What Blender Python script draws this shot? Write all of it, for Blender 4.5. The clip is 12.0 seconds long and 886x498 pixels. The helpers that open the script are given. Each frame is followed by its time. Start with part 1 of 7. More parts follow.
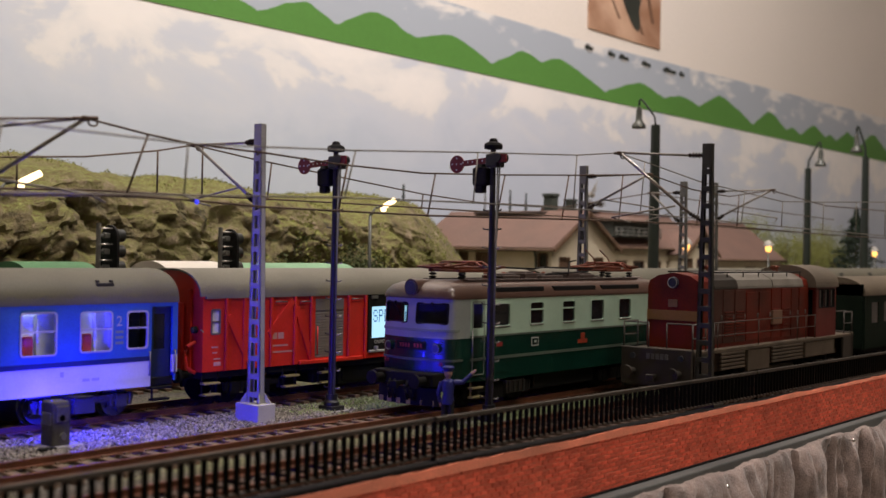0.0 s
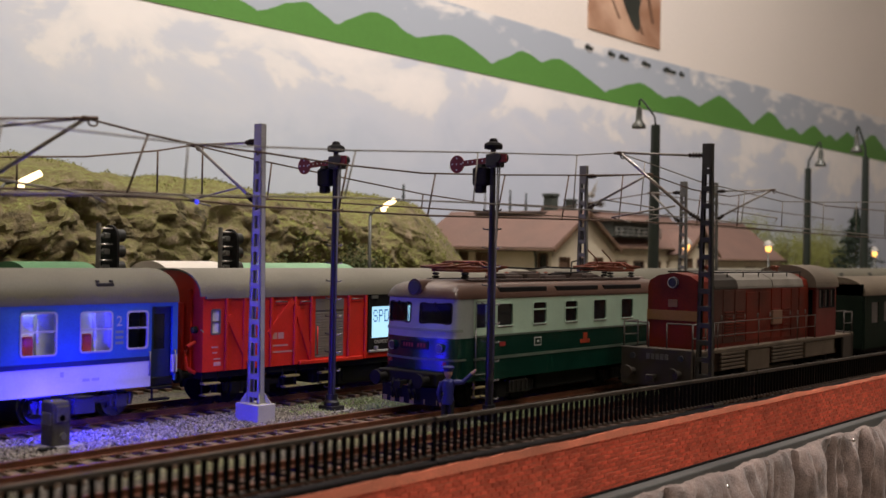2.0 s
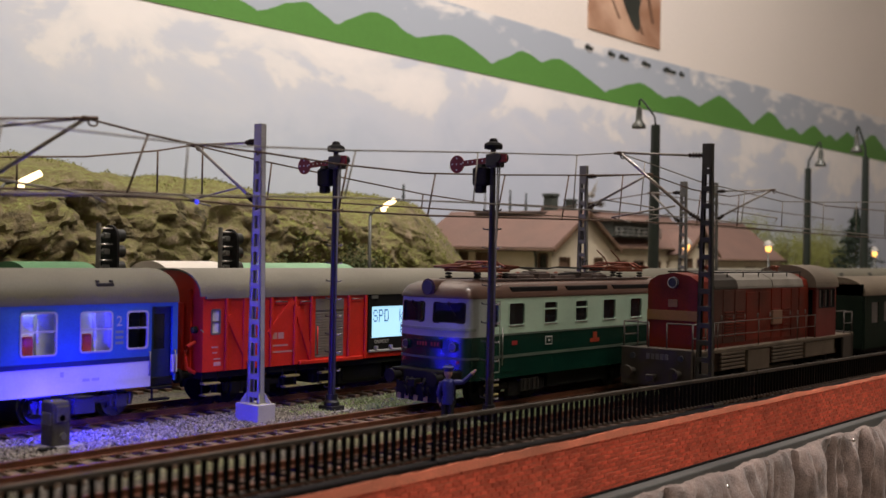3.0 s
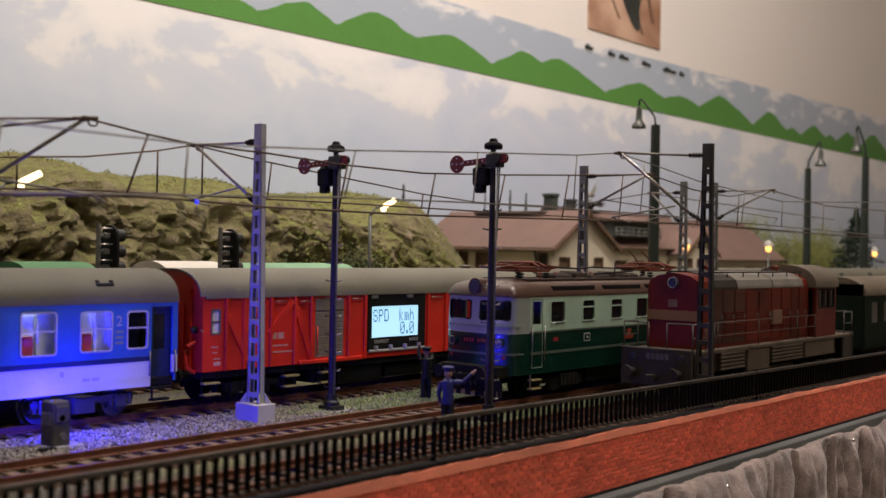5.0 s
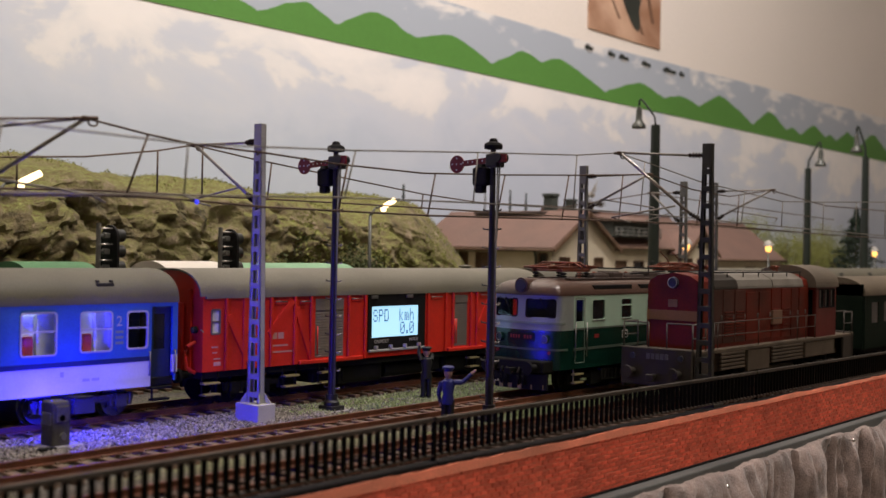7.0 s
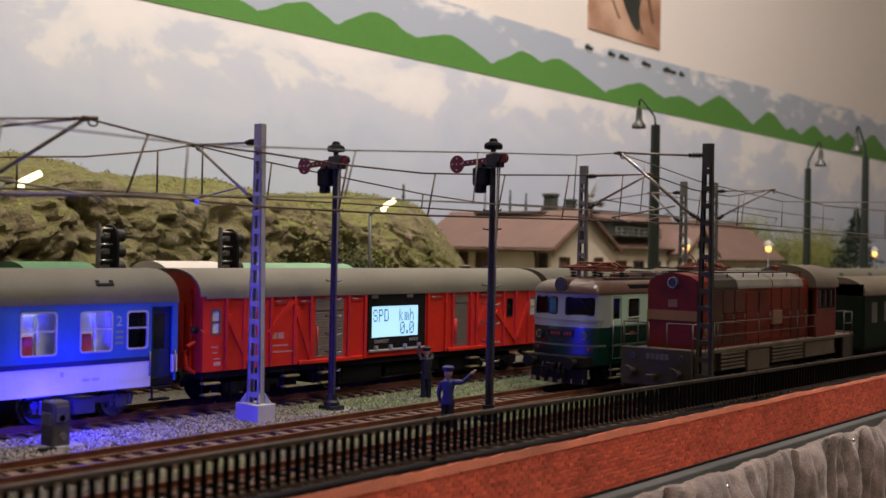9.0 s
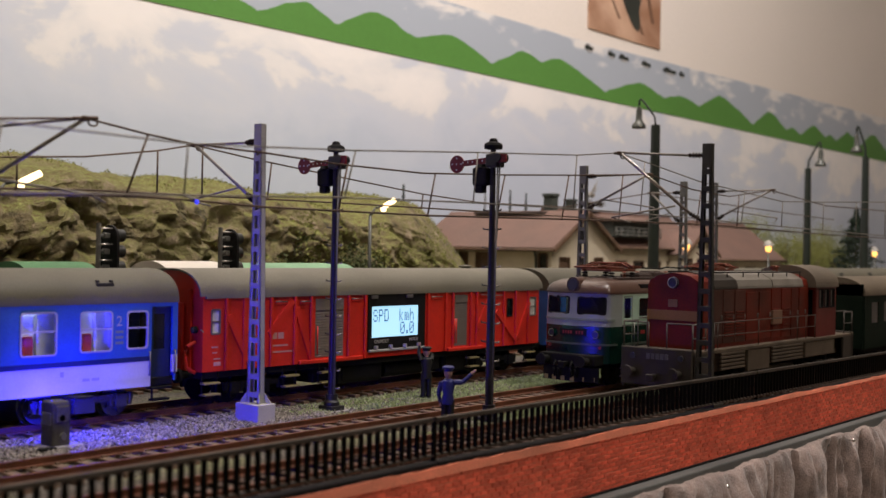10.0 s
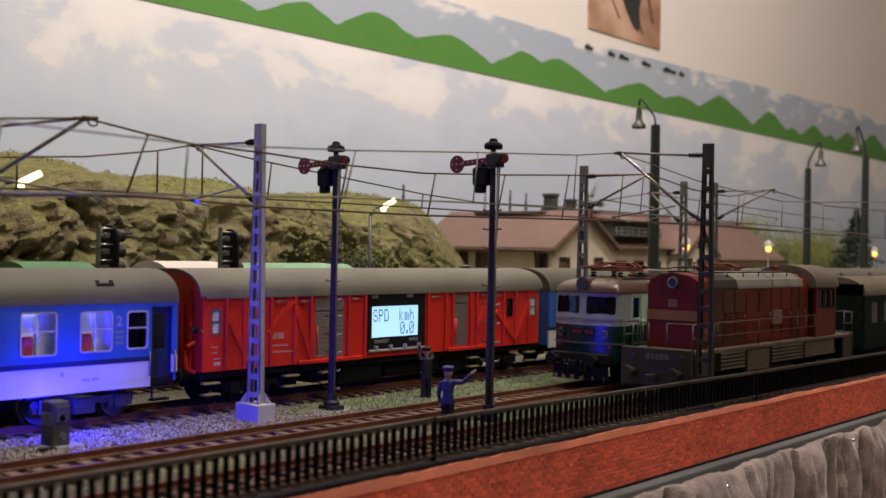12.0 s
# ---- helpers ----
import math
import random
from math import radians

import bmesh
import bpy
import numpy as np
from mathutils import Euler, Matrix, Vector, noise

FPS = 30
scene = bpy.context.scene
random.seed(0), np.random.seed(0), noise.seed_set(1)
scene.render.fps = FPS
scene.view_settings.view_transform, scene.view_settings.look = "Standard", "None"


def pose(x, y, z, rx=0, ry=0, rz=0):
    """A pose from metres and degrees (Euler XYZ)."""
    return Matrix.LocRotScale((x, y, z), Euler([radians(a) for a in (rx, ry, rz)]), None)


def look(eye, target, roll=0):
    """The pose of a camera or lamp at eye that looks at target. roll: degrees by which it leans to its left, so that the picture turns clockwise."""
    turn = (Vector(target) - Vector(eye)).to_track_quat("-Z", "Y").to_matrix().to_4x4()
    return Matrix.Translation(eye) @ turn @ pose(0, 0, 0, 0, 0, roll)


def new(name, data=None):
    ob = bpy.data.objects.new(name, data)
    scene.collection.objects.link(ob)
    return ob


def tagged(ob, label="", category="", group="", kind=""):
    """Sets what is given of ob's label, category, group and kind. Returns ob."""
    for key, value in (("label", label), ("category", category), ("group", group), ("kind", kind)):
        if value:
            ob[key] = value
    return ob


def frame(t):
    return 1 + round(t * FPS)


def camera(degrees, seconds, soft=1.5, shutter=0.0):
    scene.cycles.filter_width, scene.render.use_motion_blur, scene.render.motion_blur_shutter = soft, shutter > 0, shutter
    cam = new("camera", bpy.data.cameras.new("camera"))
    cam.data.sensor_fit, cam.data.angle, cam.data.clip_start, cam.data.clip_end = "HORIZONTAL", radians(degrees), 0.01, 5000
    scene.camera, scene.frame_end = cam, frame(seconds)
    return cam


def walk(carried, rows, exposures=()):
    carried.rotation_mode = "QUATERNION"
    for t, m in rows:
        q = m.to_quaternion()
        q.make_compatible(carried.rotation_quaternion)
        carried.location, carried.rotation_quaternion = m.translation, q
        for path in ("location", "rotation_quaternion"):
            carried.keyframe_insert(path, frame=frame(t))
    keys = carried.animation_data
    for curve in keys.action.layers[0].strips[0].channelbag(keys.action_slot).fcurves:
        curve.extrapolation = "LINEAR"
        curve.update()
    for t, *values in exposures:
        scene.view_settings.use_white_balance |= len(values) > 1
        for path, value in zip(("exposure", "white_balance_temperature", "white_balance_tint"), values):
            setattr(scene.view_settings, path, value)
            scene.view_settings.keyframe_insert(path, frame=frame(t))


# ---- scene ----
# A model railway: all plans below are in millimetres of the model (scale 1:87), MM turns them into metres.
MM = 0.001
cam = camera(42.81, 12.0, soft=1.5)
cam.data.dof.use_dof, cam.data.dof.focus_distance, cam.data.dof.aperture_fstop = True, 0.46, 24.0
EYE = (0.0, 0.0, 0.057)
WAY = (0.77206, 0.63553, 0.0022)
CAM_POSE = look(EYE, tuple(e + w for e, w in zip(EYE, WAY)), 1.03)
walk(cam, [(0.0, CAM_POSE), (12.0, CAM_POSE)], exposures=[(0.0, 0.0), (12.0, 0.0)])

# ---- light: a warm ceiling lamp over the layout, an added fill from the room side, a blue signal lamp, and an added blue beam from outside the view ----
world = bpy.data.worlds.new("room_air")
world.use_nodes = True
world.node_tree.nodes["Background"].inputs[0].default_value = (0.9, 0.8, 0.7, 1)
world.node_tree.nodes["Background"].inputs[1].default_value = 0.004
scene.world = world


def lamp(name, kind, power, colour, m, size=0.1, size_y=None):
    data = bpy.data.lights.new(name, kind)
    data.energy, data.color = power, colour
    if kind == "AREA":
        data.shape, data.size, data.size_y = "RECTANGLE", size, size_y or size
    else:
        data.shadow_soft_size = size
    ob = new(name, data)
    ob.matrix_basis = m
    return ob


lamp("ceiling_lamp_light", "AREA", 20.6, (1.0, 0.91, 0.87), look((0.535, 0.12, 1.10), (0.94, 1.05, 0.73)), 0.8, 0.25)
# fill without a fitting, added to brighten the brick parapet and skirt
lamp("room_fill_light", "AREA", 10.5, (1.0, 0.86, 0.74), look((0.2, -0.9, 1.5), (0.35, 0.2, 0.0)), 0.5, 0.5)
lamp("blue_signal_light", "POINT", 0.072, (0.012, 0.008, 1.0), pose(0.1945, 0.3078, 0.0085), 0.0012)
# unseen blue source inferred from the diesel's purple front; spot added without a fitting
beam = lamp("blue_beam_light", "SPOT", 0.48, (0.02, 0.012, 1.0), look((0.150, 0.272, 0.010), (0.264, 0.301, 0.034)), 0.0012)
beam.data.spot_size, beam.data.spot_blend = math.radians(66), 1.0


# ---- materials ----
def mat(name, colour, rough=0.6, metal=0.0, var=0.12, scale=300, bump=0.15, fine=1800, dirt=None, dirt_amount=0.35, coat=0.0, spec=0.5):
    """Principled surface with colour change at two scales and a fine relief."""
    m = bpy.data.materials.new(name)
    m.use_nodes = True
    nt = m.node_tree
    b = nt.nodes["Principled BSDF"]
    tc = nt.nodes.new("ShaderNodeTexCoord")
    n1, n2 = nt.nodes.new("ShaderNodeTexNoise"), nt.nodes.new("ShaderNodeTexNoise")
    n1.inputs["Scale"].default_value, n1.inputs["Detail"].default_value = scale * 0.25, 5
    n2.inputs["Scale"].default_value, n2.inputs["Detail"].default_value = fine, 3
    for n in (n1, n2):
        nt.links.new(tc.outputs["Object"], n.inputs["Vector"])
    r1 = nt.nodes.new("ShaderNodeValToRGB")
    d = dirt or tuple(c * (1 - var * 2.2) for c in colour)
    r1.color_ramp.elements[0].position, r1.color_ramp.elements[1].position = 0.3, 0.72
    k = dirt_amount if dirt else 1.0
    r1.color_ramp.elements[0].color = (*[c * (1 - k) + e * k for c, e in zip(colour, d)], 1)
    r1.color_ramp.elements[1].color = (*[min(1, c * (1 + var * 0.6)) for c in colour], 1)
    nt.links.new(n1.outputs["Fac"], r1.inputs["Fac"])
    mx = nt.nodes.new("ShaderNodeMix")
    mx.data_type, mx.blend_type = "RGBA", "MULTIPLY"
    mx.inputs[0].default_value = min(1.0, var * 3)
    nt.links.new(r1.outputs["Color"], mx.inputs[6])
    r2 = nt.nodes.new("ShaderNodeValToRGB")
    r2.color_ramp.elements[0].color, r2.color_ramp.elements[1].color = (0.55, 0.55, 0.55, 1), (1, 1, 1, 1)
    r2.color_ramp.elements[0].position, r2.color_ramp.elements[1].position = 0.3, 0.6
    nt.links.new(n2.outputs["Fac"], r2.inputs["Fac"])
    nt.links.new(r2.outputs["Color"], mx.inputs[7])
    nt.links.new(mx.outputs[2], b.inputs["Base Color"])
    b.inputs["Roughness"].default_value, b.inputs["Metallic"].default_value = rough, metal
    b.inputs["Coat Weight"].default_value = coat
    b.inputs["Specular IOR Level"].default_value = spec
    if bump:
        bp = nt.nodes.new("ShaderNodeBump")
        bp.inputs["Strength"].default_value, bp.inputs["Distance"].default_value = bump, 0.0004
        nt.links.new(n2.outputs["Fac"], bp.inputs["Height"])
        nt.links.new(bp.outputs["Normal"], b.inputs["Normal"])
    return m


def glow(name, colour, strength):
    m = bpy.data.materials.new(name)
    m.use_nodes = True
    b = m.node_tree.nodes["Principled BSDF"]
    b.inputs["Base Color"].default_value = (*[c * 0.5 for c in colour], 1)
    b.inputs["Emission Color"].default_value = (*colour, 1)
    b.inputs["Emission Strength"].default_value = strength
    return m


def glass(name, tint=(0.9, 0.95, 0.95)):
    m = bpy.data.materials.new(name)
    m.use_nodes = True
    b = m.node_tree.nodes["Principled BSDF"]
    b.inputs["Base Color"].default_value = (*tint, 1)
    b.inputs["Transmission Weight"].default_value = 1.0
    b.inputs["Roughness"].default_value = 0.03
    b.inputs["IOR"].default_value = 1.2
    return m


BLUE = mat("coach_blue_paint", (0.035, 0.13, 0.42), 0.4, coat=0.2, bump=0.05)
NAVY = mat("coach_navy_paint", (0.012, 0.025, 0.09), 0.4, bump=0.05)
WHITE = mat("off_white_paint", (0.62, 0.62, 0.60), 0.45, bump=0.05, var=0.05)
ROOF = mat("grey_roof_paint", (0.105, 0.10, 0.072), 0.6, var=0.12, scale=120, dirt=(0.07, 0.06, 0.042), dirt_amount=0.5)
RED = mat("van_red_paint", (0.70, 0.030, 0.015), 0.42, var=0.1, bump=0.06, dirt=(0.42, 0.02, 0.012), dirt_amount=0.5)
SHUTTER = mat("grey_shutter", (0.22, 0.19, 0.17), 0.5)
MINT = mat("mint_green_paint", (0.43, 0.60, 0.47), 0.38, var=0.06, bump=0.05, coat=0.2)
PALE = mat("pale_grey_cab_paint", (0.30, 0.34, 0.32), 0.35, var=0.06, bump=0.05, coat=0.5)
DGREEN = mat("dark_green_paint", (0.004, 0.034, 0.022), 0.24, var=0.08, bump=0.04, coat=0.1, spec=0.5)
STRIPE = mat("grey_stripe_paint", (0.22, 0.27, 0.22), 0.45, bump=0.05)
DIMSTRIPE = mat("dull_green_grey_stripe", (0.10, 0.13, 0.10), 0.5, bump=0.05)
FADED = mat("faded_lilac_lettering", (0.46, 0.45, 0.50), 0.5, bump=0)
# dusty running board tan; on the side louvres its lightness stands for warm light
DUSTYLIT = mat("dusty_lit_tan_frame", (0.13, 0.10, 0.068), 0.65, var=0.22, scale=260, dirt=(0.035, 0.025, 0.016), dirt_amount=0.8)
LENS = mat("clear_lamp_lens", (0.035, 0.04, 0.055), 0.35, bump=0.0)
LROOF = mat("brown_loco_roof", (0.082, 0.044, 0.031), 0.3, var=0.12, scale=160, coat=0.25)
BLACK = mat("black_underframe", (0.008, 0.0075, 0.0075), 0.75, var=0.2, spec=0.25)
PALEFRAME = mat("pale_aluminium_frame", (0.52, 0.52, 0.52), 0.4, 0.2, bump=0.04)
STEEL = mat("dull_steel", (0.34, 0.33, 0.31), 0.4, 0.8)
COPPER = mat("reddish_pantograph_metal", (0.17, 0.042, 0.02), 0.42, 0.4)
PLATE = mat("red_number_plate", (0.35, 0.03, 0.03), 0.5, bump=0.05)
DRED = mat("weathered_dark_red_paint", (0.19, 0.016, 0.006), 0.45, var=0.2, scale=140, dirt=(0.03, 0.009, 0.005), dirt_amount=0.85, spec=0.2)
YELLOW = mat("faded_yellow_paint", (0.24, 0.12, 0.035), 0.55)
LILAC = mat("off_white_marking", (0.5, 0.48, 0.46), 0.5)
GFRAME = mat("grey_frame_paint", (0.040, 0.032, 0.024), 0.6, var=0.2, scale=220, dirt=(0.02, 0.015, 0.01), dirt_amount=0.8)
HOODTOP = mat("light_grey_hood_top", (0.20, 0.185, 0.16), 0.5, var=0.14, dirt=(0.10, 0.085, 0.065), dirt_amount=0.6)
OLIVE = mat("dark_green_old_coach", (0.004, 0.012, 0.006), 0.6, var=0.15, spec=0.15)
CREAM = mat("cream_roof_paint", (0.115, 0.09, 0.06), 0.55, var=0.1)
GLASS = glass("window_glass")
DARKGLASS = mat("dark_window_glass", (0.012, 0.014, 0.016), 0.08, bump=0.0)
COOLGLOW = glow("cool_white_fill", (0.75, 0.85, 1.0), 5.0)
INTERIOR = mat("pale_interior_panel", (0.75, 0.75, 0.73), 0.6)
SEATRED = mat("red_seat_cloth", (0.42, 0.03, 0.04), 0.8)
RAIL = mat("rusty_rail", (0.22, 0.085, 0.045), 0.5, 0.3, var=0.2, scale=500)
SLEEPER = mat("brown_plastic_sleeper", (0.27, 0.18, 0.125), 0.75, var=0.2, scale=700)
SLEEPERDARK = mat("dark_brown_plastic_sleeper", (0.11, 0.065, 0.045), 0.75, var=0.2, scale=700)
MASTGREY = mat("grey_mast_paint", (0.15, 0.15, 0.135), 0.5, var=0.15)
# lighter copy of the mast grey; lifts the blue lamp's light on one mast
MASTLIT = mat("lit_grey_mast_paint", (0.40, 0.40, 0.38), 0.5, var=0.12)
MASTDARK = mat("dark_signal_mast", (0.026, 0.025, 0.024), 0.42, var=0.15)
LAMPGREEN = mat("dark_green_lamp_post", (0.017, 0.024, 0.018), 0.4, var=0.12)
CONCRETE = mat("grey_concrete", (0.36, 0.35, 0.34), 0.8, var=0.12)
WIRE = mat("brown_overhead_wire", (0.13, 0.085, 0.06), 0.45, 0.5)
WIREGREY = mat("grey_overhead_wire", (0.30, 0.28, 0.25), 0.4, 0.5)
FENCE = mat("dark_green_plastic_fence", (0.0055, 0.0055, 0.004), 0.7, var=0.15, spec=0.08)
FENCEGREY = mat("weathered_fence_rail", (0.060, 0.050, 0.038), 0.6, var=0.25, scale=900)


# ---- mesh helpers, in millimetres ----
def add_box(bm, x0, x1, y0, y1, z0, z1, mi=0):
    vs = [bm.verts.new(p) for p in ((x0, y0, z0), (x1, y0, z0), (x1, y1, z0), (x0, y1, z0), (x0, y0, z1), (x1, y0, z1), (x1, y1, z1), (x0, y1, z1))]
    for f in ((3, 2, 1, 0), (4, 5, 6, 7), (0, 1, 5, 4), (1, 2, 6, 5), (2, 3, 7, 6), (3, 0, 4, 7)):
        bm.faces.new([vs[i] for i in f]).material_index = mi


def add_rbox(bm, x0, x1, y0, y1, z0, z1, b=0.3, mi=0):
    """A box with chamfered edges."""
    b = min(b, (x1 - x0) * 0.45, (y1 - y0) * 0.45, (z1 - z0) * 0.45)
    t = bmesh.new()
    add_box(t, x0, x1, y0, y1, z0, z1)
    bmesh.ops.bevel(t, geom=t.edges[:], offset=b, segments=2, affect="EDGES", profile=0.5)
    merge(bm, t, mi)


def merge(bm, t, mi=0):
    mp = {}
    for v in t.verts:
        mp[v] = bm.verts.new(v.co)
    for f in t.faces:
        bm.faces.new([mp[v] for v in f.verts]).material_index = mi
    t.free()


def add_rod(bm, p, q, r, r2=None, n=8, mi=0):
    """A round rod from p to q."""
    p, q = Vector(p), Vector(q)
    d = (q - p).normalized()
    a = d.cross(Vector((0, 0, 1)) if abs(d.z) < 0.9 else Vector((1, 0, 0))).normalized()
    b = d.cross(a)
    r2 = r if r2 is None else r2
    rings = []
    for c, rr in ((p, r), (q, r2)):
        rings.append([bm.verts.new(c + (a * math.cos(2 * math.pi * i / n) + b * math.sin(2 * math.pi * i / n)) * rr) for i in range(n)])
    for i in range(n):
        f = bm.faces.new((rings[0][i], rings[0][(i + 1) % n], rings[1][(i + 1) % n], rings[1][i]))
        f.smooth, f.material_index = True, mi
    bm.faces.new(rings[0][::-1]).material_index = mi
    bm.faces.new(rings[1]).material_index = mi


def add_tube(bm, pts, r, n=7, mi=0):
    """One bent round bar through the points."""
    P = [Vector(p) for p in pts]
    rings = []
    for i, c in enumerate(P):
        d = (P[min(i + 1, len(P) - 1)] - P[max(i - 1, 0)]).normalized()
        a = d.cross(Vector((0, 0, 1)) if abs(d.z) < 0.9 else Vector((1, 0, 0))).normalized()
        b = d.cross(a)
        rings.append([bm.verts.new(c + (a * math.cos(2 * math.pi * k / n) + b * math.sin(2 * math.pi * k / n)) * r) for k in range(n)])
    for x, y in zip(rings, rings[1:]):
        for k in range(n):
            f = bm.faces.new((x[k], x[(k + 1) % n], y[(k + 1) % n], y[k]))
            f.smooth, f.material_index = True, mi
    bm.faces.new(rings[0][::-1]).material_index = mi
    bm.faces.new(rings[-1]).material_index = mi


def add_prism(bm, prof, x0, x1, mi=0, smooth=False):
    """A closed outline of (y, z) pulled from x0 to x1."""
    a = [bm.verts.new((x0, y, z)) for y, z in prof]
    b = [bm.verts.new((x1, y, z)) for y, z in prof]
    n = len(prof)
    for i in range(n):
        f = bm.faces.new((a[i], a[(i + 1) % n], b[(i + 1) % n], b[i]))
        f.material_index, f.smooth = mi, smooth
    bm.faces.new(a[::-1]).material_index = mi
    bm.faces.new(b).material_index = mi


def add_lathe(bm, c, prof, n=12, mi=0):
    """Rings of (radius, height) about an upright axis at c."""
    rings = []
    for r, z in prof:
        rings.append([bm.verts.new((c[0] + r * math.cos(2 * math.pi * i / n), c[1] + r * math.sin(2 * math.pi * i / n), c[2] + z)) for i in range(n)])
    for k in range(len(rings) - 1):
        for i in range(n):
            f = bm.faces.new((rings[k][i], rings[k][(i + 1) % n], rings[k + 1][(i + 1) % n], rings[k + 1][i]))
            f.material_index, f.smooth = mi, True
    bm.faces.new(rings[0][::-1]).material_index = mi
    bm.faces.new(rings[-1]).material_index = mi


def cuts(a, b, marks, step):
    xs = {round(a, 3), round(b, 3)} | {round(m, 3) for m in marks if a < m < b}
    n = max(1, int((b - a) / step))
    for i in range(1, n):
        v = a + (b - a) * i / n
        if min(abs(v - x) for x in xs) > step * 0.35:
            xs.add(round(v, 3))
    return sorted(xs)


def add_panel(bm, fmap, u0, u1, v0, v1, holes=(), th=0.8, step=1e9, mi=0, smooth=False):
    """A sheet of thickness th over (u, v), with real openings. fmap(u, v, d) gives the point at depth d under the face."""
    us = cuts(u0, u1, [h[i] for h in holes for i in (0, 1)], step)
    vs = cuts(v0, v1, [h[i] for h in holes for i in (2, 3)], 1e9)
    solid = lambda i, j: 0 <= i < len(us) - 1 and 0 <= j < len(vs) - 1 and not any(
        h[0] < (us[i] + us[i + 1]) / 2 < h[1] and h[2] < (vs[j] + vs[j + 1]) / 2 < h[3] for h in holes)
    made = {}

    def at(i, j, k):
        if (i, j, k) not in made:
            made[i, j, k] = bm.verts.new(fmap(us[i], vs[j], th * k))
        return made[i, j, k]

    for i in range(len(us) - 1):
        for j in range(len(vs) - 1):
            if not solid(i, j):
                continue
            quads = [[at(i, j, 0), at(i + 1, j, 0), at(i + 1, j + 1, 0), at(i, j + 1, 0)],
                     [at(i, j + 1, 1), at(i + 1, j + 1, 1), at(i + 1, j, 1), at(i, j, 1)]]
            if not solid(i - 1, j):
                quads.append([at(i, j, 1), at(i, j, 0), at(i, j + 1, 0), at(i, j + 1, 1)])
            if not solid(i + 1, j):
                quads.append([at(i + 1, j, 0), at(i + 1, j, 1), at(i + 1, j + 1, 1), at(i + 1, j + 1, 0)])
            if not solid(i, j - 1):
                quads.append([at(i, j, 1), at(i + 1, j, 1), at(i + 1, j, 0), at(i, j, 0)])
            if not solid(i, j + 1):
                quads.append([at(i, j + 1, 0), at(i + 1, j + 1, 0), at(i + 1, j + 1, 1), at(i, j + 1, 1)])
            for q in quads:
                f = bm.faces.new(q)
                f.material_index, f.smooth = mi, smooth


def add_ring(bm, fmap, u0, u1, v0, v1, w=0.7, r=1.0, d0=-0.25, d1=0.6, mi=0, k=4):
    """A window frame with rounded corners, w wide, round the opening."""
    def outline(g, rr):
        pts = []
        for cu, cv, a0 in ((u1 + g - rr, v1 + g - rr, 0), (u0 - g + rr, v1 + g - rr, 90), (u0 - g + rr, v0 - g + rr, 180), (u1 + g - rr, v0 - g + rr, 270)):
            for i in range(k + 1):
                a = radians(a0 + 90 * i / k)
                pts.append((cu + rr * math.cos(a), cv + rr * math.sin(a)))
        return pts
    out, inn = outline(w * 0.5, r + w * 0.5), outline(-w * 0.5, max(0.05, r - w * 0.2))
    rows = [[bm.verts.new(fmap(u, v, d)) for u, v in o] for o, d in ((out, d1), (out, d0), (inn, d0), (inn, d1))]
    n = len(out)
    for a in range(4):
        for i in range(n):
            bm.faces.new((rows[a][i], rows[a][(i + 1) % n], rows[(a + 1) % 4][(i + 1) % n], rows[(a + 1) % 4][i])).material_index = mi


def mesh_of(name, bm, mats):
    bmesh.ops.recalc_face_normals(bm, faces=bm.faces[:])
    for e in bm.edges:
        if len(e.link_faces) == 2 and e.calc_face_angle() > 0.62:
            e.smooth = False
    for v in bm.verts:
        v.co *= MM
    me = bpy.data.meshes.new(name)
    bm.to_mesh(me)
    bm.free()
    for m in mats if isinstance(mats, (list, tuple)) else [mats]:
        me.materials.append(m)
    return me


def part(name, bm, material, parent, label=""):
    ob = new(name, mesh_of(name, bm, material))
    ob.parent = parent
    return tagged(ob, label)


def solid(name, bm, material, label="", category="", group="", kind="", x=0, y=0, z=0, rz=0):
    """A top-level thing that is one mesh."""
    ob = new(name, mesh_of(name, bm, material))
    ob.matrix_basis = pose(x * MM, y * MM, z * MM, 0, 0, rz)
    return tagged(ob, label, category, group, kind)


def thing(name, label, category, group="", x=0, y=0, z=0, rz=0, kind=""):
    ob = new(name)
    ob.empty_display_size = 0.005
    ob.matrix_basis = pose(x * MM, y * MM, z * MM, 0, 0, rz)
    return tagged(ob, label, category, group, kind)


def again(ob, name, parent, x=0, y=0, z=0, rx=0, ry=0, rz=0):
    """Another part on the same mesh."""
    o = new(name, ob.data)
    o.parent = parent
    o.matrix_basis = pose(x * MM, y * MM, z * MM, rx, ry, rz)
    return o


def wall_map(y, side=-1):
    """Points of an upright sheet along x at y, seen from side."""
    return lambda u, v, d: (u, y - side * d, v)


def arc(hw, z0, z1, n=14, p=2.2):
    """A roof's outline from one eave over the ridge to the other."""
    pts = []
    for i in range(n + 1):
        s = -1 + 2 * i / n
        a = s * math.pi / 2
        pts.append((hw * math.copysign(abs(math.sin(a)) ** (2 / p), a), z0 + (z1 - z0) * abs(math.cos(a)) ** (2 / p)))
    return pts


# ---- the room ----
WALLP = mat("cream_wall_paint", (0.80, 0.73, 0.66), 0.8, var=0.04, scale=6, fine=300, bump=0.08)
FLOORP = mat("brown_floor_boards", (0.16, 0.10, 0.06), 0.5, var=0.2, scale=30, fine=200)
CEILP = mat("white_ceiling_paint", (0.75, 0.73, 0.7), 0.9, var=0.04, scale=6, fine=200)
WALL_Y = 720


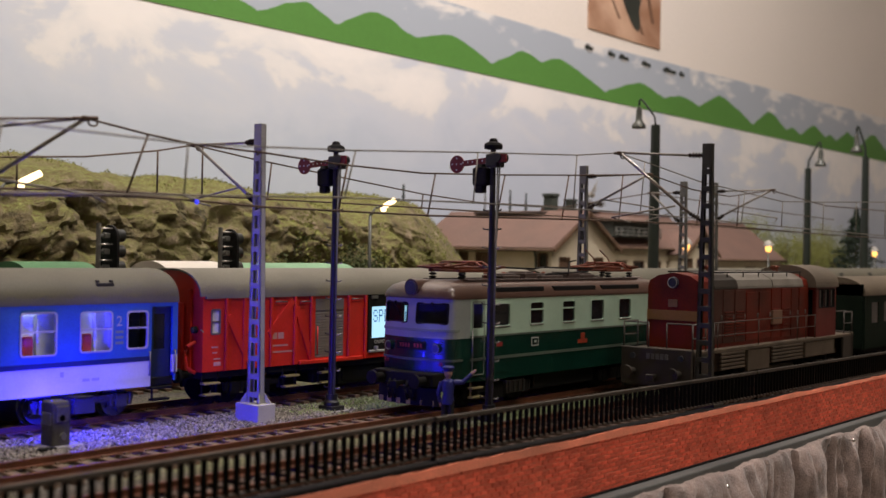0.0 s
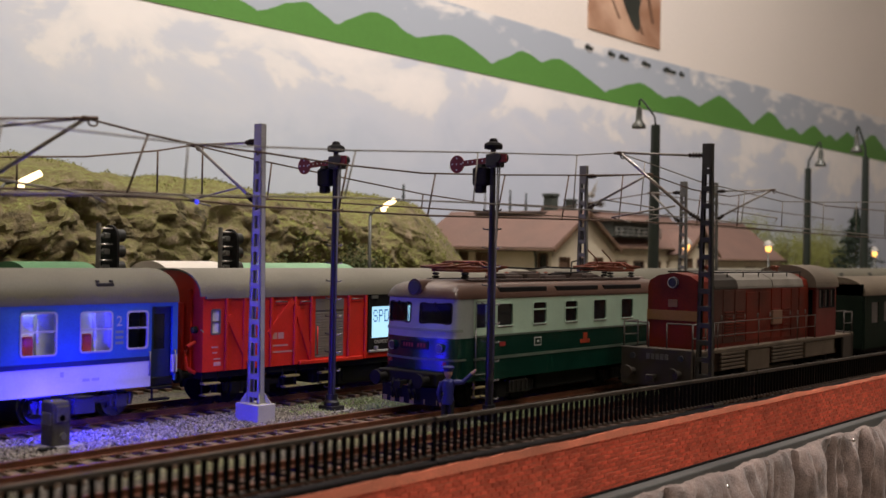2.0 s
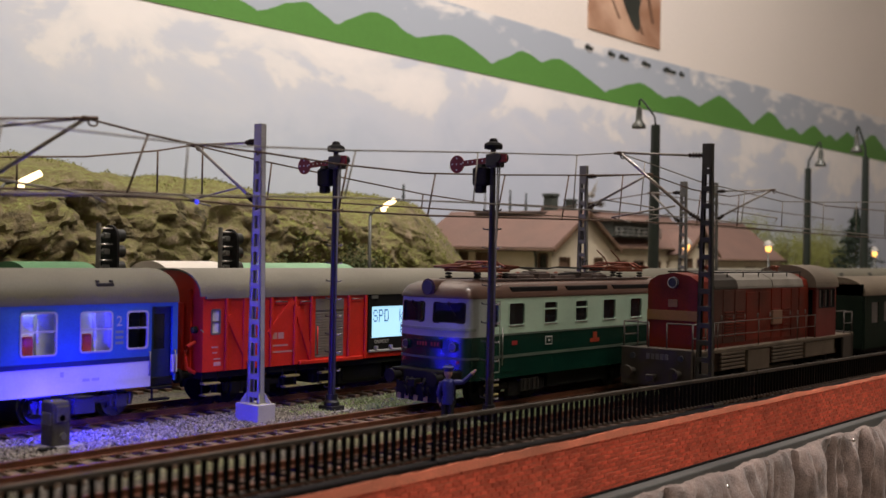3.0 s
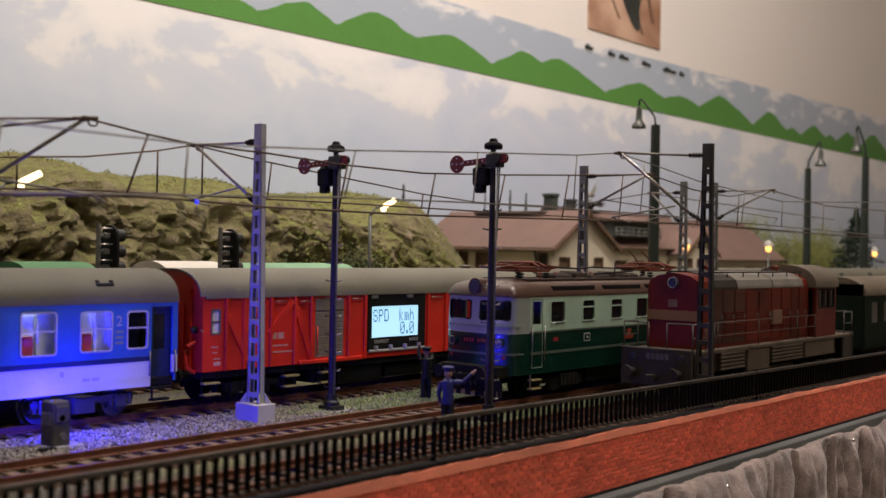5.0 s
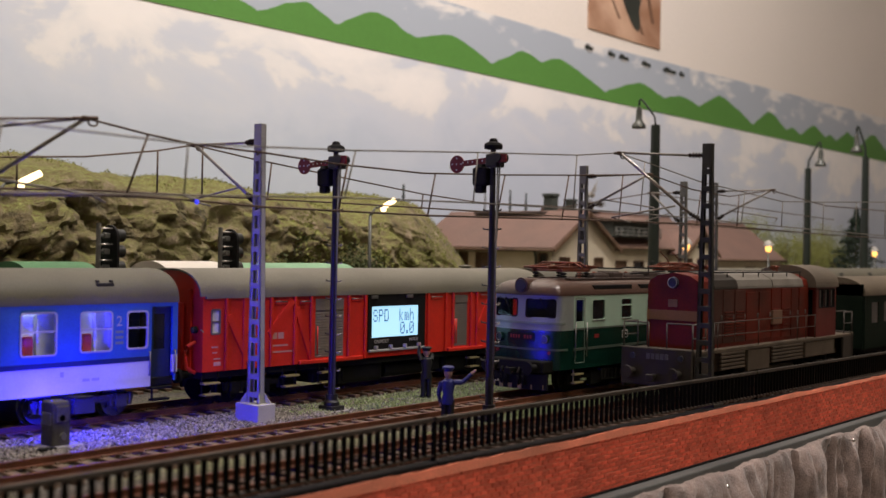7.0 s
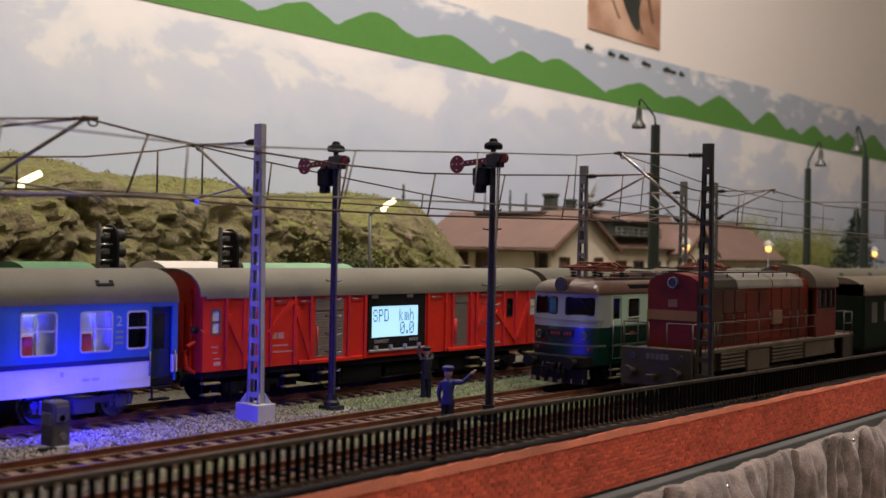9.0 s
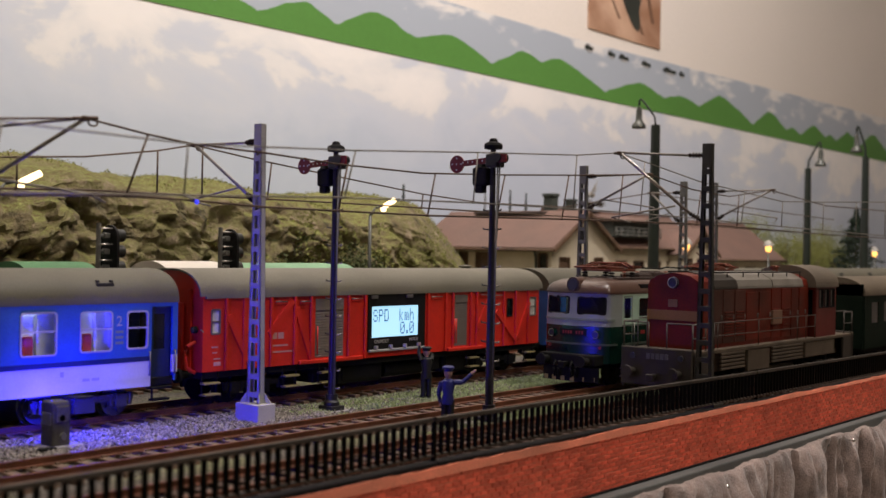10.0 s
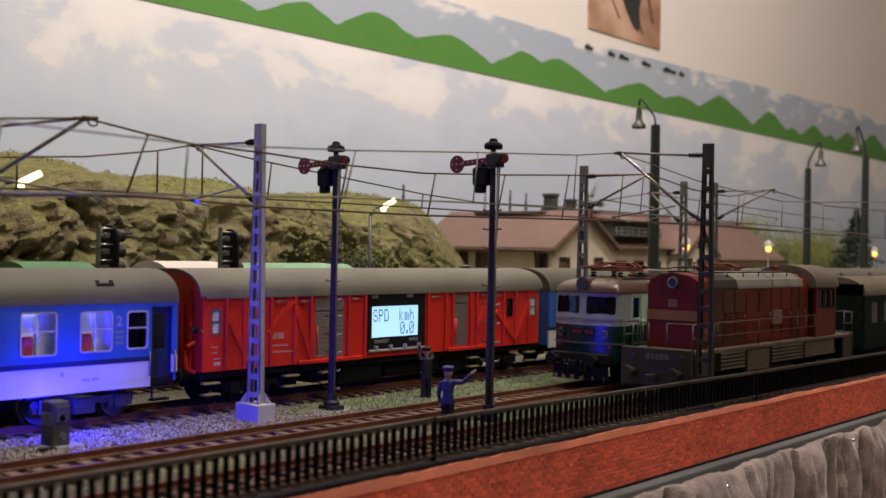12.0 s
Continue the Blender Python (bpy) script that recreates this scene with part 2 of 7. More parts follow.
def room():
    bm = bmesh.new(); add_box(bm, -2000, 3600, WALL_Y, WALL_Y + 120, -900, 1700)
    solid("wall_north", bm, WALLP, "plain cream painted room wall behind the layout", kind="structure")
    bm = bmesh.new(); add_box(bm, -2000, 3600, -2620, -2500, -900, 1700)
    solid("wall_south", bm, WALLP, "plain cream painted room wall", kind="structure")
    bm = bmesh.new(); add_box(bm, 3600, 3720, -2620, WALL_Y + 120, -900, 1700)
    solid("wall_east", bm, WALLP, "plain cream painted room wall", kind="structure")
    bm = bmesh.new(); add_box(bm, -2120, -2000, -2620, WALL_Y + 120, -900, 1700)
    solid("wall_west", bm, WALLP, "plain cream painted room wall", kind="structure")
    bm = bmesh.new(); add_box(bm, -2120, 3720, -2620, WALL_Y + 120, -1000, -900)
    solid("floor", bm, FLOORP, "brown boarded room floor", kind="structure")
    bm = bmesh.new(); add_box(bm, -2120, 3720, -2620, WALL_Y + 120, 1700, 1800)
    solid("ceiling", bm, CEILP, "white room ceiling", kind="structure")


room()


def cloud_mat(name, low, high, scale, stretch, a=0.42, b=0.62, rise=0.0, mid=0.14, extra=()):
    """A printed sky: soft pale clouds on grey-blue."""
    m = bpy.data.materials.new(name)
    m.use_nodes = True
    nt = m.node_tree
    b_ = nt.nodes["Principled BSDF"]
    tc, mp = nt.nodes.new("ShaderNodeTexCoord"), nt.nodes.new("ShaderNodeMapping")
    mp.inputs["Scale"].default_value = (0.55, 1, stretch)
    mp.inputs["Location"].default_value = (0.37, 0, 0.12)
    n = nt.nodes.new("ShaderNodeTexNoise")
    n.inputs["Scale"].default_value, n.inputs["Detail"].default_value, n.inputs["Roughness"].default_value = scale, 7, 0.55
    n.inputs["Distortion"].default_value = 0.35
    r = nt.nodes.new("ShaderNodeValToRGB")
    r.color_ramp.elements[0].position, r.color_ramp.elements[1].position = a, b
    r.color_ramp.elements[0].color, r.color_ramp.elements[1].color = (*low, 1), (*high, 1)
    nt.links.new(tc.outputs["Object"], mp.inputs["Vector"])
    nt.links.new(mp.outputs["Vector"], n.inputs["Vector"])
    sp, ma, ad = nt.nodes.new("ShaderNodeSeparateXYZ"), nt.nodes.new("ShaderNodeMath"), nt.nodes.new("ShaderNodeMath")
    ma.operation, ad.operation = "MULTIPLY_ADD", "ADD"
    ma.inputs[1].default_value, ma.inputs[2].default_value = rise, -rise * mid
    nt.links.new(tc.outputs["Object"], sp.inputs["Vector"])
    nt.links.new(sp.outputs["Z"], ma.inputs[0])
    nt.links.new(n.outputs["Fac"], ad.inputs[0])
    nt.links.new(ma.outputs[0], ad.inputs[1])
    nt.links.new(ad.outputs[0], r.inputs["Fac"])
    nt.links.new(r.outputs["Color"], b_.inputs["Base Color"])
    b_.inputs["Roughness"].default_value = 0.6
    for p, c in extra:
        r.color_ramp.elements.new(p).color = (*c, 1)
    return m


SKYPRINT = cloud_mat("printed_cloud_paper", (0.51, 0.56, 0.655), (0.84, 0.805, 0.78), 16.0, 1.0, 0.20, 0.66, 3.6, 0.203, ((0.42, (0.585, 0.62, 0.70)), (0.515, (0.625, 0.645, 0.70)), (0.555, (0.76, 0.745, 0.74))))
SKYSTRIP = cloud_mat("printed_blue_grey_strip", (0.40, 0.44, 0.50), (0.74, 0.71, 0.68), 26, 1.6, 0.55, 0.66, 4.0, 0.292)
GREENPRINT = mat("printed_flat_green", (0.10, 0.265, 0.05), 0.6, var=0.05, scale=8, fine=300, bump=0.03)


def backdrop():
    bm = bmesh.new(); add_box(bm, -700, 3300, WALL_Y - 1.2, WALL_Y - 0.4, -10, 243.5)
    solid("backdrop_sky", bm, SKYPRINT, "printed cloudy sky paper on the wall behind the layout", kind="structure")
    bm = bmesh.new()
    for a, b, za, zb in ((-700, 1150, 307, 307), (1150, 3300, 307, 344)):
        lo, hi = ([bm.verts.new(p) for p in ((a, y, 242.6), (b, y, 242.6), (b, y, zb), (a, y, za))] for y in (WALL_Y - 1.7, WALL_Y - 1.3))
        bm.faces.new(lo); bm.faces.new(hi[::-1])
        for k in range(4):
            bm.faces.new((lo[k], hi[k], hi[(k + 1) % 4], lo[(k + 1) % 4]))
    solid("backdrop_strip", bm, SKYSTRIP, "printed strip of pale sky above the cloud paper", kind="structure")
    # green ridge, cut from paper: peaks (middle, fall to the left, fall to the right, height over the lower edge)
    bm = bmesh.new()
    peaks = [(-560 + 113 * i, 80, 90, 22 + 6 * ((i * 7) % 3)) for i in range(10)] + [
        (606, 90, 40, 17), (681, 76, 58, 29), (768, 70, 100, 36), (880, 110, 92, 32), (1004, 70, 120, 34), (1074, 90, 118, 36), (1261, 105, 120, 32),
        (1370, 120, 130, 28), (1485, 95, 130, 42), (1655, 70, 90, 38), (1745, 60, 60, 22), (1832, 70, 90, 34), (1905, 60, 70, 25), (1990, 80, 100, 37), (2119, 90, 110, 45)] + [
        (2250 + 120 * i, 95, 100, 26 + 9 * (i % 3)) for i in range(9)]
    low = lambda x: 242.6
    top = []
    for i in range(1001):
        x = -700 + 4 * i
        h = 7.0
        for c, wl, wr, hh in peaks:
            d = abs(x - c) / (wl if x < c else wr)
            h = max(h, hh * (1 - min(1.0, (d * d + 0.012) ** 0.5 - 0.11)) ** 0.88)
        top.append((x, low(x) + h + 1.6 * noise.noise(Vector((x / 19, 0, 0))) + 0.9 * noise.noise(Vector((x / 6, 3, 0)))))
    lo = [(bm.verts.new((a, WALL_Y - 1.95, low(a))), bm.verts.new((a, WALL_Y - 1.95, b)), bm.verts.new((a, WALL_Y - 1.75, low(a))), bm.verts.new((a, WALL_Y - 1.75, b))) for a, b in top]
    for p, q in zip(lo, lo[1:]):
        bm.faces.new((p[0], q[0], q[1], p[1])); bm.faces.new((p[1], q[1], q[3], p[3])); bm.faces.new((q[2], p[2], p[3], q[3])); bm.faces.new((p[0], p[2], q[2], q[0]))
    solid("backdrop_ridge", bm, GREENPRINT, "flat green printed mountain ridge on the sky strip", kind="structure")


backdrop()


# ---- the layout's ground ----
def ground_mat():
    m = bpy.data.materials.new("ballast_and_turf")
    m.use_nodes = True
    nt = m.node_tree
    b = nt.nodes["Principled BSDF"]
    tc = nt.nodes.new("ShaderNodeTexCoord")
    big, fine = nt.nodes.new("ShaderNodeTexNoise"), nt.nodes.new("ShaderNodeTexVoronoi")
    big.inputs["Scale"].default_value, big.inputs["Detail"].default_value = 28, 6
    fine.inputs["Scale"].default_value = 900
    nt.links.new(tc.outputs["Object"], big.inputs["Vector"]); nt.links.new(tc.outputs["Object"], fine.inputs["Vector"])
    stone = nt.nodes.new("ShaderNodeValToRGB")
    stone.color_ramp.elements[0].color, stone.color_ramp.elements[1].color = (0.035, 0.03, 0.025, 1), (0.17, 0.155, 0.135, 1)
    nt.links.new(fine.outputs["Color"], stone.inputs["Fac"])
    turf = nt.nodes.new("ShaderNodeValToRGB")
    turf.color_ramp.elements[0].color, turf.color_ramp.elements[1].color = (0.085, 0.088, 0.045, 1), (0.22, 0.22, 0.12, 1)
    nt.links.new(fine.outputs["Color"], turf.inputs["Fac"])
    r = nt.nodes.new("ShaderNodeValToRGB")
    r.color_ramp.elements[0].position, r.color_ramp.elements[1].position = 0.44, 0.56
    nt.links.new(big.outputs["Fac"], r.inputs["Fac"])
    mx = nt.nodes.new("ShaderNodeMix"); mx.data_type = "RGBA"
    nt.links.new(r.outputs["Color"], mx.inputs[0]); nt.links.new(stone.outputs["Color"], mx.inputs[6]); nt.links.new(turf.outputs["Color"], mx.inputs[7])
    # ballast turns darker and browner along the front track
    sp, near, darker_ramp, m2 = (nt.nodes.new(k) for k in ("ShaderNodeSeparateXYZ", "ShaderNodeMapRange", "ShaderNodeValToRGB", "ShaderNodeMix"))
    m2.data_type = "RGBA"
    near.inputs[1].default_value, near.inputs[2].default_value, near.inputs[3].default_value, near.inputs[4].default_value = 0.238, 0.249, 1.0, 0.0
    darker_ramp.color_ramp.elements[0].color, darker_ramp.color_ramp.elements[1].color = (0.022, 0.015, 0.010, 1), (0.085, 0.060, 0.043, 1)
    nt.links.new(tc.outputs["Object"], sp.inputs["Vector"]); nt.links.new(sp.outputs["Y"], near.inputs[0]); nt.links.new(fine.outputs["Color"], darker_ramp.inputs["Fac"])
    nt.links.new(near.outputs[0], m2.inputs[0]); nt.links.new(mx.outputs[2], m2.inputs[6]); nt.links.new(darker_ramp.outputs["Color"], m2.inputs[7])
    nt.links.new(m2.outputs[2], b.inputs["Base Color"])
    b.inputs["Roughness"].default_value = 0.95
    bp = nt.nodes.new("ShaderNodeBump"); bp.inputs["Strength"].default_value, bp.inputs["Distance"].default_value = 0.7, 0.0006
    nt.links.new(fine.outputs["Distance"], bp.inputs["Height"]); nt.links.new(bp.outputs["Normal"], b.inputs["Normal"])
    return m


GROUND = ground_mat()
GZ = -3.2


def ground():
    bm = bmesh.new()
    xs = [-600 + 14 * i for i in range(60)] + [240 + 6 * i for i in range(80)] + [720 + 25 * i for i in range(105)]
    ys = [182 + 5 * i for i in range(36)] + [362 + 15 * i for i in range(24)] + [WALL_Y]
    g = [[bm.verts.new((x, y, GZ + 0.7 * noise.noise(Vector((x / 14, y / 14, 0))) + 0.35 * noise.noise(Vector((x / 5, y / 5, 3))) - 0.3)) for y in ys] for x in xs]
    for i in range(len(xs) - 1):
        for j in range(len(ys) - 1):
            bm.faces.new((g[i][j], g[i + 1][j], g[i + 1][j + 1], g[i][j + 1])).smooth = True
    solid("ground", bm, GROUND, "ballast and turf covered layout ground between the tracks", kind="structure")
    bm = bmesh.new(); add_box(bm, -700, 3400, 183.5, WALL_Y - 6, -40, -6)
    solid("layout_board", bm, CONCRETE, "thick board under the layout ground", kind="structure")


ground()


def track(y, x0, x1, label, wood=None, step=7.2, n_part=300):
    t = thing("railway_track", label, "railway track", "tracks of the yard", 0, y, 0)
    prof = [(-1.0, -2.3), (1.0, -2.3), (1.0, -2.0), (0.3, -1.7), (0.3, -0.7), (0.5, -0.5), (0.5, 0), (-0.5, 0), (-0.5, -0.5), (-0.3, -0.7), (-0.3, -1.7), (-1.0, -2.0)]
    for s in (-1, 1):
        bm = bmesh.new()
        add_prism(bm, [(a + s * 8.75, b) for a, b in prof], x0, x1)
        part("rail", bm, RAIL, t)
    bm = bmesh.new()
    add_rbox(bm, -1.5, 1.5, -15, 15, -4.6, -2.3, 0.25)
    for s in (-1, 1):
        for o in (-1.6, 1.6):
            add_box(bm, -0.6, 0.6, s * 8.75 + o - 0.45, s * 8.75 + o + 0.45, -2.35, -1.75)
    n = min(int((x1 - x0) / step), n_part)
    rng = random.Random(int(y))
    me = mesh_of("sleeper", bm, wood or SLEEPER)
    for i in range(n):
        o = new("sleeper", me)
        o.parent = t
        o.matrix_basis = pose((x0 + 2 + i * step) * MM, rng.uniform(-0.3, 0.3) * MM, 0, 0, 0, rng.uniform(-0.8, 0.8))
    return t


track(217, 60, 900, "rusty model railway track beside the fence", SLEEPERDARK)
track(266, 60, 1100, "rusty model railway track in brown sleepers")
track(335, 60, 1400, "model railway track under the red van and blue coach")
track(402, 60, 1400, "model railway track behind the passenger train")


# ---- rolling stock ----
BOGIEGREY = mat("dark_grey_bogie", (0.07, 0.07, 0.07), 0.35, var=0.15)


def wheel_bm(r=5.5, w=2.4):
    bm = bmesh.new()
    for a, b, rr in ((-w / 2, w / 2 - 0.6, r), (w / 2 - 0.6, w / 2, r + 0.9)):
        add_rod(bm, (0, a, 0), (0, b, 0), rr, n=24)
    add_rod(bm, (0, -w / 2 - 0.3, 0), (0, -w / 2, 0), 1.6, n=12)
    for i in range(5):
        a = 2 * math.pi * i / 5
        add_rod(bm, (math.cos(a) * 1.2, -w / 2 - 0.12, math.sin(a) * 1.2), (math.cos(a) * 4.2, -w / 2 - 0.12, math.sin(a) * 4.2), 0.45, n=6)
    return bm


def bogie_bm(half=14, hw=13.2, z0=3.0, z1=8.5):
    bm = bmesh.new()
    for s in (-1, 1):
        y0, y1 = sorted((s * (hw - 1.2), s * hw))
        add_rbox(bm, -half - 5, half + 5, y0, y1, z0 + 2.4, z1 - 0.6, 0.4)
        add_rbox(bm, -4, 4, y0 - 0.5, y1 + 0.5, z0 - 0.6, z1 - 0.2, 0.4)
        for k in (-1, 1):
            add_rbox(bm, k * half - 2.3, k * half + 2.3, y0 - 0.6, y1 + 0.6, z0 + 0.3, z0 + 5.2, 0.5)
            add_rod(bm, (k * half - 3.6, (y0 + y1) / 2, z0 + 1.0), (k * half - 3.6, (y0 + y1) / 2, z1 - 0.6), 1.0)
            add_rod(bm, (k * half + 3.6, (y0 + y1) / 2, z0 + 1.0), (k * half + 3.6, (y0 + y1) / 2, z1 - 0.6), 1.0)
    add_rbox(bm, -6, 6, -hw + 1.2, hw - 1.2, z0 + 2, z1, 0.4)
    return bm


def running_gear(t, centres, half=14, r=5.5, frame_mat=BLACK, hw=13.2, wheel_mat=None):
    wheels = []
    bg, wh = None, None
    for c in centres:
        if bg is None:
            bg = part("bogie_frame", bogie_bm(half, hw), frame_mat, t)
            bg.matrix_basis = pose(c * MM, 0, 0)
        else:
            again(bg, "bogie_frame", t, c)
        for k in (-1, 1):
            for s in (-1, 1):
                if wh is None:
                    wh = part("wheel", wheel_bm(r), wheel_mat or BLACK, t)
                    o = wh
                else:
                    o = again(wh, "wheel", t)
                o.matrix_basis = pose((c + k * half) * MM, s * 8.4 * MM, r * MM, 0, 0, 0 if s < 0 else 180)
                wheels.append(o)
    return wheels


def buffers(t, x, d, z=11.5, material=BLACK):
    for s in (-1, 1):
        bm = bmesh.new()
        add_rod(bm, (x, s * 10, z), (x + d * 5.0, s * 10, z), 1.5, 1.2, 12)
        add_rod(bm, (x + d * 4.6, s * 10, z), (x + d * 5.5, s * 10, z), 2.6, 2.5, 18)
        part("buffer", bm, material, t)
    bm = bmesh.new()
    add_rbox(bm, min(x, x + d * 4.5), max(x, x + d * 4.5), -0.8, 0.8, z - 2.2, z - 0.6, 0.3)
    add_rbox(bm, min(x + d * 3.5, x + d * 5), max(x + d * 3.5, x + d * 5), -1.6, 1.6, z - 3.2, z - 0.4, 0.3)
    part("coupling", bm, material, t)


def text_mesh(name, words, size, material, parent, m, label=""):
    cu = bpy.data.curves.new(name, "FONT")
    cu.body, cu.size, cu.extrude, cu.resolution_u = words, size * MM, 0.00006, 2
    tmp = new("lettering_shape", cu)
    me = bpy.data.meshes.new_from_object(tmp)
    bpy.data.objects.remove(tmp)
    me.materials.append(material)
    ob = new(name, me)
    ob.parent, ob.matrix_basis = parent, m
    return tagged(ob, label)


def roof_part(t, x0, x1, hw, z0, z1, material, over=0.5, lip=1.0, label=""):
    bm = bmesh.new()
    pts = arc(hw + over, z0, z1, 22)
    add_prism(bm, [(-hw - over, z0 - lip), *pts, (hw + over, z0 - lip)][::-1], x0, x1, smooth=False)
    for f in bm.faces:
        f.smooth = len(f.verts) == 4
    return part("roof", bm, material, t, label)


def blue_coach(x_end, y, label, group=""):
    """A passenger coach whose right-hand end stands at x_end; it is 281 long."""
    L, hw = 281, 17
    t = thing("passenger_coach", label, "railway coach", group, x_end, y, 0)
    near, far = wall_map(-hw), wall_map(hw, 1)
    wins, x = [(-20.5, -12.4, 22.8, 35.2), (-38.0, -26.4, 22.6, 35.4), (-58.7, -46.6, 22.4, 35.7)], -58.7
    while x > -L + 50:
        x -= 20.7
        wins.append((x, x + 12.1, 22.4, 35.7))
    door = (-10.8, -2.2, 11.0, 36.6)
    upper = bmesh.new()
    for fm in (near, far):
        add_panel(upper, fm, -L, 0, 20.0, 38.4, [*wins, (door[0], door[1], 19.0, door[3])], 0.9)
    ends = lambda xx, s: (lambda u, v, d: (xx - s * d, u, v))
    add_panel(upper, ends(0, 1), -hw + 0.95, hw - 0.95, 11, 38.2, [(-5, 5, 12, 35)], 0.9)
    add_panel(upper, ends(-L, -1), -hw + 0.95, hw - 0.95, 11, 38.2, [], 0.9)
    part("body_side", upper, BLUE, t, "bright blue painted upper body")
    bm = bmesh.new()
    for fm in (near, far):
        add_panel(bm, lambda u, v, d, f=fm: f(u, v, d - 0.1), -L, -11, 18.4, 20.0, [], 0.9)
    part("waist_stripe", bm, NAVY, t)
    bm = bmesh.new()
    for fm in (near, far):
        add_panel(bm, fm, -L, -11.0, 9.8, 18.4, [], 0.9)
        add_panel(bm, fm, -2.2, 0, 14, 20, [], 0.9)
    part("lower_side", bm, WHITE, t, "white painted lower body side")
    bm = bmesh.new(); add_rbox(bm, -L + 1, -1, -hw + 1.2, hw - 1.2, 9.6, 12.5, 0.3)
    part("floor_frame", bm, BLACK, t)
    roof_part(t, -L, 0.3, hw, 38.3, 49.3, ROOF, 0.2, 0.4, "matt grey ribbed roof")
    for vx in (-28, -95, -160, -230):
        bm = bmesh.new(); add_rbox(bm, vx - 3.4, vx + 3.4, -15.6, -13.2, 43.4, 44.9, 0.5)
        for k in (-2.6, 2.6):
            add_rbox(bm, vx + k - 0.5, vx + k + 0.5, -15.2, -13.8, 44.6, 45.7, 0.25)
        part("roof_vent", bm, MASTDARK, t)
    # end vestibule: recessed door, step and grab rails
    for s, fm in ((-1, near), (1, far)):
        bm = bmesh.new()
        add_panel(bm, lambda u, v, d, f=fm: f(u, v, d + 1.6), door[0] - 0.4, door[1] + 0.4, 12, 37.2, [(-8.8, -4.2, 22, 34)], 0.6)
        dd = part("door", bm, NAVY, t, "dark navy folding end door")
        bm = bmesh.new(); add_panel(bm, lambda u, v, d, f=fm: f(u, v, d + 1.9), -8.8, -4.2, 22, 34, [], 0.2)
        g = part("door_pane", bm, DARKGLASS, dd)
        for hx in (door[0] - 0.9, door[1] + 0.8):
            bm = bmesh.new()
            add_rod(bm, (hx, s * (hw + 0.7), 13.5), (hx, s * (hw + 0.7), 21.5), 0.28)
            add_rod(bm, (hx, s * hw, 13.6), (hx, s * (hw + 0.7), 13.6), 0.25); add_rod(bm, (hx, s * hw, 21.4), (hx, s * (hw + 0.7), 21.4), 0.25)
            part("grab_rail", bm, STEEL, t)
        bm = bmesh.new(); add_rbox(bm, door[0], door[1], *sorted((s * (hw - 3), s * (hw + 0.4))), 8.6, 9.4, 0.2)
        add_rbox(bm, door[0] + 0.8, door[1] - 0.8, *sorted((s * (hw - 2.4), s * (hw + 0.2))), 4.6, 5.4, 0.2)
        add_box(bm, door[0] + 0.8, door[0] + 1.4, *sorted((s * (hw - 1), s * (hw - 0.6))), 4.6, 9)
        part("step", bm, BLACK, t)
    for s, fm in ((-1, near), (1, far)):
        for w in wins:
            bm = bmesh.new()
            add_ring(bm, fm, *w, 0.6, 1.1)
            zt = w[2] + (w[3] - w[2]) * 0.56
            add_box(bm, w[0], w[1], *sorted((s * (hw + 0.15), s * (hw - 0.5))), zt - 0.3, zt + 0.3)
            fr = part("window_frame", bm, PALEFRAME, t, "pale metal window frame")
            bm = bmesh.new(); add_box(bm, w[0], w[1], *sorted((s * (hw - 0.5), s * (hw - 0.7))), w[2], w[3])
            p = part("pane", bm, GLASS, fr)
            p.visible_shadow = False
    # compartments
    bm = bmesh.new(); add_box(bm, -L + 2, -24, -11.0, -10.4, 12.6, 37.5)
    for w in wins:
        add_box(bm, w[0] - 4.6, w[0] - 4.0, -15.5, -11.0, 12.6, 37.5)
    part("partition", bm, INTERIOR, t, "pale compartment partitions")
    for w in wins[1:]:
        bm = bmesh.new(); add_rbox(bm, w[0] + 1.6, w[0] + 5.4, -15.4, -13.6, 19, 28.4, 0.7)
        part("seat", bm, SEATRED, t)
        bm = bmesh.new(); add_rbox(bm, w[0] + 1.6, w[0] + 7.4, -13.2, -12.8, 19, 35.0, 0.1); add_rbox(bm, w[0] + 6.6, w[0] + 7.4, -14.8, -13.1, 19, 35.0, 0.2)
        part("curtain", bm, INTERIOR, t, "pale curtain panel")
        # glowing strip with no visible fitting, added to brighten the curtain panel
        bm = bmesh.new(); add_rbox(bm, w[0] + 1.0, w[0] + 8.0, -15.4, -13.6, 36.9, 37.5, 0.2)
        part("compartment_glow", bm, COOLGLOW, t, "added cool white strip that brightens the compartment")
    running_gear(t, (-34, -L + 34), 14, 5.3, BOGIEGREY, 13.4, BOGIEGREY)
    bm = bmesh.new()
    for bx in (-95, -130, -175):
        add_rbox(bm, bx - 9, bx + 9, -12, 12, 4.5, 10, 0.5)
    part("underfloor_box", bm, BLACK, t)
    buffers(t, 0, 1); buffers(t, -L, -1)
    bm = bmesh.new(); add_rbox(bm, 0, 3.2, -6.2, 6.2, 11, 37, 1.2)
    part("gangway_bellows", bm, BLACK, t)
    text_mesh("class_number", "2", 4.8, LILAC, t, Matrix.Translation((-26.0 * MM + 0.0012, -(hw + 0.08) * MM, 30.6 * MM)) @ pose(0, 0, 0, 90))
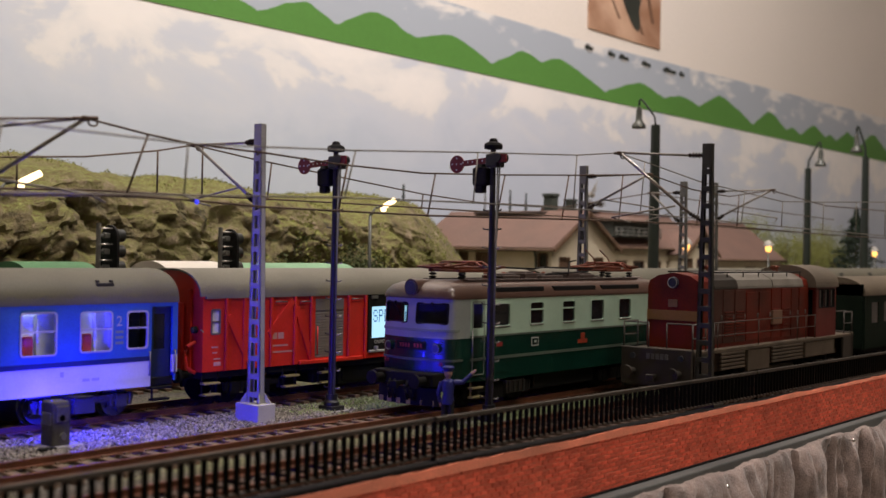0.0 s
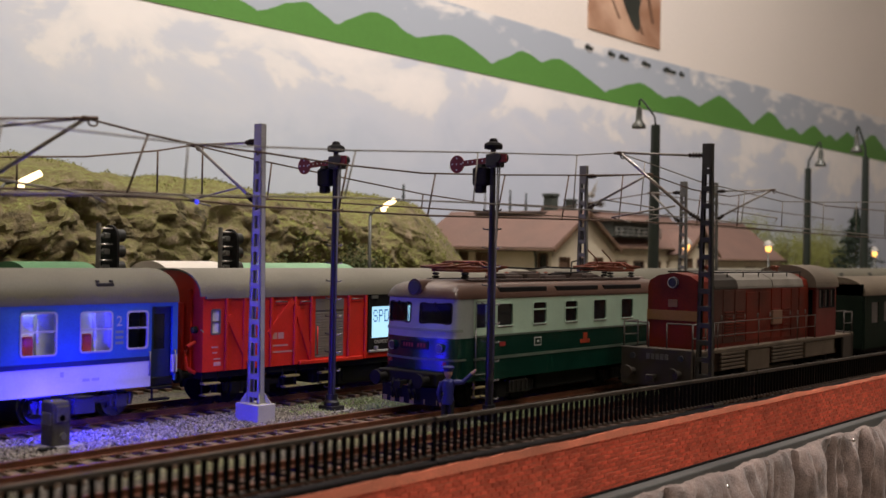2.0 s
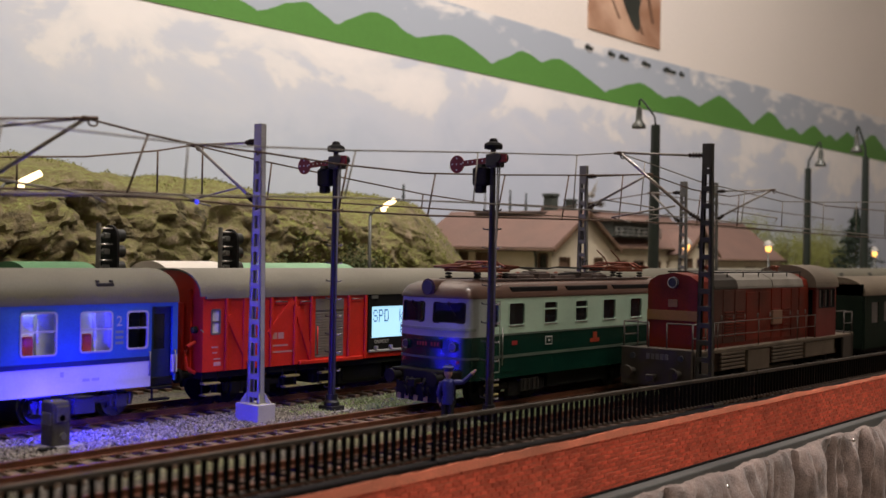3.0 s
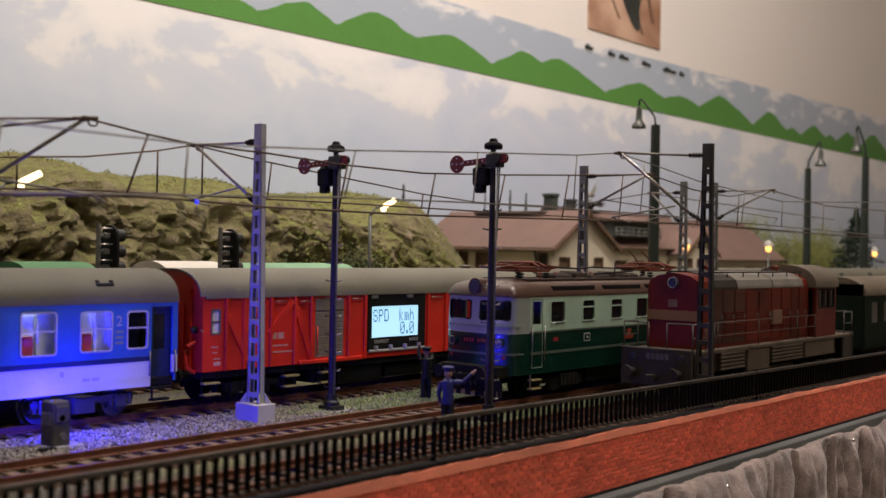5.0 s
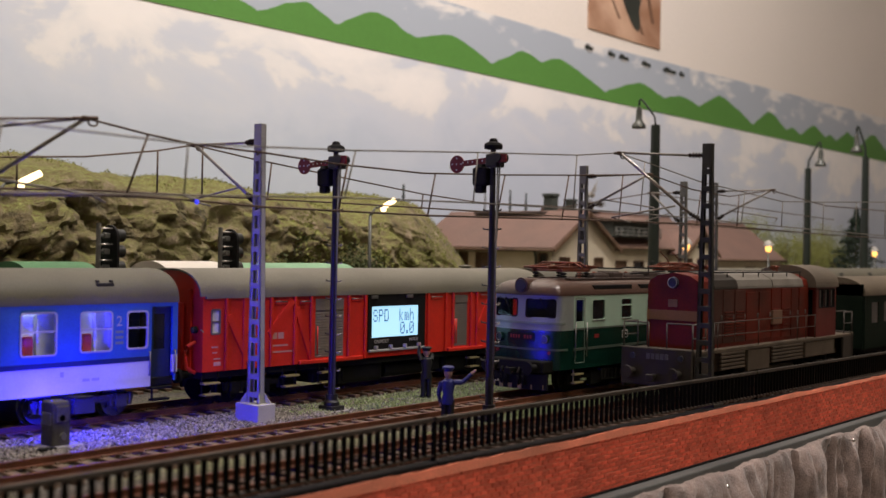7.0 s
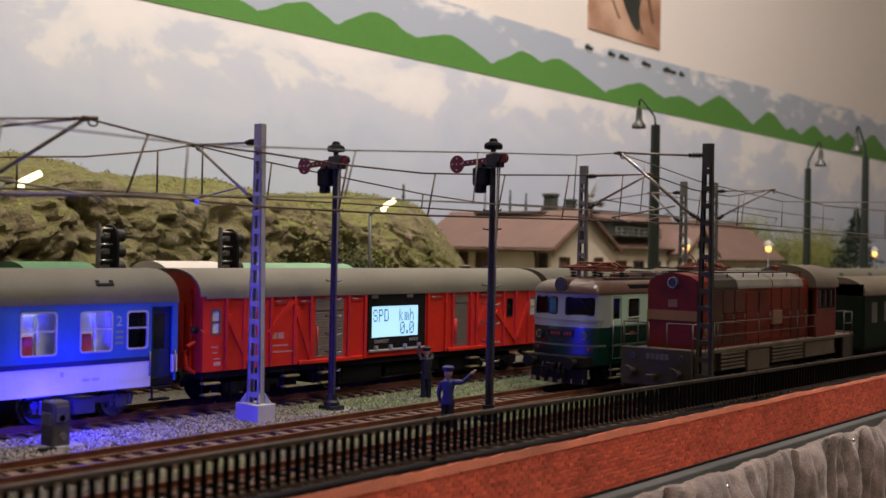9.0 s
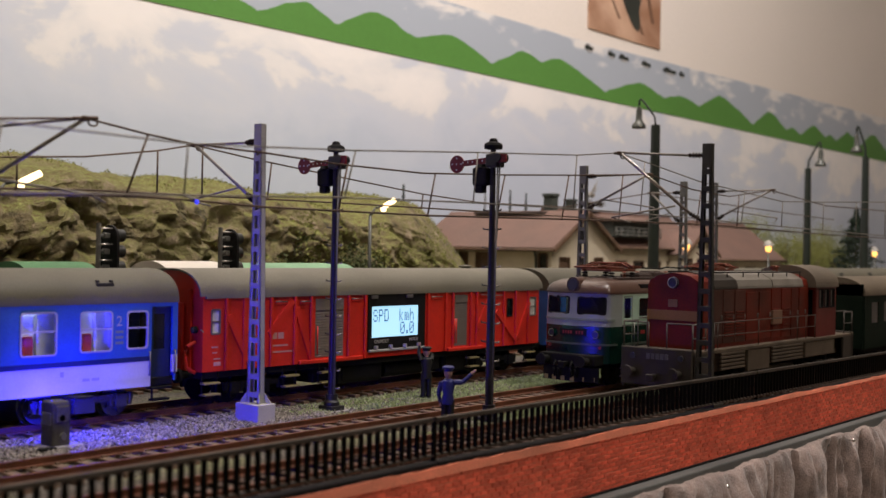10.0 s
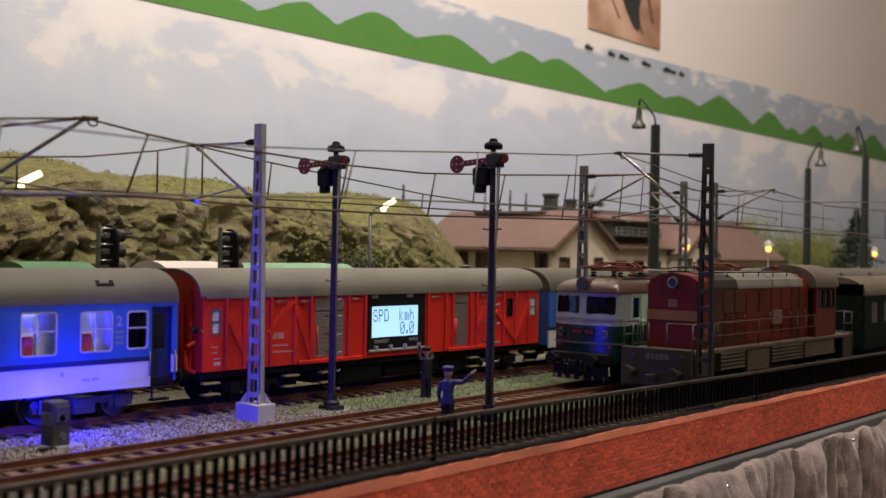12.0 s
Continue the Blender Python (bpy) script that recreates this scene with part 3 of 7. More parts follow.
    for a, b, z0, z1, mt in ((-25, -22, 24.6, 25.5, STRIPE), (-25, -22, 26.4, 27.3, STRIPE), (-25, -22, 28.2, 29.1, STRIPE), (-45, -43.8, 15.2, 16.9, FADED), (-37, -34.4, 13.3, 14.2, FADED), (-33.6, -30.8, 13.3, 14.2, FADED)):
        bm = bmesh.new(); add_box(bm, a, b, -hw - 0.08, -hw, z0, z1)
        part("lettering_bar", bm, mt, t)
    return t


DOTS = {"S": ".###. #...# #.... .###. ....# #...# .###.", "P": "####. #...# #...# ####. #.... #.... #....", "D": "####. #...# #...# #...# #...# #...# ####.",
        "k": "#.... #.... #..#. #.#.. ##... #.#.. #..#.", "m": "..... ..... ##.#. #.#.# #.#.# #.#.# #.#.#", "h": "#.... #.... #.##. ##..# #...# #...# #...#",
        "0": ".###. #...# #..## #.#.# ##..# #...# .###.", ".": ".. .. .. .. .. ## ##"}


def red_van():
    """The red van with roller shutters and a display in its side; x from 254 to 461."""
    X0, L, hw = 254.0, 207.5, 17
    zs, ze = 12.8, 39.6
    t = thing("service_van", "bright red service van with grey roof and lit display", "railway van", "", X0, 335, 0)
    x = lambda a: a - X0
    shutters = [(x(308.8), x(324.6), 14.6, 37.6), (x(395.4), x(404.6), 14.6, 37.6)]
    wins = [(x(257.8), x(261.6), 26.2, 34.8), (x(435.0), x(439.2), 26.8, 35.0), (x(453.6), x(458.6), 26.6, 35.4)]
    disp = (x(338.8), x(374.0), 16.0, 38.6)
    near, far = wall_map(-hw), wall_map(hw, 1)
    bm = bmesh.new()
    add_panel(bm, near, 0, L, zs, ze, [*wins, *shutters, disp], 0.8)
    add_panel(bm, far, 0, L, zs, ze, [*wins, *shutters], 0.8)
    part("body_side", bm, RED, t, "bright red riveted side wall")
    for xx, s in ((0, -1), (L, 1)):
        bm = bmesh.new()
        prof = [(-hw + 0.85, zs), (-hw + 0.85, ze), *arc(hw + 0.3, ze, 48.9, 18)[1:-1], (hw - 0.85, ze), (hw - 0.85, zs)]
        add_prism(bm, prof, *sorted((xx, xx - s * 0.8)))
        for yy in (-10, 10):
            add_rbox(bm, *sorted((xx, xx + s * 0.8)), yy - 1, yy + 1, zs, 42, 0.3)
        add_rbox(bm, *sorted((xx, xx + s * 0.9)), -6.5, 6.5, zs, 37, 0.4)
        part("end_wall", bm, RED, t)
    # ribs and braces on both sides
    for s in (-1, 1):
        yy = sorted((s * hw, s * (hw + 0.9)))
        for a in (264.2, 272.6, 285.6, 297.6, 306.2, 327.0, 336.6, 376.4, 388.6, 393.6, 406.6, 411.0, 421.8, 432.0, 441.6, 452.0):
            bm = bmesh.new(); add_rbox(bm, x(a) - 0.6, x(a) + 0.6, *yy, zs, ze - 0.6, 0.25)
            part("rib", bm, RED, t)
        for a, za, b, zb in ((265.2, 32.5, 276.5, zs + 0.4), (296.5, 37.4, 285.0, 25.0), (298.4, 34.6, 307.4, zs + 0.4), (426.4, 29.6, 442.6, 15.0), (421.0, 35.5, 412.0, 22.0), (452.6, 33, 443.6, 16)):
            bm = bmesh.new()
            d = Vector((b - a, 0, zb - za)).normalized()
            n = Vector((-d.z, 0, d.x)) * 1.25
            ps = [Vector((x(a), 0, za)) - n, Vector((x(b), 0, zb)) - n, Vector((x(b), 0, zb)) + n, Vector((x(a), 0, za)) + n]
            lo, hi = [bm.verts.new((p.x, s * (hw - 0.05), p.z)) for p in ps], [bm.verts.new((p.x * 1.0, s * (hw + 0.7), p.z)) for p in ps]
            bm.faces.new(hi)
            for i in range(4):
                bm.faces.new((lo[i], lo[(i + 1) % 4], hi[(i + 1) % 4], hi[i]))
            part("brace", bm, RED, t)
        for a, b in ((300, 309 + 26), (390, 416)):
            bm = bmesh.new(); add_rbox(bm, x(a), x(b), *sorted((s * (hw - 0.2), s * (hw + 1.3))), zs - 0.2, zs + 1.3, 0.3)
            part("door_sill", bm, RED, t)
        # shutters: a backing with proud slats
        for k, sh in enumerate(shutters):
            bm = bmesh.new(); add_box(bm, sh[0] - 0.3, sh[1] + 0.3, *sorted((s * (hw - 0.75), s * (hw - 0.4))), sh[2], sh[3])
            top = 4.6 if k == 0 else 3.6
            add_rbox(bm, sh[0] + 0.05, sh[1] - 0.05, *sorted((s * (hw - 0.6), s * (hw + 0.1))), sh[3] - top, sh[3], 0.2)
            b = part("roller_shutter", bm, SHUTTER, t, "grey slatted roller shutter")
            bm = bmesh.new(); add_rbox(bm, sh[0] + 0.05, sh[1] - 0.05, *sorted((s * (hw - 0.5), s * (hw + 0.0))), -0.42, 0.42, 0.16)
            me = mesh_of("slat", bm, SHUTTER)
            n = int((sh[3] - top - sh[2]) / 1.05)
            for i in range(n):
                o = new("slat", me); o.parent = b
                o.matrix_basis = pose(0, 0, (sh[2] + 0.5 + i * 1.05) * MM)
            for hx in (sh[0] + 0.5,) if k == 0 else (sh[0] + 0.3, sh[0] - 0.9):
                bm = bmesh.new(); add_rod(bm, (hx, s * (hw + 0.9), 16), (hx, s * (hw + 0.9), 27), 0.28)
                part("grab_rail", bm, RED, t)
        for a, b, z in ((287.6, 293.6, 36.9), (300.4, 306.4, 36.7), (328.6, 334.6, 37.2), (378.6, 386.0, 37.0), (413.8, 420.4, 37.2), (423.6, 430.6, 36.8)):
            bm = bmesh.new(); add_rbox(bm, x(a), x(b), *sorted((s * (hw - 0.1), s * (hw + 0.55))), z - 1.0, z, 0.2)
            v = part("vent_flap", bm, RED, t)
            bm = bmesh.new(); add_rod(bm, (x(a), s * (hw + 0.55), z + 0.1), (x(b), s * (hw + 0.55), z + 0.1), 0.22)
            part("flap_edge", bm, STEEL, v, "bare bright metal edge")
        for w in wins:
            bm = bmesh.new(); add_ring(bm, near if s < 0 else far, *w, 0.6, 0.5)
            zm = (w[2] + w[3]) / 2
            add_box(bm, w[0], w[1], *sorted((s * (hw + 0.1), s * (hw - 0.5))), zm - 0.25, zm + 0.25)
            fr = part("window_frame", bm, STEEL if w is not wins[1] else BLACK, t)
            bm = bmesh.new(); add_box(bm, w[0], w[1], *sorted((s * (hw - 0.35), s * (hw - 0.55))), w[2], w[3])
            part("pane", bm, INTERIOR if w is not wins[1] else DARKGLASS, fr, "pale frosted pane" if w is not wins[1] else "")
    # the display in the near side
    bm = bmesh.new()
    add_panel(bm, lambda u, v, d: (u, -hw - 0.5 + d, v), disp[0] - 0.4, disp[1] + 0.4, 15.4, 39.2, [(x(340.6), x(370.2), 20.9, 33.8)], 3.4)
    add_box(bm, disp[0], disp[1], -hw + 2.6, -hw + 3.2, 16, 38.6)
    d = part("display_bezel", bm, BLACK, t, "black display surround")
    bm = bmesh.new(); add_box(bm, x(340.6), x(370.2), -hw + 0.1, -hw + 0.6, 20.9, 33.8)
    part("display_screen", bm, LCD, d, "glowing pale cyan screen")
    for words, px, pz, dot in (("SPD", 342.0, 27.4, 0.53), ("kmh", 358.2, 27.4, 0.52), ("0.0", 358.8, 21.8, 0.60)):
        bm = bmesh.new()
        u = x(px)
        for ch in words:
            rows = DOTS[ch].split()
            for r, row in enumerate(rows):
                for c, on in enumerate(row):
                    if on == "#":
                        add_box(bm, u + c * dot, u + c * dot + dot * 0.86, -hw - 0.02, -hw + 0.12, pz + (6 - r) * 0.74, pz + (6 - r) * 0.74 + 0.64)
            u += dot * (len(rows[0]) + 1.4)
        part("display_text", bm, LCDINK, d)
    for words, px, sz in (("ON/RESET", 342.0, 2.0), ("MODE", 364.0, 2.0)):
        text_mesh("button_text", words, sz, LILAC, d, Matrix.Translation((x(px) * MM, (-hw - 0.58) * MM, 18.6 * MM)) @ pose(0, 0, 0, 90), "small grey button lettering")
    bm = bmesh.new(); add_rbox(bm, disp[0], disp[1], -hw - 1.2, -hw + 0.4, 15.0, 16.0, 0.3)
    for i in range(4):
        add_rod(bm, (disp[0] + 4 + i * 9, -hw - 0.9, 16.2), (disp[0] + 4 + i * 9, -hw - 0.9, 17.6), 1.0)
    part("display_bracket", bm, PALEFRAME, d, "bright metal clamp under the display")
    for i in (0, 1):
        bm = bmesh.new(); add_rbox(bm, disp[0] + 1 + i * 22, disp[0] + 5 + i * 22, -hw - 1.0, -hw - 0.4, 37.0, 38.4, 0.2)
        part("clip", bm, STEEL, d)
    roof_part(t, 0.9, L - 0.9, hw, ze, 49.3, VANROOF, 0.9, 0.8, "pale grey smooth curved roof")
    for a, b in ((-1.8, 0.9), (L - 0.9, L + 1.8)):
        bm = bmesh.new()
        add_prism(bm, [*arc(hw + 0.9, ze, 49.3, 22), *arc(hw + 0.2, ze, 48.6, 22)[::-1]][::-1], a, b)
        part("roof_edge", bm, VANROOF, t)
    bm = bmesh.new(); add_lathe(bm, (x(424), 0, 48.4), [(2.2, 0), (2.2, 1.2), (3.2, 1.3), (3.2, 1.9), (0.6, 2.4)], 14)
    part("roof_vent", bm, ROOF, t)
    bm = bmesh.new(); add_rbox(bm, 1, L - 1, -hw + 1.4, hw - 1.4, 10.2, zs, 0.3)
    part("floor_frame", bm, BLACK, t)
    running_gear(t, (31, L - 31), 13, 5.3, BLACK, 13.2)
    for a, b, z in ((58, 70, 4.2), (72, 98, 2.6), (128, 136, 4.4), (138, 158, 2.8)):
        bm = bmesh.new(); add_rbox(bm, a, b, -13, 13, z, 10.4, 0.5); add_rbox(bm, a + 2, b - 2, -13.4, -12.8, z + 1.2, 9.4, 0.2)
        part("underfloor_box", bm, BLACK, t)
    bm = bmesh.new(); add_rod(bm, (101, -9, 6.4), (126, -9, 6.4), 3.4, n=16)
    part("air_tank", bm, BLACK, t)
    for a in (252.5 + 6, 297, 316, 410, 455):
        bm = bmesh.new()
        for z in (4.6, 8.6):
            add_rbox(bm, x(a) - 3.6, x(a) + 3.6, -hw - 0.6, -hw + 2.4, z - 0.35, z + 0.35, 0.15)
        st = part("step", bm, BRASSY, t, "worn yellowish metal step")
        for k in (-3.4, 3.4):
            bm = bmesh.new(); add_rod(bm, (x(a) + k, -hw + 1.5, 4.5), (x(a) + k, -hw + 1.5, 12.6), 0.3)
            part("step_hanger", bm, BLACK, st)
    bm = bmesh.new(); add_rod(bm, (-0.8, -14, 27.7), (-2.2, -14, 27.7), 1.3, 1.2, 18); add_rod(bm, (-2.2, -14, 27.7), (-2.4, -14, 27.7), 0.9, 0.8, 18, 1)
    part("marker_lamp", bm, [BLACK, LENS], t, "small round marker lamp")
    bm = bmesh.new(); add_rod(bm, (-0.4, -16.4, 27.9), (-1.0, -18.6, 27.2), 0.2)
    part("lamp_bracket", bm, STEEL, t)
    bm = bmesh.new(); add_tube(bm, [(-0.5, -13.4, 12.5), (-4.2, -13.4, 14.5), (-4.8, -13.4, 18.5), (-4.0, -13.4, 22.0), (-0.5, -13.4, 23.4)], 0.7, 8); add_tube(bm, [(-0.5, -11, 12.5), (-3.4, -11, 16), (-3.2, -11, 20), (-0.5, -11, 22)], 0.5, 8)
    part("grab_hoop", bm, RED, t, "red bent grab hoops on the end wall")
    for a, b, z0, z1 in ((286.6, 289.0, 23.0, 25.4), (289.6, 292.4, 23.0, 25.4), (286.6, 294.6, 20.2, 20.8), (286.6, 297.0, 17.8, 18.4), (258.0, 261.0, 21.2, 21.7), (258.4, 260.6, 19.2, 19.7), (259, 262.2, 14.8, 16.2), (259, 262.2, 17, 17.5)):
        bm = bmesh.new(); add_box(bm, x(a), x(b), -hw - 0.06, -hw, z0, z1)
        part("lettering_bar", bm, PINKBAR, t)
    buffers(t, 0, -1); buffers(t, L, 1)
    return t


LCD = glow("glowing_lcd", (0.46, 0.80, 1.0), 1.0)
LCDINK = glow("backlit_lcd_ink", (0.06, 0.17, 0.42), 0.55)
VANROOF = mat("pale_grey_van_roof", (0.175, 0.165, 0.125), 0.55, var=0.12, scale=110, dirt=(0.10, 0.09, 0.065), dirt_amount=0.5)
BRASSY = mat("worn_yellow_step", (0.32, 0.27, 0.12), 0.5)
PINKBAR = mat("pale_pink_lettering", (0.6, 0.3, 0.26), 0.6, bump=0)

blue_coach(243.2, 335, "bright blue and white passenger coach lit by a blue lamp", "coaches of the passenger train")
red_van()
blue_coach(752.0, 335, "blue passenger coach with grey roof behind the van", "coaches of the passenger train")
blue_coach(1038.0, 335, "far blue passenger coach with grey roof", "coaches of the passenger train")


def front_curve(nose, bow=3.1):
    """Plan of the slightly bowed cab front, with tapered cab sides: from one side round the nose at -nose to the other."""
    side = [(-nose + 13.0, -17.0), (-nose + 9.0, -16.85), (-nose + 5.2, -16.5), (-nose + 4.0, -16.2), (-nose + 3.3, -15.6)]
    face = [(-nose + bow * (y / 15.2) ** 2, y) for y in (-14.6, -13, -11, -9, -7, -5, -2.5, 0, 2.5, 5, 7, 9, 11, 13, 14.6)]
    return side + face + [(x, -y) for x, y in side[::-1]]


def plan_map(pts, taper=None):
    """Maps arc length along a plan outline to points; depth goes inwards."""
    P = [Vector((a, b, 0)) for a, b in pts]
    s = [0.0]
    for a, b in zip(P, P[1:]):
        s.append(s[-1] + (b - a).length)

    def fm(u, v, d):
        i = max(0, min(len(s) - 2, next((k for k in range(len(s) - 1) if u <= s[k + 1]), len(s) - 2)))
        f = (u - s[i]) / (s[i + 1] - s[i])
        q = P[i].lerp(P[i + 1], f)
        e = (P[i + 1] - P[i]).normalized()
        nrm = Vector((-e.y, e.x, 0))
        q = q - nrm * d
        k = taper(v) if taper else 0.0
        return (q.x + k * max(0.0, -nrm.x), q.y, v)
    return fm, s


def green_loco():
    """The electric locomotive; its middle stands at x 388 before it moves. Front at -x."""
    t = thing("electric_locomotive", "mint and dark green electric locomotive with brown roof", "locomotive", "", 388, 267, 0)
    hw, half, dep = 17.0, 81.1, 13.1
    zb, zw, ze = 10.2, 26.0, 40.6
    fr = front_curve(half)
    lean = lambda v: 0.0 if v < zw else (v - zw) * 0.06
    fm, s = plan_map(fr, lean)
    tot = s[-1]
    mid = tot / 2
    # windscreens, one each side of the centre post
    ws = [(mid - 15.0, mid - 2.2, 31.2, 38.4), (mid + 2.2, mid + 15.0, 31.2, 38.4)]
    tail = lambda u, v, d: tuple(c * k for c, k in zip(fm(u, v, d), (-1, -1, 1)))
    for f2, nm in ((fm, "front"), (tail, "rear")):
        bm = bmesh.new(); add_panel(bm, f2, 0, tot, zw, ze, ws, 0.8, 1.2, smooth=True)
        part("cab_front", bm, PALE, t, "pale grey-green rounded cab front")
        bm = bmesh.new(); add_panel(bm, f2, 0, tot, zb, zw, [], 0.8, 1.2, smooth=True)
        part("cab_apron", bm, DGREEN, t, "dark green lower cab front")
        bm = bmesh.new(); add_panel(bm, lambda u, v, d: f2(u, v, d - 0.35), 6, tot - 6, 28.3, 29.3, [], 0.7, 1.2, smooth=True)
        part("front_moulding", bm, STRIPE, t)
        bm = bmesh.new(); add_panel(bm, lambda u, v, d: f2(u, v, d - 0.3), 4, tot - 4, 17.9, 18.7, [], 0.5, 1.2, smooth=True)
        part("apron_stripe", bm, DIMSTRIPE, t)
        for w in ws:
            bm = bmesh.new(); add_ring(bm, f2, *w, 0.55, 0.9, -0.2, 0.5)
            wf = part("windscreen_frame", bm, BLACK, t)
            bm = bmesh.new(); add_panel(bm, lambda u, v, d: f2(u, v, d + 0.4), *w, [], 0.15, 1.5, smooth=True)
            p = part("windscreen", bm, CABGLASS, wf); p.visible_shadow = False
            bm = bmesh.new()
            um = (w[0] + w[1]) / 2
            add_rod(bm, f2(um, w[3] + 0.4, -0.4), f2(um, w[3] - 0.8, -0.6), 0.35); add_rod(bm, f2(um, w[3] - 0.5, -0.55), f2(um - 3, w[2] + 2.5, -0.35), 0.16)
            part("wiper", bm, BLACK, wf)
        # headlamps: two low, one big at the top
        for u in (mid - 11.0, mid + 11.0):
            bm = bmesh.new()
            c, o = Vector(f2(u, 22.5, 0.2)), Vector(f2(u, 22.5, -1.0))
            add_rod(bm, c, o, 1.8, 1.7, 20); add_rod(bm, o, o + (o - c) * 0.1, 1.4, 1.3, 20, 1)
            hl = part("headlamp", bm, [DGREEN, LENS], t, "round rimmed headlamp")
            bm = bmesh.new()
            rim = [o + (o - c) * 0.1 + Vector((0, 1.55 * math.cos(a), 1.55 * math.sin(a))) for a in (2 * math.pi * q / 20 for q in range(21))]
            add_tube(bm, rim, 0.18, 6)
            part("lamp_rim", bm, STEEL, hl, "thin bright metal rim")
        for u in (mid - 12.8, mid + 12.8):
            bm = bmesh.new()
            c, o = Vector(f2(u, 17.0, 0.2)), Vector(f2(u, 17.0, -0.7))
            add_rod(bm, c, o, 0.7, 0.6, 12)
            part("tail_lamp", bm, PLATE, t, "small red tail lamp")
        bm = bmesh.new(); add_panel(bm, lambda u, v, d: f2(u, v, d - 0.5), mid - 6.5, mid + 6.5, 21.8, 24.6, [], 0.5, 1.5)
        npl = part("number_plate", bm, BLACK, t)
        bm = bmesh.new()
        for i in range(8):
            if i != 3:
                add_panel(bm, lambda u, v, d: f2(u, v, d - 0.62), mid - 5.4 + i * 1.35, mid - 4.7 + i * 1.35, 22.5, 23.9, [], 0.2)
        part("lettering_bar", bm, PLATE, npl)
        bm = bmesh.new()
        k = 1 if nm == "front" else -1
        add_rod(bm, (-k * (half + 0.2), 0, 43.8), (-k * (half - 13), 0, 44.2), 3.2, 2.6, 24); add_rod(bm, (-k * (half + 0.2), 0, 43.8), (-k * (half + 0.6), 0, 43.8), 2.5, 2.4, 24, 1)
        part("roof_headlamp", bm, [LROOF, LENS], t, "large round headlamp on the roof front")
        # buffer beam, plough with hazard stripes, hoses, steps
        bm = bmesh.new(); add_rbox(bm, *sorted((-k * (half - 6), -k * (half + 4.0))), -14.0, 14.0, 9.4, 14.0, 0.5)
        part("buffer_beam", bm, BLACK, t)
        bm = bmesh.new()
        prof = [(-k * (half + 3.4 - 0.012 * y * y), y) for y in range(-14, 15, 2)]
        prof += [(px + k * 0.8, py) for px, py in prof[::-1]]
        lo, hi = [bm.verts.new((px, py, 2.4)) for px, py in prof], [bm.verts.new((px, py, 8.6)) for px, py in prof]
        bm.faces.new(lo[::-1]); bm.faces.new(hi)
        for i in range(len(prof)):
            bm.faces.new((lo[i], lo[(i + 1) % len(prof)], hi[(i + 1) % len(prof)], hi[i]))
        plough = part("snow_plough", bm, BLACK, t)
        for i in range(6):
            y0 = -12.6 + i * 4.7
            x0 = -k * (half + 3.5 - 0.012 * y0 * y0)
            bm = bmesh.new(); add_box(bm, *sorted((x0, x0 + k * 0.9)), y0, y0 + 1.9, 2.5, 4.4)
            part("hazard_stripe", bm, HAZARD, plough, "dull yellow hazard stripe")
        bm = bmesh.new()
        for yy in (-5, -2.6, 3.4, 5.8):
            add_rod(bm, (-k * (half + 4.0), yy, 11), (-k * (half + 5.6), yy, 8), 0.5); add_rod(bm, (-k * (half + 5.6), yy, 8), (-k * (half + 4.4), yy, 4.2), 0.5)
        part("brake_hose", bm, BLACK, t)
        buffers(t, -k * (half + 4.0), -k)
    xs0, xs1 = -(half - dep), half - dep
    door = [(xs0 + 1.8, xs0 + 7.6, 29.4, 38.2), (xs1 - 6.9, xs1 - 0.9, 29.4, 38.2)]
    wins = [(-54.3 + i * 22.35, -43.9 + i * 22.35, 29.6, 38.2) for i in range(5)]
    wins = [(a + (1.0 if i in (1, 2) else 0), b - (0.0 if i in (1, 2) else 0), c, d) for i, (a, b, c, d) in enumerate(wins)]
    for sgn in (-1, 1):
        fs = wall_map(sgn * hw, sgn)
        bm = bmesh.new(); add_panel(bm, fs, xs0, xs1, zw, ze, wins + door, 0.8)
        part("upper_side", bm, MINT, t, "mint green upper body side")
        bm = bmesh.new(); add_panel(bm, fs, xs0, xs1, zb, zw, [], 0.8)
        part("lower_side", bm, DGREEN, t, "dark green lower body side")
        bm = bmesh.new()
        add_panel(bm, lambda u, v, d: fs(u, v, d - 0.15), xs0, xs1, 17.6, 18.7, [], 0.3)
        add_panel(bm, lambda u, v, d: fs(u, v, d - 0.12), xs0, xs1, 26.0, 26.7, [], 0.3)
        part("side_stripe", bm, DIMSTRIPE, t)
        for i, w in enumerate(wins):
            bm = bmesh.new(); add_ring(bm, fs, *w, 0.6, 1.0, -0.2, 0.6)
            if i in (1, 2):
                add_box(bm, w[0], w[1], *sorted((sgn * (hw + 0.15), sgn * (hw - 0.4))), 35.0, 35.6)
            f = part("window_frame", bm, MINT, t)
            bm = bmesh.new(); add_box(bm, w[0], w[1], *sorted((sgn * (hw - 0.4), sgn * (hw - 0.6))), w[2], w[3])
            part("pane", bm, DARKGLASS, f)
            bm = bmesh.new(); add_rod(bm, (w[0] + 0.4, sgn * (hw + 0.2), w[2] - 0.1), (w[1] - 0.4, sgn * (hw + 0.2), w[2] - 0.1), 0.22)
            part("sill", bm, STEEL, f)
        for w in door:
            bm = bmesh.new(); add_ring(bm, fs, w[0] - 0.6, w[1] + 0.6, 12.6, 39.0, 0.35, 0.4, -0.15, 0.5)
            dd = part("cab_door", bm, STRIPE, t)
            bm = bmesh.new(); add_box(bm, w[0], w[1], *sorted((sgn * (hw - 0.4), sgn * (hw - 0.6))), w[2], w[3])
            p = part("door_pane", bm, CABGLASS, dd); p.visible_shadow = False
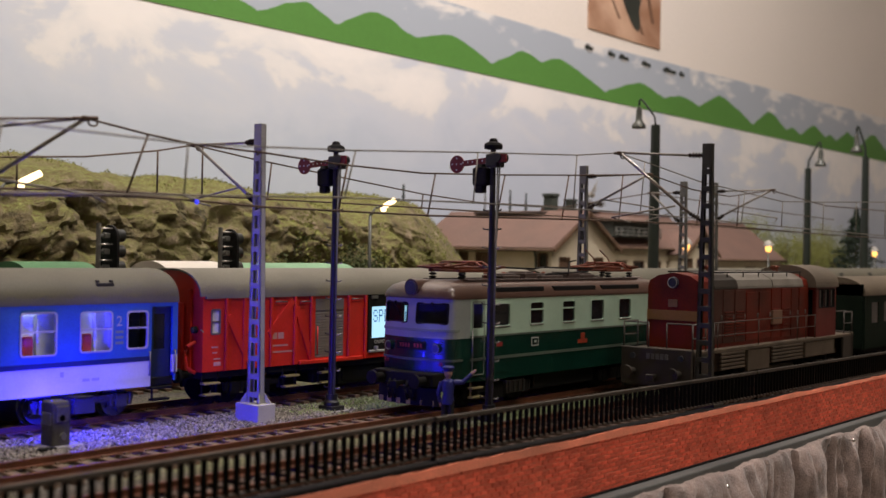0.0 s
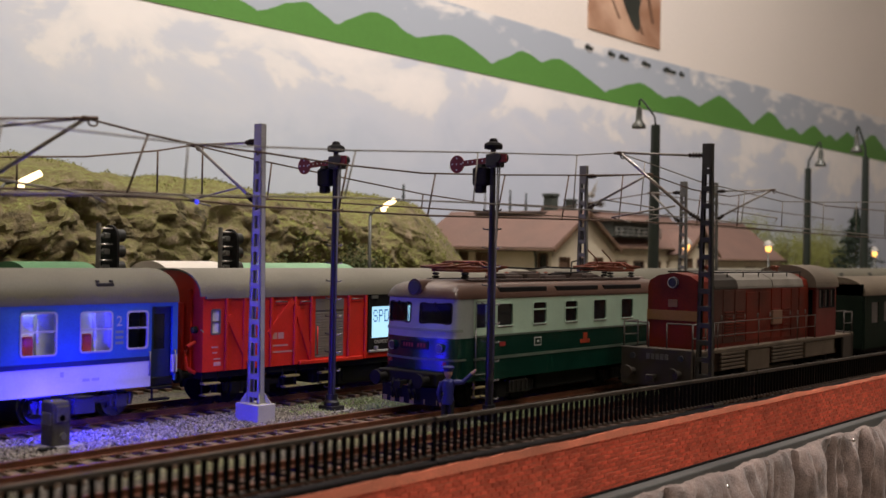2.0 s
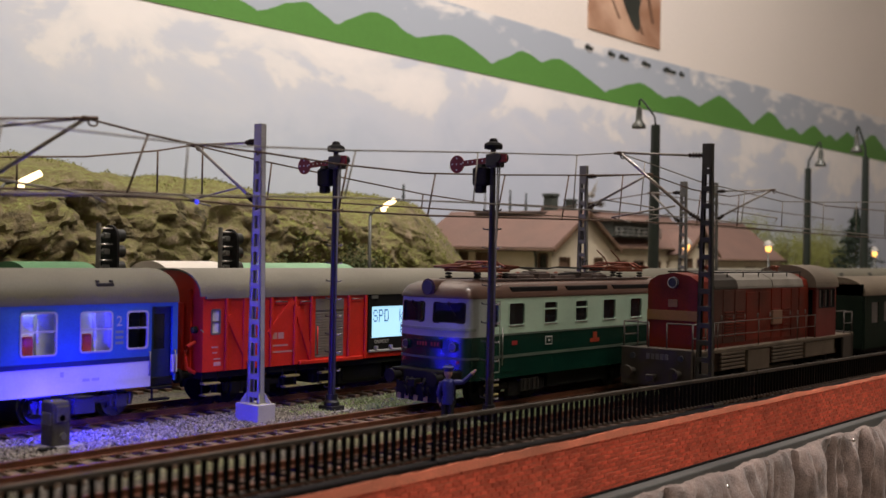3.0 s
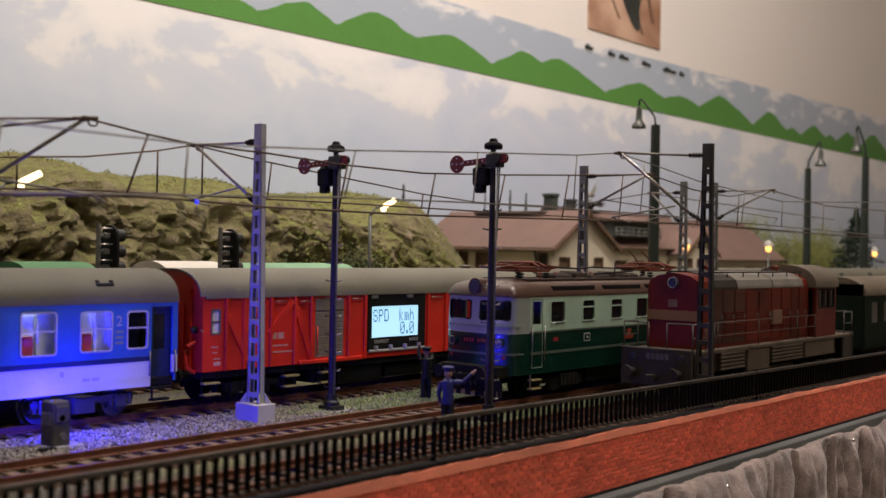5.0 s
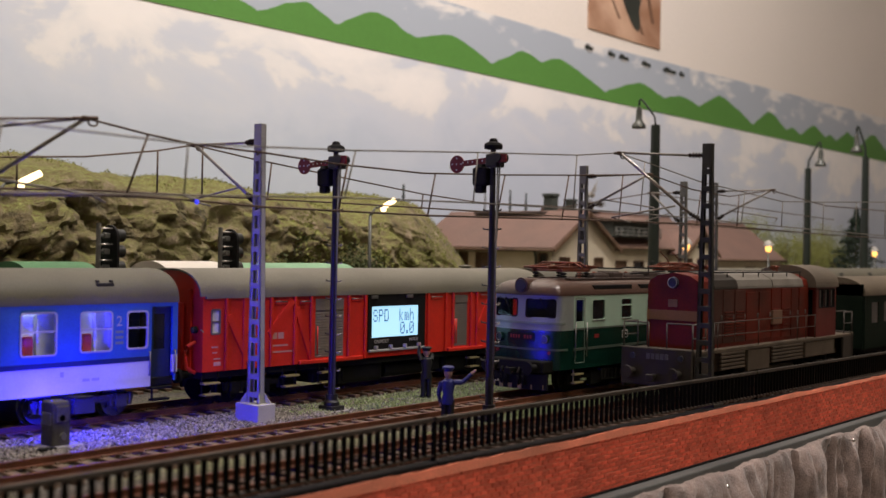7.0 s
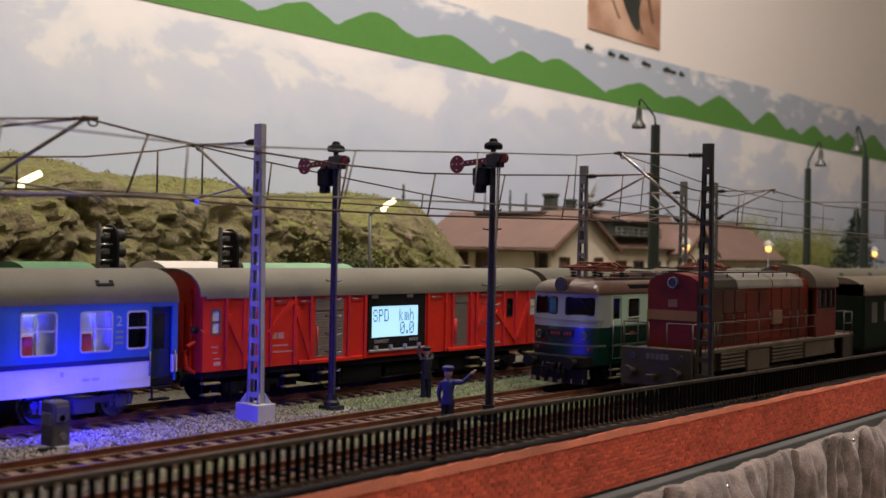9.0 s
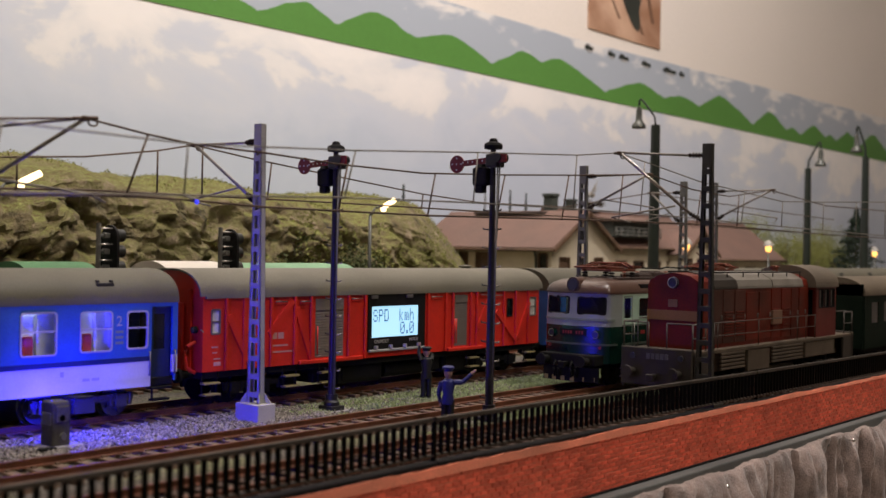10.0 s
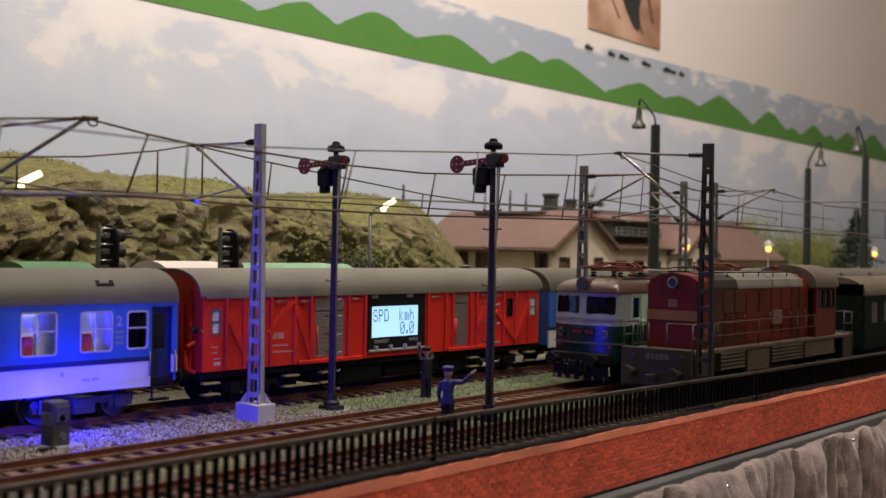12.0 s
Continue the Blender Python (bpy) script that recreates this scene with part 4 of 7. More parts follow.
            for hx in (w[0] - 1.4, w[1] + 1.4):
                bm = bmesh.new(); add_rod(bm, (hx, sgn * (hw + 0.8), 15), (hx, sgn * (hw + 0.8), 29), 0.25)
                part("grab_rail", bm, STEEL, dd)
            bm = bmesh.new()
            for z in (4.4, 7.8):
                add_rbox(bm, w[0] - 0.4, w[1] + 0.4, *sorted((sgn * (hw - 2), sgn * (hw + 0.2))), z - 0.35, z + 0.35, 0.15)
            add_box(bm, w[0], w[0] + 0.5, *sorted((sgn * (hw - 1.4), sgn * (hw - 0.9))), 4, 11)
            part("step", bm, BRASSY, t)
        # emblem, plates: plain shapes
        bm = bmesh.new(); add_box(bm, -29.8, -25.0, *sorted((sgn * hw, sgn * (hw + 0.12))), 21.2, 24.6)
        em = part("operator_emblem", bm, LILAC, t)
        bm = bmesh.new(); add_box(bm, -29.3, -25.5, *sorted((sgn * hw, sgn * (hw + 0.2))), 21.7, 24.1); add_box(bm, -28, -26.6, *sorted((sgn * hw, sgn * (hw + 0.24))), 22.5, 23.4, 1)
        part("emblem_field", bm, [DGREEN, LILAC], em)
        bm = bmesh.new(); add_box(bm, 3.0, 10.2, *sorted((sgn * hw, sgn * (hw + 0.2))), 20.6, 22.2); add_box(bm, 5.2, 8.2, *sorted((sgn * hw, sgn * (hw + 0.2))), 22.2, 24.8)
        part("builder_badge", bm, ORANGE, t, "orange-red maker's badge")
        bm = bmesh.new(); add_box(bm, -52.2, -48.6, *sorted((sgn * hw, sgn * (hw + 0.15))), 22.2, 23.8)
        part("side_plate", bm, PLATE, t)
        bm = bmesh.new(); add_rbox(bm, -57.0, -45, *sorted((sgn * hw, sgn * (hw + 0.15))), 12.4, 16.4, 0.1)
        part("side_hatch", bm, DGREEN, t)
    # roof shell: rings drawn in from the body's plan
    full = fr + [(-x, -y) for x, y in fr]
    bm = bmesh.new()
    rings = []
    for k, z in ((1.012, ze - 0.6), (1.012, ze + 0.2), (0.965, ze + 2.0), (0.88, ze + 3.7), (0.72, ze + 5.0), (0.45, ze + 5.8), (0.0, ze + 6.1)):
        ins = (1 - k) * hw
        rings.append([bm.verts.new((math.copysign(abs(x) - ins * min(1.0, max(0.0, (abs(x) - (half - dep)) / dep + 0.15)) * 0.9, x) if abs(x) > 1 else x, y * k, z)) for x, y in full])
    n = len(full)
    for a, b in zip(rings, rings[1:]):
        for i in range(n):
            bm.faces.new((a[i], a[(i + 1) % n], b[(i + 1) % n], b[i])).smooth = True
    bmesh.ops.remove_doubles(bm, verts=bm.verts[:], dist=0.01)
    part("roof", bm, LROOF, t, "glossy brown rounded roof")
    bm = bmesh.new(); add_rbox(bm, -half + 16, half - 16, -15.8, 15.8, zb + 0.4, zw, 0.5)
    part("machine_casing", bm, BLACK, t)
    for k in (-1, 1):
        bm = bmesh.new(); add_box(bm, *sorted((k * (half - 22), k * (half - 23))), -16, 16, zb, ze)
        part("cab_back_wall", bm, CABWALL, t)
        bm = bmesh.new(); add_rbox(bm, *sorted((k * (half - 3.5), k * (half - 7))), -13, 13, zw - 2, zw + 3.4, 0.6)
        part("control_desk", bm, BLACK, t)
    # roof equipment
    for s2 in (-1, 1):
        for a in (-52, -14, 22):
            bm = bmesh.new(); add_rbox(bm, a, a + 31, *sorted((s2 * 12.4, s2 * 16.6)), ze + 1.5, ze + 3.5, 0.3)
            part("roof_louvre", bm, BLACK, t)
    for s2 in (-1, 1):
        bm = bmesh.new()
        add_rbox(bm, -62, 62, *sorted((s2 * 8.2, s2 * 10.8)), ze + 5.5, ze + 6.3, 0.15)
        for a in range(-60, 61, 12):
            add_box(bm, a - 0.4, a + 0.4, *sorted((s2 * 8.6, s2 * 10.0)), ze + 3.6, ze + 5.6)
        part("roof_walkway", bm, WALKWAY, t)
    bm = bmesh.new()
    for a in (-34, -22, -8, 6, 20, 33):
        for j in range(3):
            add_lathe(bm, (a, 2.5 * (1 if a % 4 else -1), ze + 5.6 + j * 1.1), [(0.6, 0), (1.2, 0.4), (0.6, 0.9)], 10)
    part("insulator", bm, COPPER, t, "stacked ribbed insulators")
    bm = bmesh.new()
    pts = [(-60, 0, 50.2), (-34, -2.5, 50.4), (-22, 2.5, 51.0), (-8, -2.5, 50.6), (6, 2.5, 51.2), (20, -2.5, 50.8), (33, 2.5, 50.6), (60, 0, 50.2)]
    for a, b in zip(pts, pts[1:]):
        add_rod(bm, a, b, 0.35)
    add_rod(bm, (12, -6, 48), (16, -4, 53.6), 0.3); add_rod(bm, (16, -4, 53.6), (24, -2, 54.2), 0.3); add_rod(bm, (-6, -7, 48.4), (26, -7, 49.6), 0.35)
    part("roof_cable", bm, BLACK, t)
    for a, w, h in ((-32, 12, 7.6), (-17, 9, 8.4), (-5, 16, 7.4), (14, 10, 8.2), (27, 9, 7.6)):
        bm = bmesh.new(); add_rbox(bm, a, a + w, -4.5, 6, ze + 4.6, ze + h, 0.5); add_rbox(bm, a + 1, a + w - 1, -3, 4.5, ze + h, ze + h + 0.5, 0.2)
        part("roof_box", bm, WALKWAY, t)
    pantograph(t, -52.0, 0.0)
    pantograph(t, 51.5, 9.0)
    bm = bmesh.new(); add_rbox(bm, -22, 22, -13, 13, 3.6, 10.4, 0.8)
    part("underfloor_box", bm, BLACK, t)
    for a in (-40, 36):
        bm = bmesh.new(); add_rbox(bm, a - 4, a + 8, -16, -13, 4.0, 9.0, 0.4)
        for i in range(4):
            add_rod(bm, (a - 2.6 + i * 3, -16.3, 4.6), (a - 2.6 + i * 3, -16.3, 8.6), 0.4)
        part("battery_box", bm, BATTERY, t)
    wheels = running_gear(t, (-46, 46), 16, 6.2, BLACK, 13.8)
    return t, wheels


def pantograph(t, cx, lift):
    """A folded diamond pantograph on four insulators; lift is the height of its spring rods, if it has them."""
    z = 46.9
    bm = bmesh.new()
    for a in (-9, 9):
        for b in (-7, 7):
            for j in range(2):
                add_lathe(bm, (cx + a, b, z + j * 1.2), [(0.6, 0), (1.5, 0.4), (1.5, 0.7), (0.6, 1.1)], 10)
    base = part("pantograph_insulator", bm, BLACK, t)
    bm = bmesh.new()
    zf = z + 3.0
    for b in (-7, 7):
        add_rbox(bm, cx - 11, cx + 11, b - 0.6, b + 0.6, zf - 0.5, zf + 0.6, 0.2)
    for a in (-9, 0, 9):
        add_rbox(bm, cx + a - 0.6, cx + a + 0.6, -7, 7, zf - 0.4, zf + 0.5, 0.2)
    add_rod(bm, (cx - 3, 0, zf + 0.6), (cx + 3, 0, zf + 0.6), 1.3, n=12); add_rbox(bm, cx - 8, cx + 7, -4.5, 4.5, zf - 0.2, zf + 1.6, 0.6)
    part("pantograph_base", bm, COPPER, t, "reddish pantograph frame")
    for k in (-1, 1):
        for b in (-1, 1):
            knee, tip = (cx + k * 19, b * 6, zf + 1.4), (cx + k * 1.5, b * 4, zf + 2.6)
            bm = bmesh.new(); add_tube(bm, [(cx + k * 4, b * 7, zf + 0.4), knee, tip], 0.5)
            part("pantograph_arm", bm, COPPER, t)
        bm = bmesh.new(); add_rod(bm, (cx + k * 19, -6, zf + 1.4), (cx + k * 19, 6, zf + 1.4), 0.45)
        part("knee_bar", bm, COPPER, t)
        bm = bmesh.new(); add_rod(bm, (cx + k * 19, -6, zf + 1.4), (cx + k * 1.5, 4, zf + 2.6), 0.3)
        part("cross_stay", bm, COPPER, t)
        if lift:
            bm = bmesh.new(); add_tube(bm, [(cx + k * 6, 0, zf + 1.0), (cx + k * 6 - 2.5, 1, zf + lift * 0.6), (cx + k * 6 - 6, 3, zf + lift)], 0.3)
            part("spring_rod", bm, COPPER, t)
    bm = bmesh.new()
    zt = zf + 3.2
    for a in (-2.2, 2.2):
        add_rod(bm, (cx + a, -8, zt), (cx + a, 8, zt), 0.55); add_rod(bm, (cx + a, -8, zt), (cx + a, -12, zt - 2.0), 0.45); add_rod(bm, (cx + a, 8, zt), (cx + a, 12, zt - 2.0), 0.45)
    for b in (-4, 4):
        add_rod(bm, (cx - 2.2, b, zt), (cx + 2.2, b, zt), 0.4)
    part("contact_strip", bm, COPPER, t)


BATTERY = mat("grimy_battery_box", (0.02, 0.018, 0.015), 0.6, var=0.2)
CABGLASS = glass("cab_glass", (0.75, 0.8, 0.8))
HAZARD = mat("yellow_hazard_paint", (0.4, 0.32, 0.1), 0.6)
ORANGE = mat("orange_red_badge", (0.36, 0.05, 0.02), 0.5)
WALKWAY = mat("dark_brown_walkway", (0.06, 0.04, 0.033), 0.6)
CABWALL = mat("dim_cab_wall", (0.05, 0.055, 0.05), 0.7)

LOCO, LOCO_WHEELS = green_loco()


def diesel_loco():
    """The weathered red hood locomotive; its left-hand headstock stands at x 396."""
    t = thing("diesel_locomotive", "weathered dark red hood diesel locomotive with grey frame", "locomotive", "", 396, 217, 0)
    L = 175
    hw, zf = 15.5, 19.8
    bm = bmesh.new(); add_rbox(bm, 3, L - 3, -hw, hw, 18.2, zf, 0.3); add_rbox(bm, 3, L - 3, -11, 11, 10, 18.2, 0.4)
    part("frame", bm, DUSTYLIT, t, "dusty tan running board")
    for a, s in ((0, 1), (L, -1)):
        bm = bmesh.new(); add_rbox(bm, *sorted((a, a + s * 3)), -hw, hw, 5.6, 20.6, 0.4)
        add_rbox(bm, *sorted((a + s * 1, a + s * 14)), -hw, -hw + 1.2, 4.5, 19, 0.3); add_rbox(bm, *sorted((a + s * 1, a + s * 14)), hw - 1.2, hw, 4.5, 19, 0.3)
        h = part("headstock", bm, GFRAME, t, "grey-violet dusty buffer beam plate")
        bm = bmesh.new()
        for i in range(5):
            add_box(bm, *sorted((a, a - s * 0.15)), 2.5 - i * 2.0, 4.0 - i * 2.0, 16.2, 18.4)
        part("lettering_bar", bm, MASTGREY, h)
        for yy in (-11, 10):
            bm = bmesh.new(); add_rod(bm, (a, yy, 17.2), (a - s * 0.6, yy, 17.2), 1.2, n=14)
            part("lamp", bm, LENS, h)
        buffers(t, a, -s, 11.0, GFRAME)
    # hood with domed top
    hood = [(-11.6, zf), (-11.6, 44.2), (-10.8, 46.8), (-7, 49.0), (0, 50.2), (7, 49.0), (10.8, 46.8), (11.6, 44.2), (11.6, zf)]
    bm = bmesh.new(); add_prism(bm, hood[::-1], 14, 125)
    part("hood", bm, DRED, t, "weathered dark red engine hood")
    for a, b, mt in ((26, 48, GFRAME), (48, 84, HOODTOP), (84, 119, HOODTOP)):
        bm = bmesh.new()
        prof = [(y * 1.02, z + 0.45) for y, z in hood[1:-1]]
        add_prism(bm, [(-11.9, 43.6), *prof, (11.9, 43.6)][::-1], a, b - 0.8)
        part("hood_cover", bm, mt, t, "light grey hood top panel" if mt is HOODTOP else "")
    # front: big lamp, yellow band, window-like grille
    bm = bmesh.new(); add_rod(bm, (14, 0, 46.2), (12.9, 0, 46.2), 2.3, 2.2, 28)
    lampob = part("headlamp", bm, LENS, t, "large ringed headlamp")
    bm = bmesh.new()
    for i in range(28):
        a, b = 2 * math.pi * i / 28, 2 * math.pi * (i + 1) / 28
        add_rod(bm, (12.6, 2.0 * math.cos(a), 46.2 + 2.0 * math.sin(a)), (12.6, 2.0 * math.cos(b), 46.2 + 2.0 * math.sin(b)), 0.16, n=6)
    part("lamp_ring", bm, STEEL, lampob)
    bm = bmesh.new(); add_box(bm, 13.7, 14.6, -11.7, 11.7, 31.0, 35.0)
    part("warning_band", bm, YELLOW, t, "faded yellow band")
    bm = bmesh.new(); add_box(bm, 13.6, 14.2, -1.8, 2.2, 36.4, 39.4)
    part("front_plate", bm, BROWNPLATE, t, "small faded orange-brown front plate")
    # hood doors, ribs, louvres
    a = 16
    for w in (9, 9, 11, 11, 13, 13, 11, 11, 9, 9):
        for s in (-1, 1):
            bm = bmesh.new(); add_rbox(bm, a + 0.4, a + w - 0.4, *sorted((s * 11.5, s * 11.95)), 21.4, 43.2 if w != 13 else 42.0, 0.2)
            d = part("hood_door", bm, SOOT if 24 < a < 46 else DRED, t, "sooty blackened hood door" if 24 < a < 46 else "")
            bm = bmesh.new(); add_rbox(bm, a + w - 2, a + w - 1.2, *sorted((s * 11.9, s * 12.4)), 31, 33, 0.15)
            part("door_handle", bm, STEEL, d)
        if w == 11:
            bm = bmesh.new()
            for i in range(9):
                add_rbox(bm, a + 1.4, a + w - 1.4, -12.3, -11.7, 24 + i * 1.2, 24.7 + i * 1.2, 0.15)
            part("louvre", bm, DRED, t)
        a += w
    bm = bmesh.new(); add_rbox(bm, 82, 92, -13.0, -11.7, 27.5, 33.6, 0.2)
    part("side_plate", bm, BROWNPLATE, t)
    # cab
    cab = [(-14.8, zf), (-14.8, 44.0), (14.8, 44.0), (14.8, zf)]
    c0, c1 = 127, 152
    wins = [(c0 + 3, c0 + 8.6, 33.6, 42.2), (c0 + 10.2, c0 + 15.6, 33.6, 42.2), (c0 + 17.2, c0 + 22.8, 33.6, 42.2)]
    for s in (-1, 1):
        bm = bmesh.new(); add_panel(bm, wall_map(s * 14.8, s), c0, c1, zf, 44.4, wins, 0.7)
        cs = part("cab_side", bm, CABRED, t, "brighter red cab side")
        for w in wins:
            bm = bmesh.new(); add_ring(bm, wall_map(s * 14.8, s), *w, 0.5, 0.4)
            f = part("window_frame", bm, BLACK, cs)
            bm = bmesh.new(); add_box(bm, w[0], w[1], *sorted((s * 14.4, s * 14.2)), w[2], w[3])
            part("pane", bm, DARKGLASS, cs)
    for xx, s in ((c0, -1), (c1, 1)):
        bm = bmesh.new(); add_panel(bm, lambda u, v, d, xx=xx, s=s: (xx - s * d, u, v), -14.05, 14.05, zf, 46, [(-13, -9, 30, 42), (9, 13, 30, 42)], 0.7)
        part("cab_end", bm, DRED, t)
        for y0 in (-13, 9):
            bm = bmesh.new(); add_box(bm, *sorted((xx - s * 0.3, xx - s * 0.5)), y0, y0 + 4, 30, 42)
            part("cab_pane", bm, DARKGLASS, t)
    bm = bmesh.new()
    pts = arc(15.6, 44.0, 53.6, 20)
    add_prism(bm, [(-15.6, 43.2), *pts, (15.6, 43.2)][::-1], c0 - 2.5, c1 + 1.5)
    part("cab_roof", bm, TANROOF, t, "tan rounded cab roof")
    # short rear hood
    bm = bmesh.new(); add_rbox(bm, c1, L - 14, -9, 9, zf, 30, 0.8)
    part("rear_hood", bm, DRED, t)
    # handrails
    for s in (-1, 1):
        bm = bmesh.new()
        y = s * (hw - 0.4)
        add_rod(bm, (20, y, 30.4), (125, y, 30.4), 0.22); add_rod(bm, (20, y, 25.2), (125, y, 25.2), 0.18)
        for xx in (20, 23, 62, 104, 114, 125):
            add_rod(bm, (xx, y, zf), (xx, y, 30.4), 0.24)
        part("side_handrail", bm, HANDRAIL, t, "thin pale handrail")
    for a, s in ((1.5, 1), (L - 1.5, -1)):
        bm = bmesh.new()
        for y in (-hw + 0.4, hw - 0.4):
            add_rod(bm, (a, y, 20), (a, y, 30.4), 0.35); add_rod(bm, (a, y, 30.4), (a + s * 11, y, 30.4), 0.3); add_rod(bm, (a + s * 11, y, 30.4), (a + s * 11, y, 20), 0.3)
            add_rod(bm, (a, y, 25), (a + s * 11, y, 25), 0.25)
        add_rod(bm, (a, -hw + 0.4, 30.4), (a, -4, 30.4), 0.3); add_rod(bm, (a, hw - 0.4, 30.4), (a, 4, 30.4), 0.3)
        add_rod(bm, (a, -4, 30.4), (a, -4, 20), 0.3); add_rod(bm, (a, 4, 30.4), (a, 4, 20), 0.3)
        part("end_handrail", bm, HANDRAIL, t)
    bm = bmesh.new()
    for s in (-1, 1):
        y = s * 9
        add_rod(bm, (26, y, 50.4), (122, y, 50.4), 0.3)
        for i in range(7):
            add_rod(bm, (28 + i * 15.5, y, 47.8), (28 + i * 15.5, y, 50.4), 0.25)
    part("roof_rail", bm, BLACK, t)
    for xx, y in ((108, -3), (119, 3), (34, -5)):
        bm = bmesh.new(); add_rod(bm, (xx, y, 49.6), (xx, y, 52.0), 0.6); add_rod(bm, (xx - 2.2, y, 52.2), (xx + 2.6, y, 52.6), 1.0, 0.6, 10)
        part("horn", bm, COPPER, t, "small reddish horn")
    # frame side: louvred boxes, tanks, bogies
    for s in (-1, 1):
        bm = bmesh.new()
        for a, b in ((26, 48), (76, 110)):
            for i in range(5):
                add_rbox(bm, a, b, *sorted((s * (hw - 0.8), s * (hw + 0.1))), 11.2 + i * 1.5, 12.1 + i * 1.5, 0.15)
        add_rbox(bm, 52, 74, *sorted((s * (hw - 2), s * (hw - 0.4))), 9, 18, 0.4)
        add_rbox(bm, 114, 150, *sorted((s * (hw - 2), s * (hw - 0.4))), 11, 18, 0.4)
        part("side_louvre", bm, DUSTYLIT, t)
    bm = bmesh.new(); add_rbox(bm, 70, 106, -13, 13, 4, 10, 0.8)
    part("fuel_tank", bm, GFRAME, t)
    running_gear(t, (39, L - 39), 15, 5.6, GFRAME, 13.6)
    return t


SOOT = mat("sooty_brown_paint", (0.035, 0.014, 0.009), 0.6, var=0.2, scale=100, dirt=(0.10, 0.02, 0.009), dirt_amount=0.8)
BROWNPLATE = mat("brown_side_plate", (0.2, 0.11, 0.07), 0.6)
CABRED = mat("cab_red_paint", (0.13, 0.013, 0.010), 0.5, var=0.15)
TANROOF = mat("tan_cab_roof", (0.135, 0.11, 0.08), 0.55, var=0.14)
HANDRAIL = mat("pale_handrail", (0.075, 0.06, 0.048), 0.5)
diesel_loco()


def old_coach(x0, y, L, side, roof, label, group="", ridge=47.6):
    """A plain coach far behind, with real window openings."""
    hw = 17
    t = thing("old_coach", label, "railway coach", group, x0, y, 0)
    wins = [(10 + i * 19, 21 + i * 19, 24, 34.6) for i in range(int((L - 18) / 19))]
    for s in (-1, 1):
        bm = bmesh.new(); add_panel(bm, wall_map(s * hw, s), 0, L, 11, 38.6, wins, 0.8)
        p = part("body_side", bm, side, t)
        for w in wins:
            bm = bmesh.new(); add_box(bm, w[0], w[1], *sorted((s * (hw - 0.4), s * (hw - 0.6))), w[2], w[3])
            part("pane", bm, DARKGLASS, p)
    for xx in (0, L):
        bm = bmesh.new(); add_box(bm, xx - 0.4, xx + 0.4, -hw + 0.9, hw - 0.9, 11, 44)
        part("end_wall", bm, side, t)
    roof_part(t, -0.4, L + 0.4, hw, 38.6, ridge, roof, 0.4, 0.5)
    bm = bmesh.new(); add_rbox(bm, 1, L - 1, -15.5, 15.5, 8.8, 11.5, 0.3)
    part("floor_frame", bm, BLACK, t)
    running_gear(t, (30, L - 30), 13, 5.3, BLACK, 13.2)
    buffers(t, 0, -1); buffers(t, L, 1)
    return t


old_coach(583, 217, 240, OLIVE, CREAM, "dark green old coach with cream roof behind the diesel")
GREENROOF = mat("pale_green_roof", (0.22, 0.42, 0.24), 0.6)
PALEROOF = mat("cream_white_roof", (0.7, 0.66, 0.58), 0.6, var=0.05)
MIDGREEN = mat("mid_green_roof", (0.06, 0.22, 0.08), 0.6)
old_coach(228, 402, 30, DGREEN, MIDGREEN, "short green roofed wagon on the far track", "wagons on the far track", 50.3)
old_coach(292, 402, 32, INTERIOR, PALEROOF, "short cream roofed wagon on the far track", "wagons on the far track", 50.8)
old_coach(331, 402, 74, DGREEN, GREENROOF, "pale green roofed wagon on the far track", "wagons on the far track", 50.2)


